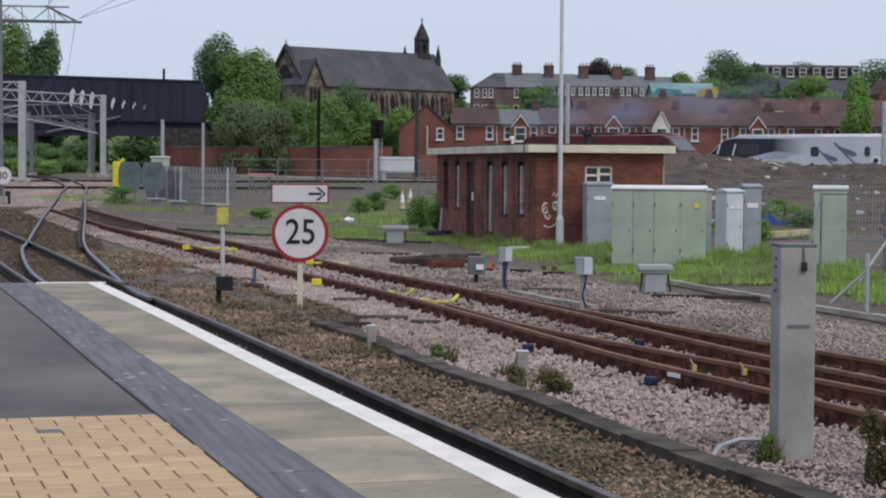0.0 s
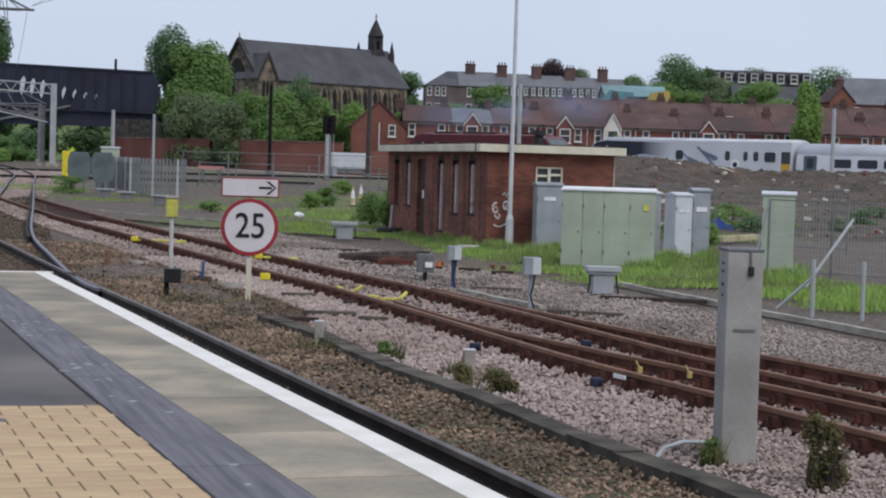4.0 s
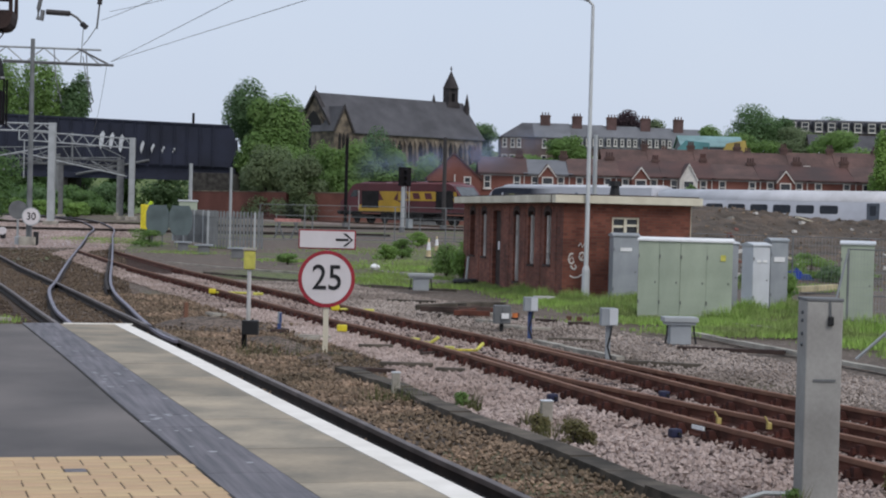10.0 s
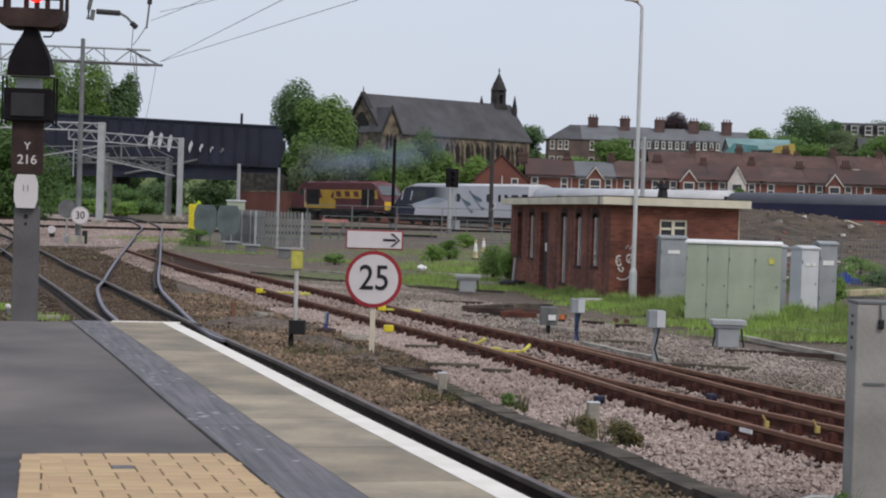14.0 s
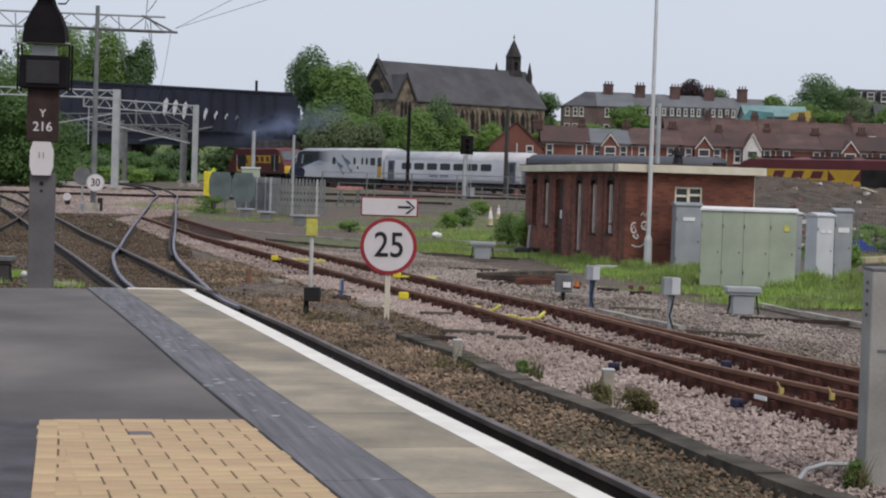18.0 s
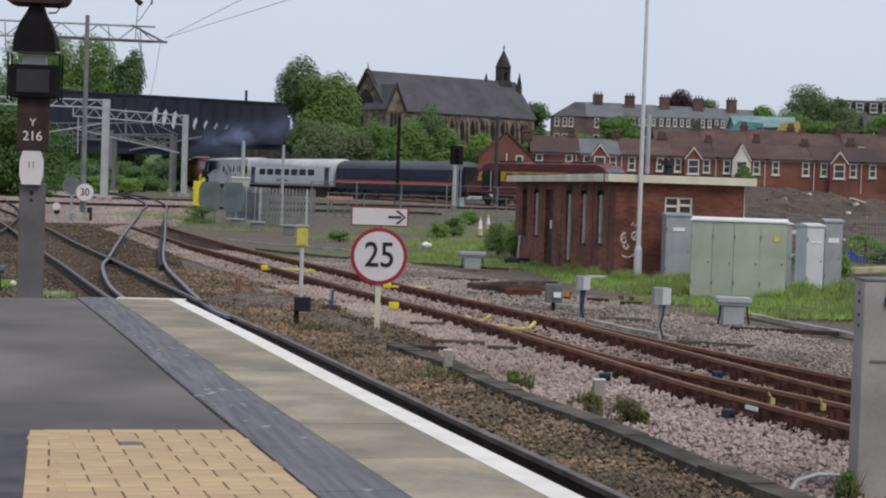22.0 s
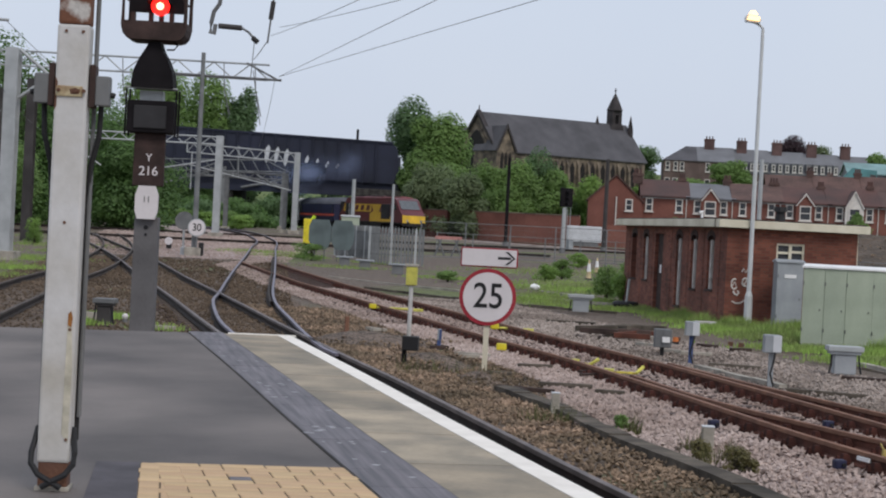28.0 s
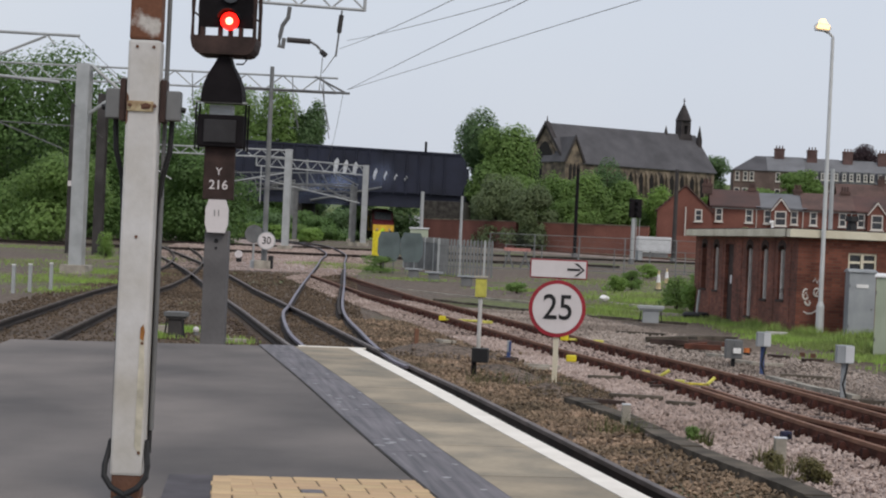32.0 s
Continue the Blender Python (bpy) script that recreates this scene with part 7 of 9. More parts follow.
# slim masts by the far line
for x, y, top, r, mat in ((-22.8, 190, 5.7, 0.22, "galv"), (-18.7, 190, 5.4, 0.16, "galv"), (-6.15, 167, 7.75, 0.17, "signal_black"), (-0.95, 148, 3.3, 0.15, "galv"), (2.6, 165, 8.0, 0.2, "mast_dark"), (5.99, 62, 3.98, 0.085, "galv"), (34.8, 130, 6.0, 0.17, "galv"), (12.4, 185, 4.0, 0.16, "white")):
    z = land(x, y)
    th = thing("lineside_mast", "slim lineside steel mast by the far line", "mast", (x, y, z), group="lineside masts")
    part("shaft", rods(((0, 0, -0.2), (0, 0, top - z), r, r * 0.8), n=8), M[mat], th, "slim shaft")
    part("collar", rods(((0, 0, -0.1), (0, 0, 0.3), r * 1.5), n=8), M["galv_dark"], th)
    if mat == "white":
        part("head", rods(((-0.25, 0, top - z), (0.15, 0, top - z + 0.15), 0.16, 0.1), n=8), M["white"], th)


def far_signal():
    """Colour-light signal by the far line, seen from its side."""
    x, y = -0.86, 158.0
    z = land(x, y)
    th = thing("lineside_signal", "dark colour-light signal head on a pale post", "railway signal", (x, y, z), 35)
    part("post", rods(((0, 0, -0.2), (0, 0, 3.7 - z), 0.06), n=8), M["galv"], th, "thin steel post")
    part("backboard", boxes((-0.62, 0.62, -0.1, 0.1, 3.5 - z, 5.1 - z), bevel=0.08), M["signal_black"], th, "black backboard")
    for k in range(3):
        part("hood", rods(((0, -0.1, 3.8 - z + 0.48 * k), (0, -0.5, 3.8 - z + 0.48 * k), 0.17), n=10), M["signal_black"], th, "black lens hood")
    part("ladder", boxes((0.25, 0.29, 0.1, 0.14, 0, 3.6 - z), (0.55, 0.59, 0.1, 0.14, 0, 3.6 - z)), M["galv"], th, "thin steel ladder")
    part("case", boxes((0.35, 0.8, -0.2, 0.3, 0.0, 0.9), bevel=0.04), M["cab_grey"], th, "grey equipment case")


far_signal()


def ole_arm():
    """Pull-off arm and insulators that hang over the signal."""
    th = thing("overhead_boom", "grey steel boom with hanging insulators and drop wires", "overhead boom")
    y = 34.0
    def P(px, pz):
        return (px, y, pz)
    truss(th, (-14.0, y, 5.95), (-5.34, y, 5.56), 0.28, 14, "galv", 0.03)
    part("end_post", rods((P(-5.34, 5.56), P(-5.34, 5.26), 0.03)), M["galv"], th)
    part("drop_tube", tube(bmesh.new(), [P(-6.74, 5.3), P(-6.76, 5.1), P(-6.86, 4.95), P(-6.90, 4.75), P(-6.91, 4.56), P(-6.84, 4.54), P(-6.82, 4.72)], 0.04, 8), M["galv_dark"], th, "bent drop tube")
    insulator(th, P(-6.76, 4.69), P(-6.33, 4.67), 0.05)
    part("arm", tube(bmesh.new(), [P(-6.33, 4.67), P(-6.2, 4.6), P(-6.08, 4.47)], 0.025, 6), M["galv_dark"], th, "curved arm")
    part("clamp", rods((P(-6.12, 4.5), P(-6.02, 4.42), 0.05)), M["black"], th)
    part("drop_rod", rods((P(-5.76, 5.26), P(-5.84, 4.41), 0.018), n=6), M["galv_dark"], th, "thin drop rod")
    insulator(th, P(-5.765, 5.18), P(-5.80, 4.85), 0.045)
    for a_, b_ in ((P(-6.08, 4.45), P(-6.12, 3.75)), (P(-6.08, 3.9), P(-5.9, 2.9)), (P(-5.84, 4.45), P(-6.0, 4.2)), (P(-6.0, 4.2), P(-6.08, 4.1))):
        part("drop_wire", rods((a_, b_, 0.008), n=5), M["galv_dark"], th, "thin drop wire")


ole_arm()


WIRE_TIP, WIRE_TOP, WIRE_LOW = (-14.417, 88, 7.979), (-14.52, 88, 10.32), (-14.91, 88, 9.9)
WIRE_A, WIRE_B, WIRE_C, WIRE_D = (0.24, 36.7, 7.42), (4.31, 36.7, 7.59), (-0.35, 36.7, 6.73), (-2.27, 36.7, 6.81)


def wires():
    """Contact and catenary wires from over the platform to the far boom."""
    runs = [(WIRE_TIP, WIRE_A, 0.0), (WIRE_TIP, WIRE_B, 0.0), (WIRE_TOP, WIRE_C, 0.12), (WIRE_LOW, WIRE_D, 0.12), ((-18.9, 60, 7.2), (-30, 139, 5.0), 0.5), ((-19.5, 60, 5.7), (-40, 139, 6.8), 0.5), ((-19.3, 60, 3.5), (-44, 139, 5.0), 0.3), ((-14.6, 88, 7.9), (-24, 139, 6.6), 0.4)]
    th = thing("overhead_wires", "thin dark overhead line wires", "overhead wires")
    for a, b, sag in runs:
        a, b = Vector(a), Vector(b)
        pts = []
        for k in range(13):
            s = k / 12
            p = a + (b - a) * s
            p.z -= sag * 4 * s * (1 - s)
            pts.append(p)
        part("wire", tube(bmesh.new(), pts, 0.011, 5), M["galv_dark"], th, "thin wire")


wires()


# ---- small things down the line ----
def thirty_sign():
    x, y = -17.93, 87.6
    z = 0.6
    th = thing("speed_sign", "round white 30 speed sign on a grey post", "speed sign", (x, y, 0), 10)
    part("post", rods(((0, 0.1, -0.9), (0, 0.1, 1.0), 0.06), n=8), M["galv_dark"], th, "grey post")
    disc = part("rim", rods(((0, 0.02, z), (0, -0.02, z), 0.43), n=32), M["galv"], th, "thin grey rim")
    part("disc", rods(((0, -0.015, z), (0, -0.035, z), 0.38), n=32), M["sign_white"], th, "white disc")
    lettering("30", 0.50, M["black"], disc, pose(0.0, -0.045, z), "black numerals", 0.9)
    part("grey_disc", rods(((-0.62, 0.5, z + 0.3), (-0.62, 0.54, z + 0.3), 0.44), n=28), M["galv_dark"], th, "grey back of a round sign")
    part("sign_post", rods(((-0.62, 0.55, -0.9), (-0.62, 0.55, 1.2), 0.05), n=8), M["galv"], th, "pale sign post")
    part("base_box", boxes((-0.75, -0.2, 0.3, 0.7, -0.85, -0.35), bevel=0.05), M["cab_grey"], th, "grey box at its foot")
    part("black_case", boxes((0.12, 0.36, 0.0, 0.3, -0.85, -0.1), bevel=0.04), M["black"], th)


thirty_sign()
th = thing("yellow_machine", "bright yellow track machine box beside the line", "track machine", (-18.0, 125, land(-18.0, 125)), 5)
part("box", boxes((-0.27, 0.27, -0.3, 0.3, 0.0, 1.75), bevel=0.06), M["yellow"], th, "yellow case")
part("arm", rods(((0.15, 0, 1.5), (0.45, 0, 1.95), 0.13)), material("lime_cover", (0.45, 0.62, 0.03), 0.7), th, "lime cover")
th = thing("relay_cabinet", "pale green relay cabinet beside the fence", "equipment cabinet", (-15.13, 125, land(-15.13, 125)), 5)
part("body", boxes((-0.6, 0.6, -0.4, 0.4, 0.0, 2.0), bevel=0.05), M["cab_green"], th, "pale green case")
part("roof", boxes((-0.66, 0.66, -0.46, 0.46, 2.0, 2.12), bevel=0.04), M["cab_white"], th)
th = thing("barrier_bench", "red and white striped barrier on dark legs", "barrier", (-7.57, 112, land(-7.57, 112)), 2)
part("board", boxes((-0.8, 0.8, -0.05, 0.05, 1.02, 1.2)), material("faded_red_board", (0.55, 0.25, 0.22), 0.7), th, "faded red board")
for s in (-0.5, 0.5):
    part("leg", rods(((s - 0.3, 0, 0), (s + 0.1, 0, 1.02), 0.06), ((s + 0.3, 0, 0), (s - 0.1, 0, 1.02), 0.06), n=6), M["galv_dark"], th)
th = thing("tank_unit", "pale grey rectangular tank beside the fence", "tank", (0.95, 187, land(0.95, 187)), 3)
part("tank", boxes((-1.7, 1.7, -0.8, 0.8, 0.4, 2.0), bevel=0.08), M["cab_white"], th, "pale grey tank")
part("skid", boxes((-1.4, 1.4, -0.7, 0.7, 0.0, 0.4)), M["galv_dark"], th)
th = thing("marker_pole", "thin grey marker pole with a tyre at its foot", "marker pole", (1.62, 57.0, GROUND), 0)
part("pole", rods(((0.02, 0, 0), (0.08, 0, 0.85), 0.04), n=8), M["galv"], th, "grey pole")
_bm = bmesh.new()
tube(_bm, [(0.32 * math.cos(a), 0.32 * math.sin(a), 0.08) for a in np.linspace(0, TAU, 20)], 0.09, 8)
part("tyre", _bm, M["black"], th, "black tyre")
for x, y in ((-17.3, 50.0), (-17.3, 51.4), (-17.4, 53.6)):
    th = thing("marker_post", "thin pale marker post beside the track", "marker post", (x, y, land(x, y)), 0, group="pale marker posts")
    part("stake", boxes((-0.045, 0.045, -0.045, 0.045, 0, 0.78), bevel=0.01), M["galv"], th)
    part("cap", boxes((-0.05, 0.05, -0.05, 0.05, 0.78, 0.81)), M["white"], th)
for x, y, r in ((-21.2, 96.5, 0.2),):
    th = thing("ground_signal", "small pale ground signal beside the track", "ground signal", (x, y, land(x, y)), 0, group="ground signals")
    part("disc", rods(((0, 0, 2 * r), (0, -0.08, 2 * r), r), n=20), M["sign_white"], th, "pale disc")
    part("body", boxes((-0.65 * r, 0.65 * r, 0.0, r, 0, 2.1 * r), bevel=0.03), M["black"], th)

# ---- town behind ----
def gable_block(th, name_wall, name_roof, x0, x1, y0, y1, z0, eaves, ridge, wall, roof, along="x", over=0.25):
    """A pitched-roof block: walls up into the gables, and two roof slopes with thickness."""
    if along == "x":
        ym = (y0 + y1) / 2
        part(name_wall, prism(bmesh.new(), [(y0, z0), (y1, z0), (y1, eaves), (ym, ridge - 0.1), (y0, eaves)], x0, x1, axis="x"), wall, th, "masonry walls")
        for s, ya in ((-1, y0), (1, y1)):
            k = (ridge - eaves) / abs(ym - ya)
            part(name_roof, prism(bmesh.new(), [(ya + s * over, eaves - k * over), (ym, ridge), (ym, ridge + 0.15), (ya + s * over, eaves - k * over + 0.15)], x0 - over, x1 + over, axis="x"), roof, th, "pitched roof slope")
    else:
        xm = (x0 + x1) / 2
        part(name_wall, prism(bmesh.new(), [(x0, z0), (x1, z0), (x1, eaves), (xm, ridge - 0.1), (x0, eaves)], y0, y1, axis="y"), wall, th, "masonry walls")
        for s, xa in ((-1, x0), (1, x1)):
            k = (ridge - eaves) / abs(xm - xa)
            part(name_roof, prism(bmesh.new(), [(xa + s * over, eaves - k * over), (xm, ridge), (xm, ridge + 0.15), (xa + s * over, eaves - k * over + 0.15)], y0 - over, y1 + over, axis="y"), roof, th, "pitched roof slope")


def sash(th, x, y, z, w, h):
    """A white-framed window on a wall that faces the camera."""
    fr = bmesh.new()
    for a in ((x - w / 2, x + w / 2, z + h - 0.12, z + h), (x - w / 2, x + w / 2, z, z + 0.12), (x - w / 2, x - w / 2 + 0.12, z + 0.12, z + h - 0.12), (x + w / 2 - 0.12, x + w / 2, z + 0.12, z + h - 0.12), (x - w / 2 + 0.12, x + w / 2 - 0.12, z + h * 0.47, z + h * 0.53)):
        box(fr, a[0], a[1], y - 0.10, y + 0.05, a[2], a[3])
    ob = part("window", fr, M["window_white"], th, "white sash window")
    part("pane", boxes((x - w / 2 + 0.1, x + w / 2 - 0.1, y - 0.03, y + 0.02, z + 0.1, z + h - 0.1)), M["glass_dark"], ob, "dark pane")
    part("sill", boxes((x - w / 2 - 0.1, x + w / 2 + 0.1, y - 0.2, y, z - 0.12, z)), M["window_white"], ob)


def chimney(th, x, y, z0, z1, w=0.9, d=0.6, wall=None):
    ob = part("chimney", boxes((x - w / 2, x + w / 2, y - d / 2, y + d / 2, z0, z1), (x - w / 2 - 0.08, x + w / 2 + 0.08, y - d / 2 - 0.08, y + d / 2 + 0.08, z1 - 0.3, z1 - 0.1)), wall or M["house_brick"], th, "brick chimney stack")
    for k in (-0.3, 0.0, 0.3):
        part("chimney_pot", rods(((x + k * w, y, z1), (x + k * w, y, z1 + 0.5), 0.12, 0.1), n=8), M["tile_red"], ob)


def terrace():
    """The brick terrace just behind the far line."""
    y = 206.0
    spec = [(1.3, 7.2, 7.9, "gable"), (7.2, 12.2, 7.7, ""), (12.2, 17.2, 7.5, "bay"), (17.2, 22.4, 7.7, ""), (22.4, 27.6, 7.6, "bay"), (27.6, 33.0, 7.7, "white"), (33.0, 38.4, 7.5, ""), (38.4, 43.6, 7.6, "bay"), (43.6, 49.0, 7.5, ""), (49.0, 54.4, 7.6, "bay"), (54.4, 59.8, 7.5, ""), (59.8, 65.4, 7.6, "bay"), (65.4, 71, 7.5, "")]
    ev = 5.9
    rnd = random.Random(8)
    for k, (a, b, ridge, kind) in enumerate(spec):
        th = thing("terraced_house", "two-storey red brick terraced house with white sash windows", "house", (0, 0, 0), 0, group="brick terrace")
        yy = y + (0.0 if k else -1.5)
        roof = M["slate_light"] if k == 2 else M["tile_red"] if k % 3 else M["tile_brown"]
        m = (a + b) / 2
        if kind == "gable":
            gable_block(th, "wall", "roof", a, b, yy, yy + 11, -0.1, 5.2, ridge, M["house_brick"], roof, along="y", over=0.2)
            sash(th, m + 1.5, yy, 4.1, 0.8, 1.3)
            part("downpipe", rods(((m + 0.1, yy - 0.08, 0), (m + 0.1, yy - 0.08, 5.6), 0.07), n=6), M["window_white"], th)
        else:
            gable_block(th, "wall", "roof", a, b, yy, yy + 9, -0.1, ev, ridge, M["house_brick"], roof)
            for dx in (-1.6, 1.5):
                sash(th, m + dx + rnd.uniform(-0.15, 0.15), yy, 4.2, 0.8, 1.5)
                sash(th, m + dx, yy, 0.8, 1.0, 1.6)
                part("arch_head", boxes((m + dx - 0.6, m + dx + 0.6, yy - 0.06, yy + 0.02, 5.7, 5.85)), M["stone_wall"], th, "stone window head")
        if kind in ("bay", "white"):
            c = m - 0.1
            gm = M["window_white"] if kind == "white" else M["house_brick"]
            top = 6.9 if kind == "bay" else 7.4
            gable_block(th, "bay_wall", "bay_roof", c - 1.0, c + 1.0, yy - 0.7, yy + 2.5, 0, 5.6, top, gm, M["tile_red"], along="y", over=0.1)
            sash(th, c, yy - 0.7, 4.0, 1.25, 1.6)
            part("bargeboard", prism(bmesh.new(), [(c - 1.08, 5.55), (c, top + 0.1), (c + 1.08, 5.55), (c + 0.95, 5.55), (c, top - 0.12), (c - 0.95, 5.55)], yy - 0.86, yy - 0.81, axis="y"), M["window_white"], th, "white barge board")
        if kind != "gable":
            part("gutter", boxes((a, b, yy - 0.38, yy - 0.28, ev - 0.25, ev - 0.17)), M["galv_dark"], th, "grey gutter")
            part("downpipe", rods(((b - 0.15, yy - 0.1, 0), (b - 0.15, yy - 0.1, ev - 0.2), 0.05), n=6), M["window_white"], th, "white downpipe")
        chimney(th, b - 0.5, yy + 4.5, ridge - 0.6, ridge + rnd.uniform(0.4, 0.9), rnd.uniform(0.7, 1.1), 0.6, M["tile_brown"])


def back_rows():
    for x0, n, y, eaves, ridge, roof, wall in ((24, 9, 236, 7.2, 10.0, "tile_brown", "house_brick"), (30, 8, 262, 8.0, 10.4, "slate", "grey_wall")):
        for k in range(n):
            a = x0 + k * 6.0
            th = thing("terraced_house", "brown-roofed brick terraced house on the slope", "house", (0, 0, 0), 0, group="upper terrace")
            gable_block(th, "wall", "roof", a, a + 5.98, y, y + 9, land(a, y) - 0.5, eaves, ridge + 0.15 * (k % 3), M[wall], M[roof])
            chimney(th, a + 5.5, y + 4.5, ridge - 0.4, ridge + 0.9, 0.9, 0.6, M["tile_brown"])
            for dx in (1.4, 4.2):
                sash(th, a + dx, y, eaves - 1.9, 1.0, 1.4)
            if (k + x0) % 4 == 0:
                part("roof_light", boxes((a + 1.5, a + 2.4, y + 1.2, y + 2.0, eaves + 0.8, eaves + 1.35)), M["window_white"], th, "pale roof light")
    # outbuildings and yards with low roofs between the rows
    for k, (x, y, w, h, m) in enumerate(((18, 224, 5, 7.0, "slate_light"), (23.5, 228, 6, 7.6, "tile_red"), (30, 226, 5, 7.3, "slate"), (37, 225, 6, 7.4, "tile_red"), (14.5, 222, 4.5, 6.3, "slate_light"))):
        th = thing("outbuilding", "low brick outbuilding with a sloping roof", "outbuilding", (0, 0, 0), 0, group="outbuildings")
        gable_block(th, "wall", "roof", x, x + w, y, y + 5, 0, h - 1.2, h + 0.4, M["house_brick"], M[m], along="y")
    # tall grey terrace on the hill
    x0, y = 15.0, 330.0
    for k in range(6):
        a = x0 + k * 6.1
        th = thing("town_house", "grey-brown town house with slate roof and chimneys", "house", (0, 0, 0), 0, group="hilltop terrace")
        tall = 18.0 - 0.12 * k
        if k:
            gable_block(th, "wall", "roof", a, a + 6.08, y, y + 10, land(a, y) - 1, 15.3 if k == 1 else 13.7, tall, M["grey_wall"], M["slate_light"])
        else:
            part("wall", boxes((a, a + 6.08, y, y + 10, land(a, y) - 1, 15.3)), M["grey_wall"], th, "masonry walls")
            hip = bmesh.new()
            lo = [hip.verts.new(p) for p in ((a - 0.3, y - 0.3, 15.2), (a + 6.08, y - 0.3, 15.2), (a + 6.08, y + 10.3, 15.2), (a - 0.3, y + 10.3, 15.2))]
            up = [hip.verts.new(p) for p in ((a + 4.0, y + 5, tall), (a + 6.08, y + 5, tall))]
            for f in ((lo[0], lo[1], up[1], up[0]), (lo[2], lo[3], up[0], up[1]), (lo[3], lo[0], up[0]), (lo[1], lo[2], up[1]), (lo[3], lo[2], lo[1], lo[0])):
                hip.faces.new(f)
            part("roof", hip, M["slate"], th, "hipped slate roof")
        if k:
            chimney(th, a + (0, 2.0, 1.6, 1.7, 1.7, 1.5)[k], y + 4.6, 16.6, 19.5 - 0.05 * k, 1.75, 1.1, M["chimney_brown"])
        for dx in ((0.7, 2.1, 3.2), (1.6, 4.6))[min(k, 1)]:
            if k < 2:
                sash(th, a + dx, y, 13.4, 0.75, 1.6)
            sash(th, a + dx, y, 10.4, 0.95, 1.7)
        if k in (2, 3, 4):
            for dx in (0.8, 2.0, 3.2, 4.4, 5.5):
                part("dormer", boxes((a + dx - 0.45, a + dx + 0.45, y - 0.2, y + 2.5, 13.6, 15.6)), M["slate_light"], th, "slate dormer")
                sash(th, a + dx, y - 0.22, 14.0, 0.6, 1.2)
    # dormered row at the hill's top
    for k in range(4):
        a = 77.8 + k * 5.6
        th = thing("dormer_house", "dark-roofed house with white dormer windows", "house", (0, 0, 0), 0, group="dormer row")
        gable_block(th, "wall", "roof", a, a + 5.58, 392, 402, land(a, 392) - 1, 20.4, 23.2, M["grey_wall"], M["slate"])
        for dx in (1.3, 4.0):
            sash(th, a + dx, 391.6, 20.6, 1.5, 1.9)
            part("dormer_cheek", boxes((a + dx - 0.95, a + dx + 0.95, 391.8, 395, 20.4, 22.8)), M["slate"], th, "slate dormer cheek")
    th = thing("long_roof", "long dark slate roof with two roof lights on the hill", "house", (0, 0, 0))
    gable_block(th, "wall", "roof", 70.6, 84, 330, 340, land(80, 330) - 1, 12.6, 17.1, M["grey_wall"], M["slate"])
    for x in (71.3, 72.9):
        part("roof_light", prism(bmesh.new(), [(331.0, 13.55), (332.0, 14.45), (332.0, 14.6), (331.0, 13.7)], x, x + 0.7, axis="x"), M["white"], th, "bright roof light")
    th = thing("gable_house", "red brick gabled house with a tall chimney on the hill", "house", (0, 0, 0))
    gable_block(th, "wall", "roof", 78.4, 82.4, 296, 304, land(80, 296) - 1, 13.4, 15.7, M["house_brick"], M["tile_red"], along="y")
    chimney(th, 80.7, 299, 14.6, 17.0, 1.2, 0.8, M["chimney_brown"])
    sash(th, 80.4, 296, 11.2, 1.0, 1.4)
    th = thing("gable_house", "brick house with a broad grey slate roof on the hill", "house", (0, 0, 0))
    gable_block(th, "wall", "roof", 82.8, 93.0, 304, 314, land(86, 304) - 1, 13.4, 17.7, M["house_brick"], M["slate_light"])
    sash(th, 85.0, 304, 11.4, 1.0, 1.4)
    sash(th, 88.4, 304, 11.4, 1.0, 1.4)
    th = thing("scaffold_roof", "teal sheeted temporary roof with an ochre end", "sheeted roof", (0, 0, 0))
    gable_block(th, "sheet_wall", "sheet_roof", 40.0, 49.2, 280, 288, land(44, 280) - 1, 12.4, 14.0, M["slate_light"], M["teal_pale"])
    part("sheet", prism(bmesh.new(), [(38.6, 11.2), (44, 11.2), (44, 12.9), (40.4, 13.2)], 279, 279.6, axis="y"), M["teal"], th, "teal sheet")
    part("ochre_sheet", prism(bmesh.new(), [(45.6, 11.0), (49.8, 11.0), (49.3, 13.4), (46.6, 12.9)], 278.6, 279.4, axis="y"), M["ochre"], th, "ochre sheet")


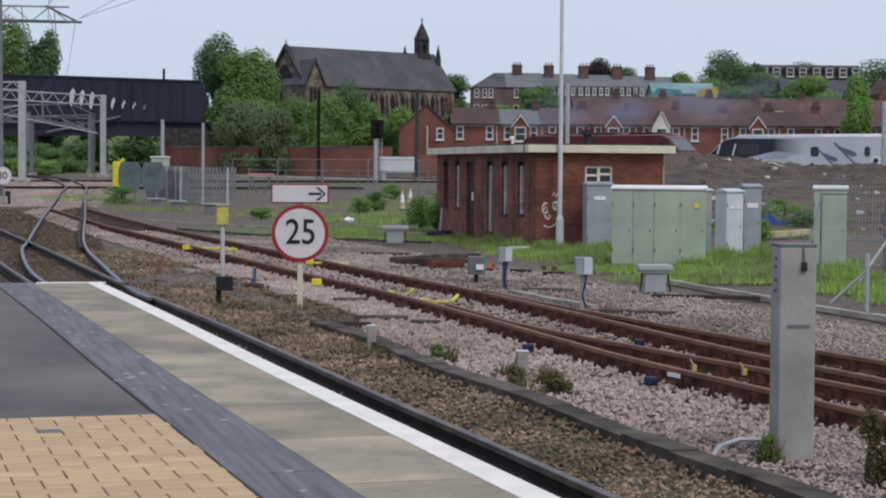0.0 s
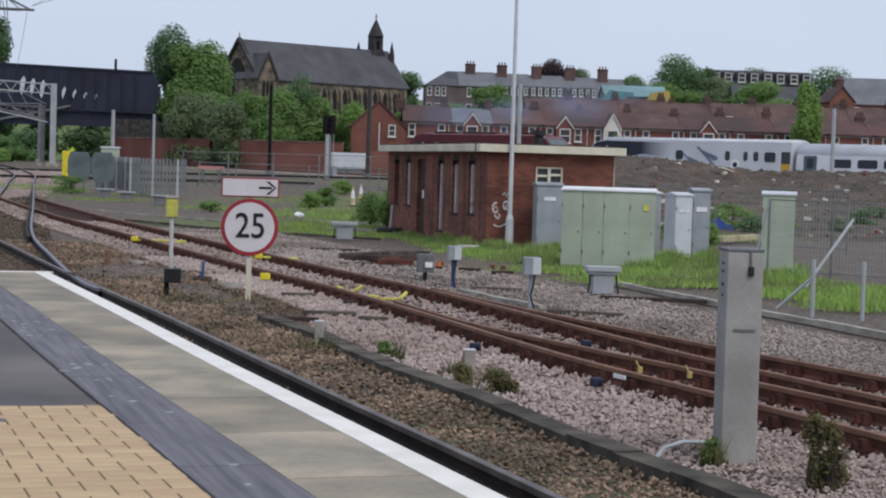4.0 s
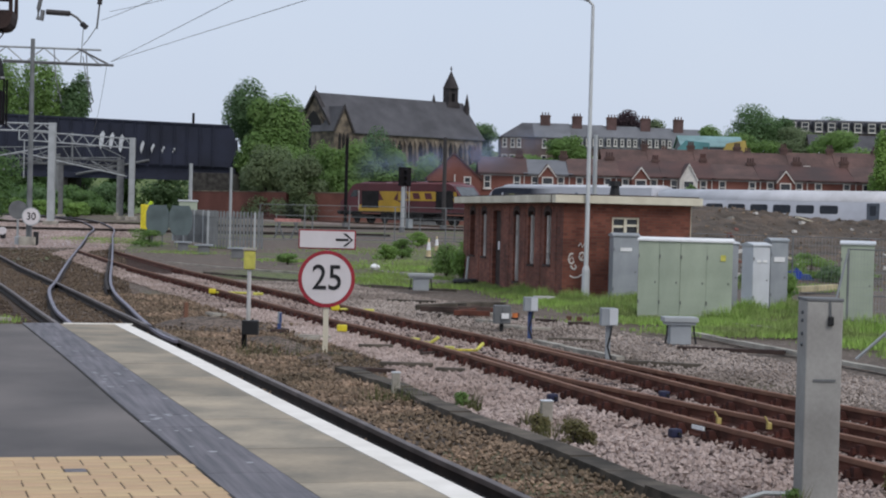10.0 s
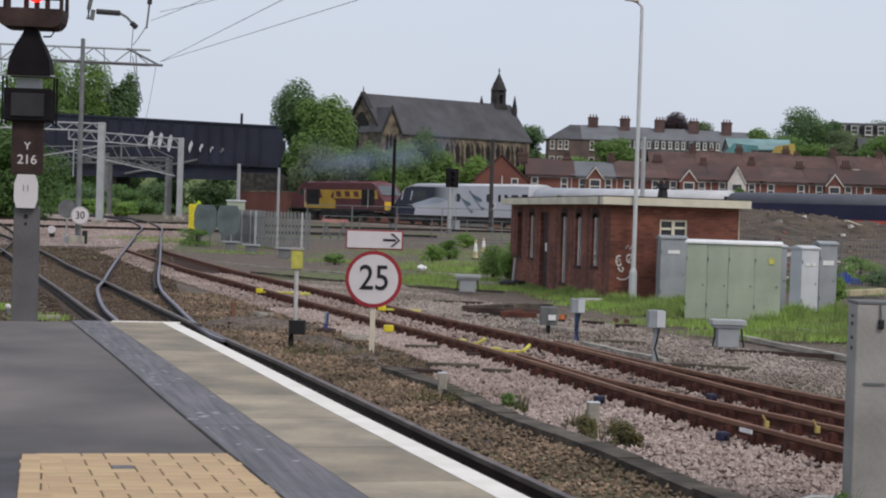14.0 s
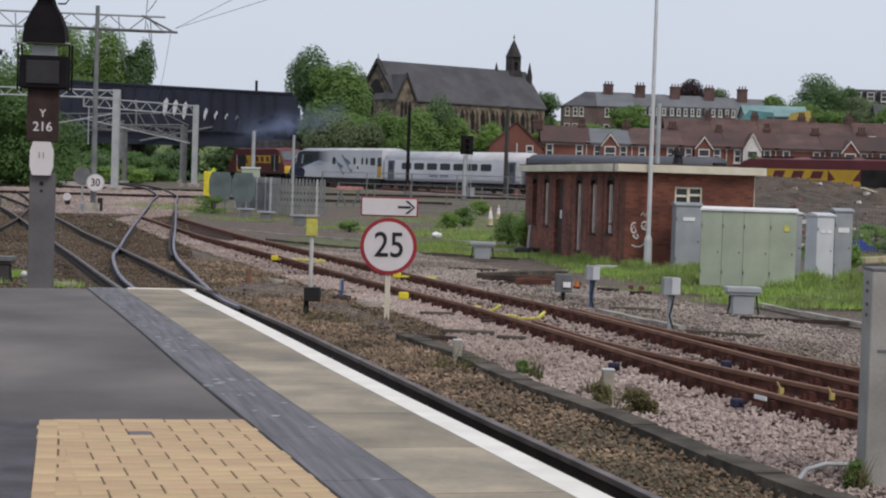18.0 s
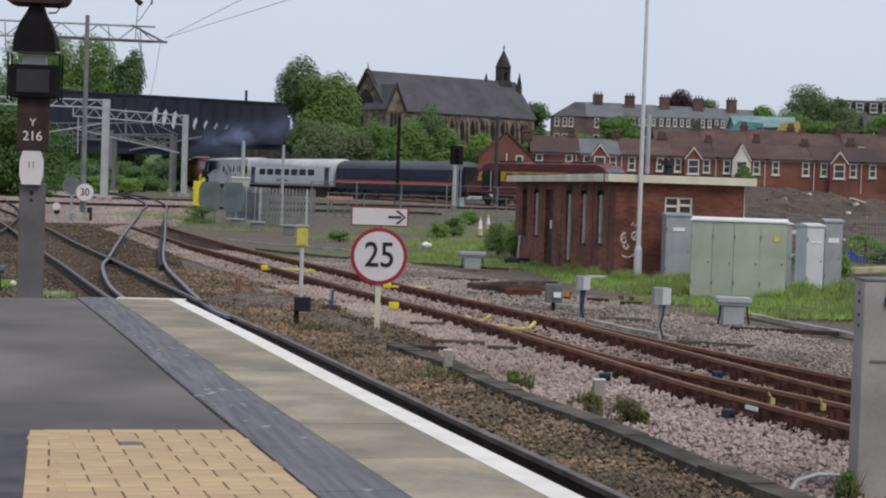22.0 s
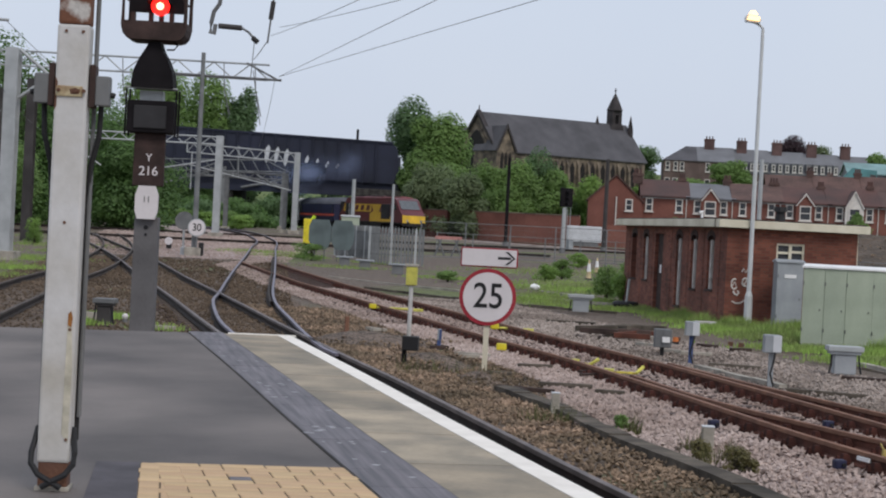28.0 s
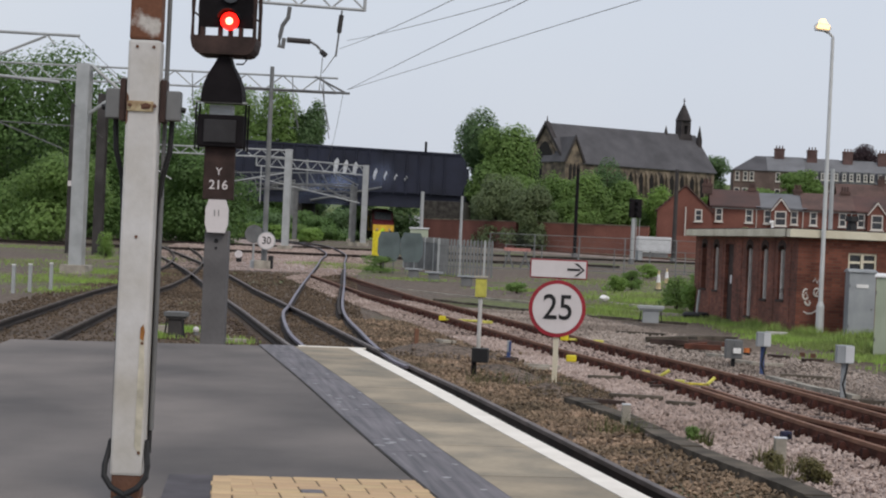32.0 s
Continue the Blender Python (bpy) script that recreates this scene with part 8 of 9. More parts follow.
def church():
    th = thing("church", "sooty stone church with steep slate roof and bellcote", "church", (-15.9, 292, 0), 39)
    L, hw, eaves, ridge = 30.0, 5.5, 13.7, 19.6
    gable_block(th, "nave_wall", "nave_roof", 0, L, -hw, hw, 2.0, eaves, ridge, M["stone_wall"], M["slate"], over=0.3)
    # gable facing the yard, with its great window
    part("gable_coping", prism(bmesh.new(), [(-hw - 0.5, eaves - 0.8), (0, ridge + 0.4), (hw + 0.5, eaves - 0.8), (hw + 0.1, eaves - 0.8), (0, ridge - 0.3), (-hw - 0.1, eaves - 0.8)], -0.4, 0.4, axis="x"), M["soot_stone"], th, "dark stone gable coping")
    part("finial", rods(((0, 0, ridge), (0, 0, ridge + 1.2), 0.18, 0.05), n=6), M["soot_stone"], th)
    arch = [(-2.7, 5.5), (2.7, 5.5), (2.7, 13.3), (2.0, 15.0), (1.05, 16.2), (0, 16.9), (-1.05, 16.2), (-2.0, 15.0), (-2.7, 13.3)]
    part("window_surround", prism(bmesh.new(), [(y * 1.16, 5.5 + (z - 5.5) * 1.045) for y, z in arch], -0.25, 0.0, axis="x"), M["stone_wall"], th, "stone window surround")
    part("great_window", prism(bmesh.new(), arch, -0.34, -0.26, axis="x"), M["dark"], th, "tall dark arched window")
    # small gable on the flank
    gable_block(th, "transept_wall", "transept_roof", -0.6, 2.8, -hw - 0.6, 0, 2.0, 13.9, 17.4, M["stone_wall"], M["slate"], along="y", over=0.2)
    part("transept_coping", prism(bmesh.new(), [(-1.0, 13.5), (1.1, 17.8), (3.2, 13.5), (2.8, 13.5), (1.1, 17.1), (-0.6, 13.5)], -hw - 0.85, -hw - 0.6, axis="y"), M["soot_stone"], th, "dark gable coping")
    for x in (0.35, 1.1, 1.85):
        part("lancet", prism(bmesh.new(), [(x - 0.25, 9.0), (x + 0.25, 9.0), (x + 0.25, 12.6), (x, 13.4), (x - 0.25, 12.6)], -hw - 0.72, -hw - 0.6, axis="y"), M["dark"], th, "narrow lancet window")
    for k in range(11):
        x = 6.4 + k * 2.1
        part("aisle_window", prism(bmesh.new(), [(x - 0.4, 8.6), (x + 0.4, 8.6), (x + 0.4, 11.8), (x, 12.7), (x - 0.4, 11.8)], -hw - 0.12, -hw + 0.02, axis="y"), M["dark"], th, "pointed aisle window")
        part("buttress", prism(bmesh.new(), [(-hw - 1.1, 2.0), (-hw, 2.0), (-hw, 13.0), (-hw - 0.5, 12.2), (-hw - 1.1, 8)], x + 0.8, x + 1.2, axis="x"), M["stone_wall"], th, "stone buttress")
    # bellcote
    bx = 27.6
    part("bell_turret", wall_with_holes(2.0, 3.3, 1.5, [(0.65, 1.35, 0.9, 2.5)], lambda u, d, z: (bx - 1.0 + u, -0.75 + d, ridge - 0.9 + z)), M["soot_stone"], th, "open stone bell turret")
    part("turret_cap", rods(((bx, 0, ridge + 2.4), (bx, 0, ridge + 3.6), 1.35, 0.85), ((bx, 0, ridge + 3.6), (bx, 0, ridge + 5.3), 0.85, 0.06), n=8), M["soot_stone"], th, "steep stone cap")
    part("turret_base", prism(bmesh.new(), [(bx - 1.6, ridge - 1.4), (bx + 1.6, ridge - 1.4), (bx + 1.05, ridge + 0.2), (bx - 1.05, ridge + 0.2)], -0.9, 0.9, axis="y"), M["soot_stone"], th)
    part("cross", boxes((bx - 0.06, bx + 0.06, -0.06, 0.06, ridge + 5.2, ridge + 6.1), (bx - 0.25, bx + 0.25, -0.05, 0.05, ridge + 5.6, ridge + 5.72)), M["soot_stone"], th, "stone cross")
    for x, z0, z1, r in ((24.0, ridge - 0.6, ridge + 1.3, 0.3), (L - 0.1, ridge - 2.6, ridge + 1.6, 0.5)):
        part("pinnacle", rods(((x, 0 if x < 25 else -1.5, z0), (x, 0 if x < 25 else -1.5, z0 + (z1 - z0) * 0.45), r), ((x, 0 if x < 25 else -1.5, z0 + (z1 - z0) * 0.45), (x, 0 if x < 25 else -1.5, z1), r, 0.05), n=6), M["soot_stone"], th, "stone pinnacle")
    gable_block(th, "aisle_wall", "aisle_roof", 1.5, 12.0, 5.6, 13.0, 2.0, 14.0, 17.6, M["stone_wall"], M["slate"])


def bridge():
    th = thing("road_bridge", "dark steel girder road bridge on stone abutment", "bridge", (0, 0, 0))
    y = 232.0
    top = lambda x: 11.33 - 0.026 * (x + 23.4)
    xs = np.linspace(-95, -23.2, 40)
    outline = [(x, top(x)) for x in xs] + [(-22.9, 11.1), (-22.6, 10.6), (-22.4, 9.6), (-22.4, 8.2), (-22.7, 7.2), (-23.0, 6.3)] + [(-95, 8.2)]
    part("parapet", prism(bmesh.new(), outline, y, y + 0.5, axis="y"), M["bridge"], th, "dark riveted parapet girder")
    part("deck", boxes((-95, -23.0, y + 0.5, y + 11, 5.3, 6.4)), M["bridge"], th, "dark deck")
    part("far_parapet", prism(bmesh.new(), [(x, top(x) - 1.2) for x in xs] + [(-23, 6), (-95, 6)], y + 10.5, y + 11, axis="y"), M["bridge"], th, "far parapet girder")
    part("top_rail", prism(bmesh.new(), [(x, top(x)) for x in xs] + [(x, top(x) + 0.25) for x in xs[::-1]], y - 0.15, y + 0.65, axis="y"), M["bridge"], th, "top flange")
    for x in np.arange(-94, -24, 1.6):
        part("stiffener", boxes((x - 0.07, x + 0.07, y - 0.18, y, 6.2, top(x))), M["bridge"], th, "vertical stiffener")
    # Pale solid plates stand in for bright sky seen through the girder's gaps.
    for x, z0, z1, w in (((-39.0, 8.2, 10.5, 0.5), (-37.8, 8.2, 10.3, 0.45), (-36.6, 7.8, 10.1, 0.45), (-35.2, 7.9, 9.7, 0.3), (-34.0, 7.8, 9.4, 0.35), (-32.7, 7.9, 9.1, 0.3), (-31.4, 7.9, 8.8, 0.28), (-30.1, 7.9, 8.6, 0.24))):
        part("light_opening", prism(bmesh.new(), [(x - w / 2, z0 + 0.5), (x, z0), (x + w / 2, z0 + 0.6), (x + w / 2 + 0.2, z1 - 0.4), (x + 0.2, z1), (x - w / 2 + 0.1, z1 - 0.5)], y - 0.28, y - 0.2, axis="y"), M["cab_white"], th, "pale plate standing in for sky seen through a gap")
    part("lower_girder", boxes((-95, -23.6, y + 0.1, y + 0.4, 4.6, 5.3), (-60, -24.0, y + 1.0, y + 1.3, 5.9, 6.3)), M["bridge"], th, "dark lower girder")
    for a, b in (((-46, 7.2), (-36, 5.2)), ((-42, 5.0), (-33, 7.0)), ((-52, 5.0), (-44, 7.4))):
        part("diagonal", rods(((a[0], y - 0.3, a[1]), (b[0], y - 0.3, b[1]), 0.16), n=6), M["galv_dark"], th, "grey diagonal brace")
    part("abutment", boxes((-28.0, -22.6, y, y + 11, -0.5, 5.6), bevel=0.1), M["platform_wall"], th, "sooty stone abutment")
    for x in (-44, -62, -80):
        part("pier", boxes((x - 0.8, x + 0.8, y + 0.5, y + 10.5, -0.5, 5.4), bevel=0.1), M["platform_wall"], th, "dark pier")
    part("lamp_column", rods(((-27.8, y + 1, 10.5), (-27.8, y + 1, 13.0), 0.16), n=6), M["signal_black"], th, "dark stub column")


def walls():
    th = thing("boundary_wall", "red brick boundary wall behind the far line", "brick wall", (0, 0, 0))
    line = smooth_line([(-27, 226), (-17, 214), (-7, 206), (1, 202)], 1.6)
    for a, b in zip(line, line[1:]):
        d = b - a
        n = math.degrees(math.atan2(d[1], d[0]))
        l = float(np.linalg.norm(d))
        if abs(a[0] + 14.0) < 1.2:
            continue
        part("wall_bay", box(bmesh.new(), 0, l, -0.2, 0.2, -0.3, 3.0, m=pose(a[0], a[1], 0.2, 0, 0, n)), M["house_brick"], th, "red brick bay")
        part("coping", box(bmesh.new(), 0, l, -0.26, 0.26, 3.0, 3.12, m=pose(a[0], a[1], 0.2, 0, 0, n)), M["stone_wall"], th)
    th = thing("garden_wall", "long brown brick garden wall below the terrace", "brick wall", (0, 0, 0))
    for k in range(22):
        a = 3 + 3.2 * k
        part("wall_bay", boxes((a, a + 3.19, 197.0, 197.4, -0.2, 2.4 + 0.15 * (k % 2))), M["house_brick"], th, "brown brick bay")


def mound():
    """Heap of spoil that climbs from behind the cabinets to the far line."""
    xs, ys = np.linspace(8.0, 56, 176), np.linspace(60, 124, 110)
    verts = []
    for y in ys:
        for x in xs:
            u = x * 100 / max(y, 60)
            rise = min(1, max(0, (y - 62) / 42)) ** 1.3 if y < 112 else max(0, 1 - (y - 112) / 11)
            h = 2.1 + 0.35 * math.exp(-((u - 16) / 4) ** 2) - 0.016 * (u - 18) + 0.12 * math.sin(x * 0.42 + 0.8) + 0.22 * noise.noise((x * 0.3, y * 0.3, 2))
            edge = min(1, max(0, (u - 12.2) / 2.0))
            rough = 0.30 * noise.noise((x * 1.1, y * 1.1, 0)) + 0.16 * noise.noise((x * 2.7, y * 2.7, 5))
            verts.append((x, y, land(x, y) - 0.2 + edge * rise * (h + rough) + 0.12 * edge * min(1, (y - 60) / 4)))
    n = len(xs)
    faces = [(j * n + i, j * n + i + 1, (j + 1) * n + i + 1, (j + 1) * n + i) for j in range(len(ys) - 1) for i in range(n - 1)]
    ob = part_mesh("earth_mound", mesh_of("earth_mound", verts, faces), M["earth"], None)
    tagged(ob, "long slope of bare brown spoil and rubble", "earth mound")
    return {(round(x, 3), round(y, 3)): z for x, y, z in verts}, xs, ys


terrace()
back_rows()
church()
bridge()
walls()
SPOIL, SPOIL_X, SPOIL_Y = mound()


def on_spoil(x, y):
    """Height of the spoil slope under a place."""
    a, b = SPOIL_X[np.abs(SPOIL_X - x).argmin()], SPOIL_Y[np.abs(SPOIL_Y - y).argmin()]
    return SPOIL[round(float(a), 3), round(float(b), 3)]


_rnd = random.Random(77)
for _k in range(46):
    _y = _rnd.uniform(66, 108)
    _x = _y * _rnd.uniform(0.165, 0.30)
    th = thing("litter_scrap", ("pale scrap of litter lying on the spoil slope", "broken brick lying on the spoil slope", "grey lump of concrete lying on the spoil slope")[_k % 3], "litter", (_x, _y, on_spoil(_x, _y)), _rnd.uniform(0, 180), group="litter on the spoil")
    _l = _rnd.uniform(0.07, 0.2)
    part("scrap", box(bmesh.new(), -_l, _l, -_l * 0.6, _l * 0.6, -0.05, _l * 0.7, bevel=0.02, m=pose(0, 0, 0, _rnd.uniform(-20, 20), _rnd.uniform(-20, 20), 0)), M[("window_white", "house_brick", "pale_concrete")[_k % 3]], th)
for _x, _y, _l, _a in ((21.5, 100.0, 1.3, 35), (15.6, 74.0, 1.0, 10)):
    th = thing("plank", "pale weathered plank lying on the spoil slope", "plank", (_x, _y, on_spoil(_x, _y)), _a, group="planks on the spoil")
    part("board", box(bmesh.new(), -_l, _l, -0.14, 0.14, 0.0, 0.08, bevel=0.01, m=pose(0, 0, 0.05, 0, 12, 0)), M["cream"], th)
th = thing("plastic_sheet", "crumpled blue plastic sheet in the weeds", "plastic sheet", (13.6, 66.6, on_spoil(13.6, 66.6)), 15)
part("fold", prism(bmesh.new(), [(-0.42, 0.0), (-0.3, 0.34), (-0.08, 0.28), (0.05, 0.46), (0.28, 0.3), (0.45, 0.0)], -0.2, 0.12, axis="y"), material("blue_plastic", (0.03, 0.07, 0.36), 0.45, spread=0.15, scale=4), th, "blue crumpled fold")
part("fold", prism(bmesh.new(), [(0.2, 0.0), (0.35, 0.2), (0.55, 0.22), (0.75, 0.0)], -0.3, 0.05, axis="y"), M["blue"], th, "blue crumpled fold")

# ---- plants and stones ----
def leaf_cloud(blobs, count, size, seed):
    """Many small leaf clumps spread through overlapping lobes, thicker at the rim."""
    rng = np.random.default_rng(seed)
    vol = np.array([b[3] * b[4] * b[5] for b in blobs]) ** 0.75
    pick = rng.choice(len(blobs), count, p=vol / vol.sum())
    d = rng.normal(size=(count, 3))
    d /= np.linalg.norm(d, axis=1)[:, None]
    r = rng.uniform(0.36, 1.06, count) ** 0.5
    b = np.array(blobs)[pick]
    c = b[:, :3] + d * r[:, None] * b[:, 3:]
    c += rng.normal(scale=size * 0.5, size=c.shape)
    nrm = d + 0.34 * rng.normal(size=(count, 3)) + np.array((0, -0.15, 0.5))
    a = np.cross(nrm, rng.normal(size=(count, 3)))
    a /= np.linalg.norm(a, axis=1)[:, None] + 1e-9
    e = np.cross(a, nrm)
    e /= np.linalg.norm(e, axis=1)[:, None] + 1e-9
    s = size * rng.uniform(0.6, 1.5, count)[:, None]
    v = np.stack([c - a * s, c + e * s * 0.55, c + a * s, c - e * s * 0.55], 1).reshape(-1, 3)
    f = np.arange(count * 4).reshape(-1, 4)
    me = bpy.data.meshes.new("crown")
    me.from_pydata(v.tolist(), [], f.tolist())
    me.update()
    return me


def lobes(rng, w, h, n):
    out = []
    for _ in range(n):
        a, q = rng.uniform(0, TAU), rng.uniform(0, 1) ** 0.5
        z = rng.uniform(0.18, 0.86)
        k = math.sin(math.pi * min(1, z * 0.92 + 0.10)) ** 0.6
        s = rng.uniform(0.16, 0.30)
        out.append((math.cos(a) * q * w * 0.36 * k, math.sin(a) * q * w * 0.36 * k, z * h, w * s, w * s, h * s * 0.72))
    return out


def tree(x, y, top, width, leaf, label, seed, base=None, count=5200, size=0.30, name="tree", low=0.0):
    z = land(x, y) if base is None else base
    h = top - z
    th = thing(name, label, "tree" if name == "tree" else "shrub", (x, y, z), seed * 37 % 360)
    rng = random.Random(seed)
    bm = bmesh.new()
    lean = [rng.uniform(-0.02, 0.02) * h for _ in range(2)]
    tube(bm, [(0, 0, -0.3), (lean[0], lean[1], h * 0.3), (lean[0] * 2, lean[1] * 2, h * 0.62), (lean[0] * 2, lean[1], h * 0.85)], [0.022 * h + 0.05, 0.016 * h + 0.04, 0.009 * h + 0.02, 0.02], 8)
    part("trunk", bm, M["bark"], th, "tapered brown trunk")
    ls = lobes(rng, width, h, 13)
    for b in ls[:7]:
        part("limb", tube(bmesh.new(), [(lean[0], lean[1], h * rng.uniform(0.22, 0.45)), (b[0] * 0.5, b[1] * 0.5, b[2] * 0.8), (b[0], b[1], b[2])], [0.010 * h, 0.007 * h, 0.02], 5), M["bark"], th)
    if low:
        ls += [(rng.uniform(-0.4, 0.4) * width, rng.uniform(-0.3, 0.3) * width, h * rng.uniform(0.05, 0.25), width * 0.2, width * 0.2, h * 0.14) for _ in range(6)]
    part_mesh("crown", leaf_cloud(ls, count, size, seed), M[leaf], th, "uneven leafy crown")
    return th


TREES = [
    # x, y, top, width, leaf, seed
    (-22.0, 246, 17.6, 7.2, "leaf_b", 1), (-18.6, 243, 16.4, 7.8, "leaf_a", 2), (-18.4, 241, 12.4, 7.0, "leaf_a", 43), (-17.2, 215.5, 8.9, 5.2, "leaf_c", 3), (-12.6, 209.5, 7.4, 5.2, "leaf_c", 4), (-14.6, 222, 8.6, 5.5, "leaf_a", 48),
    (-10.2, 219, 9.4, 5.0, "leaf_a", 5), (-6.8, 219, 9.6, 5.0, "leaf_a", 50), (-3.0, 220, 8.6, 5.0, "leaf_a", 51), (2.2, 219, 8.6, 4.5, "leaf_d", 47), (-4.6, 222, 11.6, 5.5, "leaf_b", 6), (-2.0, 224, 9.2, 6.0, "leaf_d", 7), (-8.2, 216, 6.6, 5.0, "leaf_a", 8), (0.4, 222, 7.6, 5.0, "leaf_a", 9),
    (-19.0, 224, 7.2, 4.6, "leaf_c", 10), (29.9, 200, 5.3, 2.0, "leaf_a", 49),
    (-60.0, 262, 21.0, 12, "leaf_a", 11), (-52.2, 258, 20.3, 7.0, "leaf_a", 12), (-47.1, 258, 19.3, 4.6, "leaf_b", 13), (-49.6, 257, 16.0, 6.0, "leaf_a", 14), (-72, 260, 17, 12, "leaf_e", 15),
    (-46.0, 150, 16.6, 11, "leaf_e", 16), (-52.0, 146, 15.6, 11, "leaf_e", 17), (-38.5, 156, 12.0, 8, "leaf_e", 18), (-43.0, 132, 6.6, 8, "leaf_a", 19), (-57, 140, 16.0, 12, "leaf_e", 20),
    (-64, 150, 15.5, 11, "leaf_e", 41), (-50.5, 170, 13.5, 9, "leaf_e", 45), (-43.5, 172, 11.5, 8, "leaf_b", 46), (-36, 150, 7.5, 7, "leaf_e", 42),
    (10.6, 330, 17.5, 8, "leaf_b", 22), (25.4, 322, 15.4, 8, "leaf_a", 23), (65.4, 352, 25.0, 12, "leaf_b", 24), (58.5, 330, 17.4, 10, "leaf_a", 25), (50.8, 318, 17.7, 6.2, "leaf_a", 26), (70, 340, 19.0, 11, "leaf_c", 27),
    (75.4, 294, 12.6, 6, "leaf_a", 28), (87, 288, 12.6, 8, "leaf_d", 29), (51.0, 201, 11.6, 3.0, "leaf_d", 30), (72, 318, 17.0, 9, "leaf_a", 31), (92, 412, 25.5, 10, "leaf_b", 32), (108, 412, 26, 13, "leaf_b", 33), (69.8, 356, 22.2, 6, "leaf_b", 44), (44, 345, 20.2, 6, "leaf_c", 34),
    (13, 300, 10.2, 9, "leaf_a", 35), (19, 296, 11.0, 8, "leaf_a", 36), (50, 292, 13.2, 8, "leaf_a", 37), (66, 270, 12.5, 9, "leaf_a", 38), (39.8, 344, 21.4, 6.6, "maroon_leaf", 39), (6, 312, 12.6, 7, "leaf_a", 40),
]
M["maroon_leaf"] = leafy("dark_copper_leaves", (0.055, 0.028, 0.034), (0.035, 0.02, 0.025))
WORD = {"leaf_a": "mid-green", "leaf_b": "dark green", "leaf_c": "grey-green", "leaf_d": "bright green", "leaf_e": "deep green", "maroon_leaf": "dark copper"}
for x, y, top, w, leaf, seed in TREES:
    tree(x, y, top, w * 1.2, leaf, f"leafy {WORD[leaf]} tree with an uneven crown", seed, count=26000 if seed in (11, 15, 17, 20) else 19000 if seed in (1, 2, 43, 16, 41, 12, 13) else 12000 if y < 260 else 8500, size=0.16 if y < 240 else 0.21, low=1.0 if y < 230 else 0.0)

for k in range(9):
    tree(-74 + k * 5.8, 250 + (k % 2) * 4, land(-40, 250) + 6.5 + (k % 3), 7.0, ("leaf_e", "leaf_b")[k % 2], "leafy green tree behind the bridge", 200 + k, count=4200, size=0.22, low=1.0)

# shrubs under the bridge and along the throat
rng_ = random.Random(5)
for k in range(26):
    x = -78 + k * 2.25
    y = 196 + 6 * math.sin(k * 1.7)
    if x > -34:
        continue
    tree(x, y, land(x, y) + rng_.uniform(2.0, 3.3), rng_.uniform(4, 5.5), rng_.choice(("leaf_b", "leaf_e", "leaf_e")), "dense green lineside shrub", 60 + k, count=2600, size=0.17, name="shrub", low=1.0)
for k in range(15):
    x = -60 + k * 1.9
    tree(x, 187 + 2 * math.sin(k * 2.6), land(x, 187) + rng_.uniform(1.1, 2.0), rng_.uniform(3.0, 4.0), ("leaf_d", "leaf_a")[k % 2], "low bright green lineside shrub", 500 + k, count=1500, size=0.14, name="shrub", low=1.0)
for k in range(14):
    x = -64 + k * 2.1
    tree(x, 221 + 3 * math.sin(k * 2.1), land(x, 221) + rng_.uniform(2.4, 4.0), rng_.uniform(5, 6.5), rng_.choice(("leaf_e", "leaf_b")), "dense green shrub under the bridge", 300 + k, count=2400, size=0.2, name="shrub", low=1.0)
for k, (x, y, h, w) in enumerate(((-27.6, 93.9, 1.3, 1.2), (1.14, 63.9, 1.15, 1.2), (-1.14, 78.8, 0.65, 1.0), (-0.5, 84.1, 0.85, 1.0), (0.25, 104.7, 0.75, 1.3), (-4.9, 73.1, 0.35, 0.9), (1.7, 61.0, 1.1, 1.0), (10.3, 51.5, 0.75, 0.8), (9.7, 48.2, 0.8, 0.6), (-13.0, 92, 0.8, 2.0), (22, 118, 1.2, 2.0), (12.6, 64, 0.8, 1.3), (14.6, 68, 0.9, 1.8), (2.2, 74, 1.0, 1.5))):
    tree(x, y, land(x, y) + h, w, ("leaf_d", "leaf_a")[k % 2], "low green shrub in the gravel yard", 120 + k, count=2200, size=0.042, name="shrub", low=1.0)


for k, (x, y, h, w) in enumerate(((11.2, 62.0, 0.7, 1.0), (12.4, 64.5, 0.9, 1.3), (14.8, 66.0, 0.6, 1.2), (16.6, 69.0, 0.7, 1.4), (18.4, 67.5, 0.5, 1.0), (20.5, 72.0, 0.6, 1.4), (15.6, 74.0, 0.5, 1.2), (22.5, 76.0, 0.5, 1.5))):
    tree(x, y, on_spoil(x, y) + h, w, ("leaf_a", "leaf_c", "leaf_b")[k % 3], "ragged green scrub growing on the spoil slope", 600 + k, base=on_spoil(x, y) - 0.1, count=1200, size=0.05, name="shrub", low=1.0)
th = thing("timber_board", "pale yellowish board lying behind the cabinets", "board", (12.9, 59.2, land(12.9, 59.2)), 58)
part("board", boxes((-1.7, 1.7, -0.12, 0.12, -0.02, 0.16), bevel=0.015), material("pale_yellow_timber", (0.50, 0.43, 0.26), 0.8, spread=0.15, scale=3), th)


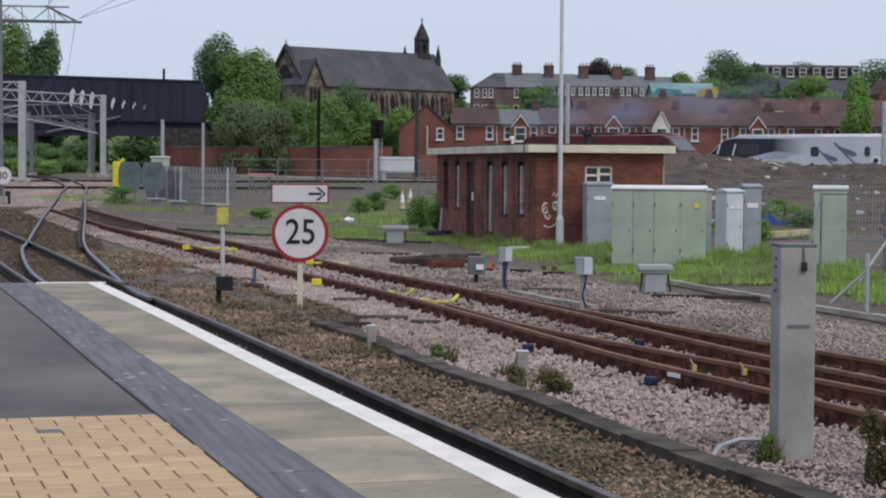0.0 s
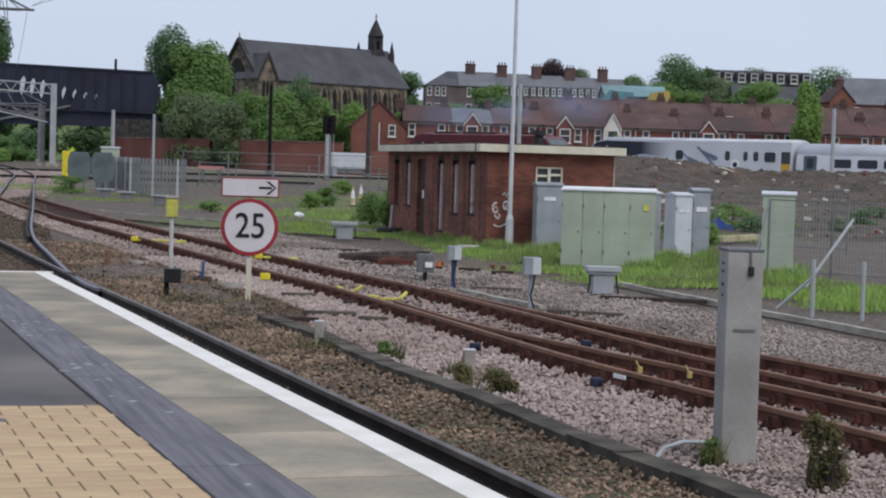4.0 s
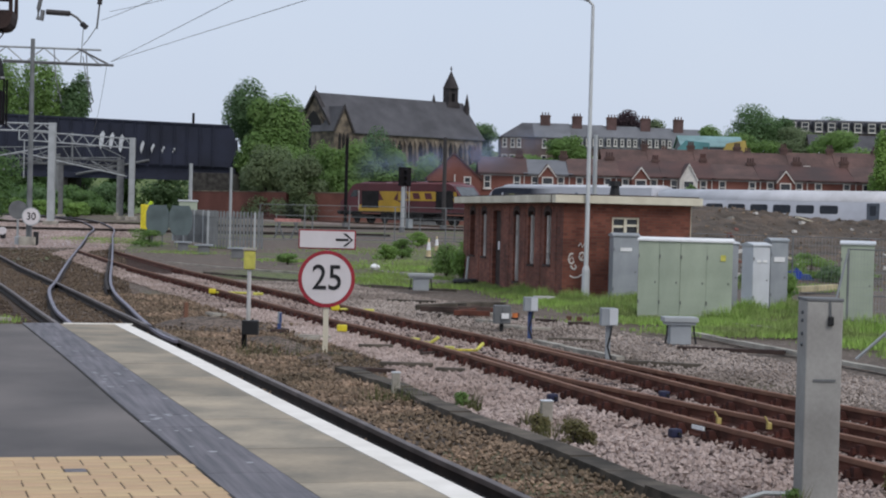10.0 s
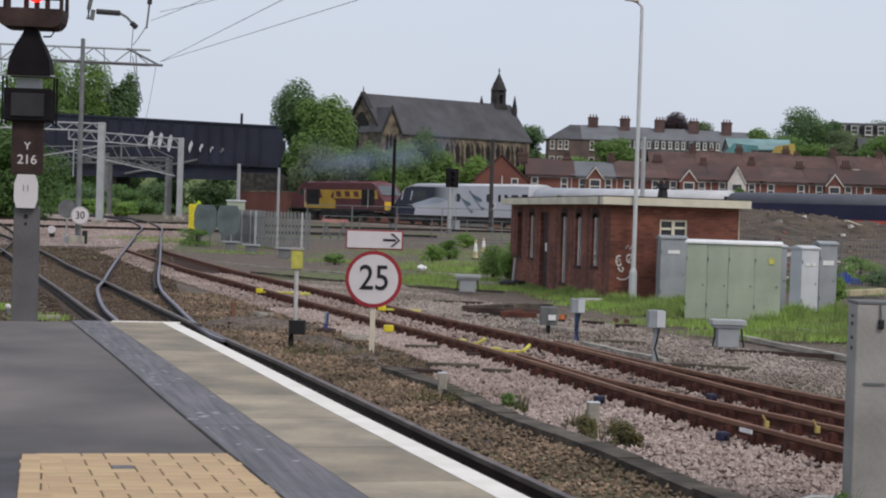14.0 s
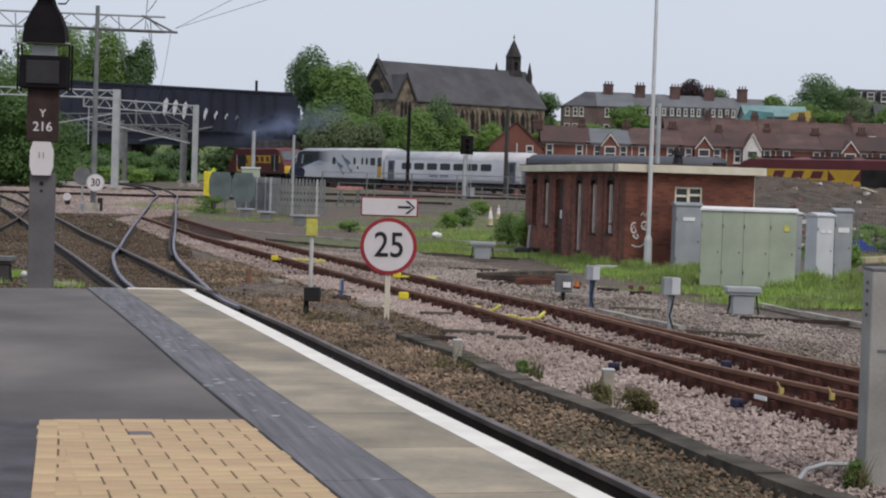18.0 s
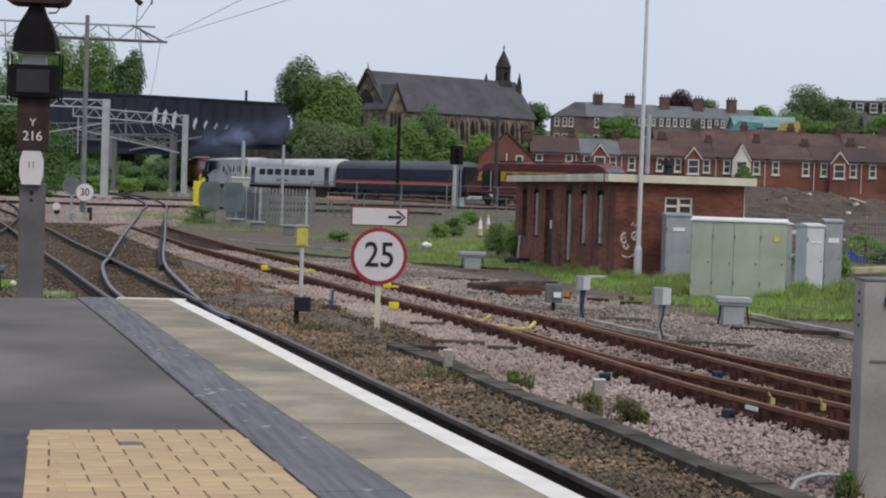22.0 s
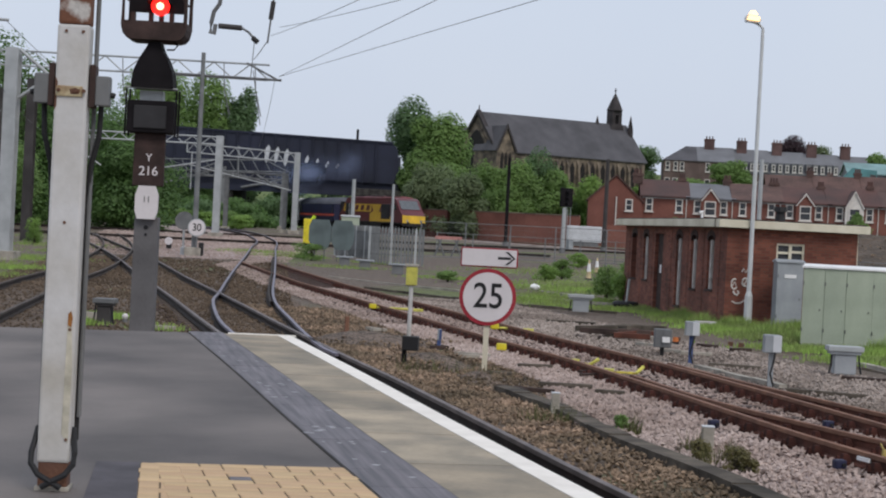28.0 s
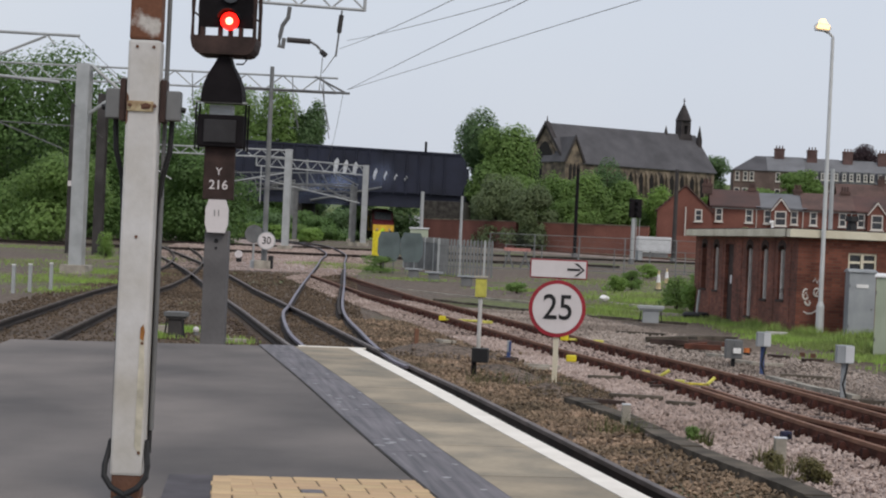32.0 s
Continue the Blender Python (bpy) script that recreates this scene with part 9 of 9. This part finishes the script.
def blades(name, label, areas, mat, seed, h0, h1, width):
    """Grass blades over patches (x, y, rx, ry, count)."""
    rng = np.random.default_rng(seed)
    vs, fs = [], []
    n0 = 0
    for x, y, rx, ry, count in areas:
        a, r = rng.uniform(0, TAU, count), np.sqrt(rng.uniform(0, 1, count)) * (1 + 0.25 * rng.normal(size=count))
        px, py = x + rx * r * np.cos(a), y + ry * r * np.sin(a)
        h = rng.uniform(h0, h1, count) * np.clip(1.25 - 0.6 * r, 0.35, 1.2)
        t = rng.uniform(0, TAU, count)
        dx, dy = np.cos(t) * width, np.sin(t) * width
        lx, ly = rng.normal(scale=0.35, size=count) * h, rng.normal(scale=0.35, size=count) * h
        z = np.array([land(p, q) for p, q in zip(px, py)]) - 0.05
        v = np.stack([np.stack([px - dx, py - dy, z], 1), np.stack([px + dx, py + dy, z], 1), np.stack([px + lx, py + ly, z + h + 0.05], 1)], 1).reshape(-1, 3)
        vs.append(v)
        fs.append(np.arange(count * 3).reshape(-1, 3) + n0)
        n0 += count * 3
    me = bpy.data.meshes.new(name)
    me.from_pydata(np.concatenate(vs).tolist(), [], np.concatenate(fs).tolist())
    me.update()
    ob = part_mesh(name, me, M[mat], None)
    tagged(ob, label, "grass", kind="stuff")


blades("grass", "bright green rough grass round the cabinets and hut", [
    (6.2, 39.3, 2.4, 1.2, 4200), (8.4, 38.5, 1.6, 1.8, 3200), (7.6, 36.0, 1.2, 1.0, 1500), (9.0, 43.5, 2.0, 2.2, 3600), (5.0, 44.5, 1.6, 2.6, 3800), (3.9, 46.5, 1.2, 1.3, 2600), (6.0, 36.0, 1.4, 1.2, 2000), (8.2, 33.4, 0.9, 1.2, 1500), (8.6, 30.6, 0.8, 0.9, 1000), (10.0, 34.0, 1.6, 3.0, 2600),
    (2.9, 51.5, 0.8, 3.0, 2200), (2.0, 57.0, 0.8, 3.5, 1600), (0.4, 55.0, 1.6, 1.0, 900), (0.8, 61.5, 1.2, 2.0, 700), (-1.0, 70.0, 3.0, 2.5, 1200), (-4.5, 75, 2.5, 1.5, 700), (-10.2, 82.0, 2.0, 1.6, 500), (-14.5, 95, 2.2, 2.0, 700),
    (-19.5, 63.0, 1.8, 2.0, 1200), (-20.5, 72.5, 1.6, 2.0, 900), (-5.2, 21.5, 0.7, 0.7, 60), (-9.3, 34.6, 0.5, 0.5, 500), (-9.4, 37.0, 0.6, 0.8, 500), (-7.6, 34.2, 0.5, 0.4, 150), (-22.7, 73.5, 1.5, 3.0, 700), (-21.0, 64, 2.5, 5, 1100), (-27, 80, 3, 6, 900), (-26, 94, 3, 5, 800), (-17.6, 55, 0.8, 3.5, 500), (-36, 108, 6, 4, 900), (-23.5, 83, 0.8, 0.8, 500), (-1.0, 60.5, 1.1, 4.5, 2200), (2.5, 78, 5, 3, 900), (-17, 101, 2.5, 3, 900), (0.3, 70, 1.5, 4, 1200), (0.5, 74, 3.0, 5, 1500), (-2.0, 90, 4, 6, 1100), (3, 96, 4, 6, 1000), (12.5, 62, 2.5, 3, 1500), (-9.5, 91, 1.6, 1.2, 700)], "grass", 1, 0.03, 0.12, 0.016)
blades("tall_grass", "tall bright grass clumps against the hut and cabinets", [
    (3.87, 47.0, 0.25, 0.3, 500), (5.6, 47.2, 0.3, 0.2, 500), (5.8, 41.6, 0.4, 0.25, 500), (6.7, 39.9, 0.5, 0.2, 500), (4.2, 47.3, 0.5, 0.5, 700), (5.0, 46.3, 0.5, 0.4, 600), (3.4, 48.6, 0.35, 0.8, 700), (3.0, 51.0, 0.4, 1.0, 700), (4.75, 41.0, 0.22, 0.4, 400), (7.4, 40.5, 0.3, 0.5, 600), (8.1, 44.6, 0.4, 0.3, 600), (8.9, 44.4, 0.4, 0.4, 600), (9.4, 46.0, 0.4, 0.5, 500), (5.5, 46.8, 0.4, 0.3, 500), (7.9, 36.2, 0.9, 0.6, 900), (9.2, 37.6, 0.6, 0.8, 700), (4.6, 43.6, 0.6, 0.7, 700)], "grass", 5, 0.12, 0.34, 0.013)
blades("weeds", "brown and green weeds growing in the ballast", [
    (1.28, 19.25, 0.14, 0.12, 60), (1.62, 18.6, 0.15, 0.12, 60), (2.86, 13.62, 0.10, 0.06, 90), (3.6, 13.1, 0.14, 0.2, 120), (0.72, 20.7, 0.1, 0.1, 80), (-2.1, 27.9, 0.9, 1.0, 130), (-1.4, 27.2, 0.6, 0.8, 80), (-0.2, 21.6, 0.4, 0.3, 120), (1.35, 18.0, 0.1, 0.1, 60)], "weed", 2, 0.05, 0.24, 0.006)
M["weed_leaf"] = leafy("brown_green_weed_leaves", (0.205, 0.20, 0.07), (0.13, 0.105, 0.05))
WORD["weed_leaf"] = "brown-green"
for k, (x, y, h, w, leaf) in enumerate(((1.29, 18.5, 0.17, 0.26, "weed_leaf"), (1.60, 17.85, 0.19, 0.34, "weed_leaf"), (1.70, 17.7, 0.14, 0.2, "weed_leaf"), (3.38, 12.75, 0.50, 0.20, "weed_leaf"), (3.50, 12.7, 0.44, 0.24, "weed_leaf"), (2.86, 13.66, 0.16, 0.2, "leaf_a"), (0.62, 21.0, 0.14, 0.2, "leaf_a"))):
    tree(x, y, GROUND + h, w, leaf, f"small leafy {WORD[leaf]} weed growing in ballast", 400 + k, base=GROUND - 0.06, count=900, size=0.016, name="weed", low=1.0)


def stones(name, label, spots, size, mat, seed, lift_by=0.0):
    """Loose angular stones, joined; spots holds their plan places."""
    rng = np.random.default_rng(seed)
    n = len(spots)
    octa = np.array([(1, 0, 0), (-1, 0, 0), (0, 1, 0), (0, -1, 0), (0, 0, 1), (0, 0, -1)], float)
    tri = np.array([(0, 2, 4), (2, 1, 4), (1, 3, 4), (3, 0, 4), (2, 0, 5), (1, 2, 5), (3, 1, 5), (0, 3, 5)])
    s = size * rng.uniform(0.55, 1.35, n)
    v = octa[None] * rng.uniform(0.6, 1.3, (n, 6, 1)) * s[:, None, None]
    v += rng.normal(scale=0.18, size=v.shape) * s[:, None, None]
    a, b = rng.uniform(0, TAU, n), rng.uniform(0, TAU, n)
    ca, sa, cb, sb = np.cos(a)[:, None], np.sin(a)[:, None], np.cos(b)[:, None], np.sin(b)[:, None]
    x, y, z = v[..., 0], v[..., 1], v[..., 2] * 0.8
    y, z = y * cb - z * sb, y * sb + z * cb
    x, y = x * ca - y * sa, x * sa + y * ca
    zz = np.array([land(p, q) for p, q in spots]) + np.asarray(lift_by)
    v = np.stack([x + spots[:, :1], y + spots[:, 1:2], z + zz[:, None] - 0.05 + rng.uniform(-0.015, 0.025, n)[:, None]], -1).reshape(-1, 3)
    f = (tri[None] + 6 * np.arange(n)[:, None, None]).reshape(-1, 3)
    me = bpy.data.meshes.new(name)
    me.from_pydata(v.tolist(), [], f.tolist())
    me.update()
    ob = part_mesh(name, me, M[mat], None)
    tagged(ob, label, "ballast", kind="stuff")


def between(left, right, y0, y1, count, seed, power=1.0):
    """Random places between two lines in the plan, thicker near the camera."""
    rng = np.random.default_rng(seed)
    y = y0 + (y1 - y0) * rng.uniform(0, 1, count) ** power
    def at(line):
        o = np.argsort(line[:, 1])
        return np.interp(y, line[o, 1], line[o, 0])
    a, b = at(left), at(right)
    return np.stack([a + (b - a) * rng.uniform(0, 1, count), y], 1)


PINK_EDGE = np.array([p for p in beside(KERB, 0.1) if p[1] < 22.5] + [p for p in beside(SIDE_NEAR, -1.1) if p[1] > 27.0])
stones("brown_ballast", "dark brown stained ballast beside the platform track", between(beside(MAIN, -1.7), beside(KERB, -0.1), 10.5, 33, 17000, 4, 1.5), 0.032, "stone_brown", 4)
stones("cinder_ballast", "brown cinders and stones under the speed sign", between(beside(MAIN, 0.1), PINK_EDGE, 22, 46, 9000, 11, 1.3), 0.03, "stone_brown", 11)
stones("pink_ballast", "pale pinkish-grey ballast round the rusty siding", between(PINK_EDGE, beside(SIDE_NEAR, 0.0), 11.5, 40, 15000, 5, 1.5), 0.039, "stone_pink", 5)
stones("siding_ballast", "pinkish-grey ballast between the rusty rails", between(beside(SIDE_NEAR, 0.0), beside(SIDE_NEAR, 1.6), 15, 60, 9000, 6, 1.4), 0.036, "stone_pink", 6)
stones("yard_ballast", "grey gravel beyond the siding", between(beside(SIDE_NEAR, 1.6), beside(SIDE_NEAR, 5.4), 17, 56, 17000, 7, 1.3), 0.036, "stone_grey", 7)
stones("far_ballast", "pale pinkish ballast of the crossover line", between(beside(SIDE_NEAR, -1.1), beside(SIDE_NEAR, 0), 40, 85, 7000, 8, 1.0), 0.045, "stone_pink", 8)
stones("throat_ballast", "pale pink ballast in the station throat", between(np.array([(-24, 84.), (-40, 160.)]), np.array([(-13, 84.), (-22, 160.)]), 84, 150, 12000, 9, 1.1), 0.065, "stone_pink", 9)
stones("dark_ballast", "brown stained ballast between the converging tracks", between(beside(LEFT_B, -3.0), beside(MAIN, -1.7), 22, 80, 11000, 12, 1.2), 0.042, "stone_soot", 12)
stones("crossing_ballast", "brown stained ballast under the crossover rails", between(beside(MAIN, -1.4), beside(CURVE_R, 0.5), 31, 82, 8000, 13, 1.2), 0.042, "stone_soot", 13)
stones("heap_stones", "loose brown stones on the cinder heaps", np.concatenate([np.random.default_rng(31).normal((-3.7, 33.9), (0.6, 0.7), (700, 2)), np.random.default_rng(32).normal((-2.2, 29.6), (0.3, 0.8), (420, 2)), np.random.default_rng(33).normal((-1.3, 26.6), (0.25, 0.5), (240, 2))]), 0.03, "stone_brown", 14, 0.06)
_ry = np.random.default_rng(3).uniform(64, 110, 700)
SPOIL_SPOTS = np.stack([_ry * np.random.default_rng(4).uniform(0.14, 0.33, 700), _ry], 1)
stones("rubble", "broken rubble and litter on the earth mound", SPOIL_SPOTS, 0.085, "stone_brown", 10, [on_spoil(x, y) - land(x, y) + 0.06 for x, y in SPOIL_SPOTS])


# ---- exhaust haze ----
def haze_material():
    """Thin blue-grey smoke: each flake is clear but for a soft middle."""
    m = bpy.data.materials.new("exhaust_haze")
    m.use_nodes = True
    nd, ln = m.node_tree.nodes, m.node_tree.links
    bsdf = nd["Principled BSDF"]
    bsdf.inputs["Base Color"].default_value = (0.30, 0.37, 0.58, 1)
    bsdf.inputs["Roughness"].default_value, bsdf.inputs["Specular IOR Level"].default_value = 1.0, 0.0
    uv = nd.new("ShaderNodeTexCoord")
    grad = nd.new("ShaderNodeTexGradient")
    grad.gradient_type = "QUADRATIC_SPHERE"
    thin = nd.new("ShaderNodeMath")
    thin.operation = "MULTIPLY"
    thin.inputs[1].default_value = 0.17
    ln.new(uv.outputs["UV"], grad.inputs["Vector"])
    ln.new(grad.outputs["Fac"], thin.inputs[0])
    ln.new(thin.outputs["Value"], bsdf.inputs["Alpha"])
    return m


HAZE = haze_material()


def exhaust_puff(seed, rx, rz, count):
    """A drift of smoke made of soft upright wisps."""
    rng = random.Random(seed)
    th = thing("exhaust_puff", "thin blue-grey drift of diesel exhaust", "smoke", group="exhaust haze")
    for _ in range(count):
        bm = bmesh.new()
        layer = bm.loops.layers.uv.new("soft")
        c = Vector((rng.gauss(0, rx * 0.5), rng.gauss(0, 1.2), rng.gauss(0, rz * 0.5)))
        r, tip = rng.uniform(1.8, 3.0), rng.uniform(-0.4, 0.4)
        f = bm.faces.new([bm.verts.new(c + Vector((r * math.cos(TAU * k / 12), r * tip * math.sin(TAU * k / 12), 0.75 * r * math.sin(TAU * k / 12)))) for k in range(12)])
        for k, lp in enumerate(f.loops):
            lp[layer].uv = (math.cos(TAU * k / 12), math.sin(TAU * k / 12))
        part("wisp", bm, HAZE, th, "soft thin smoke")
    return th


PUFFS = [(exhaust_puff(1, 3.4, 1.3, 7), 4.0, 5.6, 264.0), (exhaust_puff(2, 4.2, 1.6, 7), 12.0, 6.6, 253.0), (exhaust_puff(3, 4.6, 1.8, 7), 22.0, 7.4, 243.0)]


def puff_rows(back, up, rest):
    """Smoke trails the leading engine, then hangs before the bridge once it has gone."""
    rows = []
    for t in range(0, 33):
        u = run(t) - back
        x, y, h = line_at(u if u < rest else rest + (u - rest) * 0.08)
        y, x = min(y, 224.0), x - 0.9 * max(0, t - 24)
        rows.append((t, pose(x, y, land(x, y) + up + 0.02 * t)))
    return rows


def motions():
    for car, back, turn in CARS:
        walk(car, car_rows(back, turn))
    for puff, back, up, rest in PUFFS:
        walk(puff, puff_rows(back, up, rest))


motions()
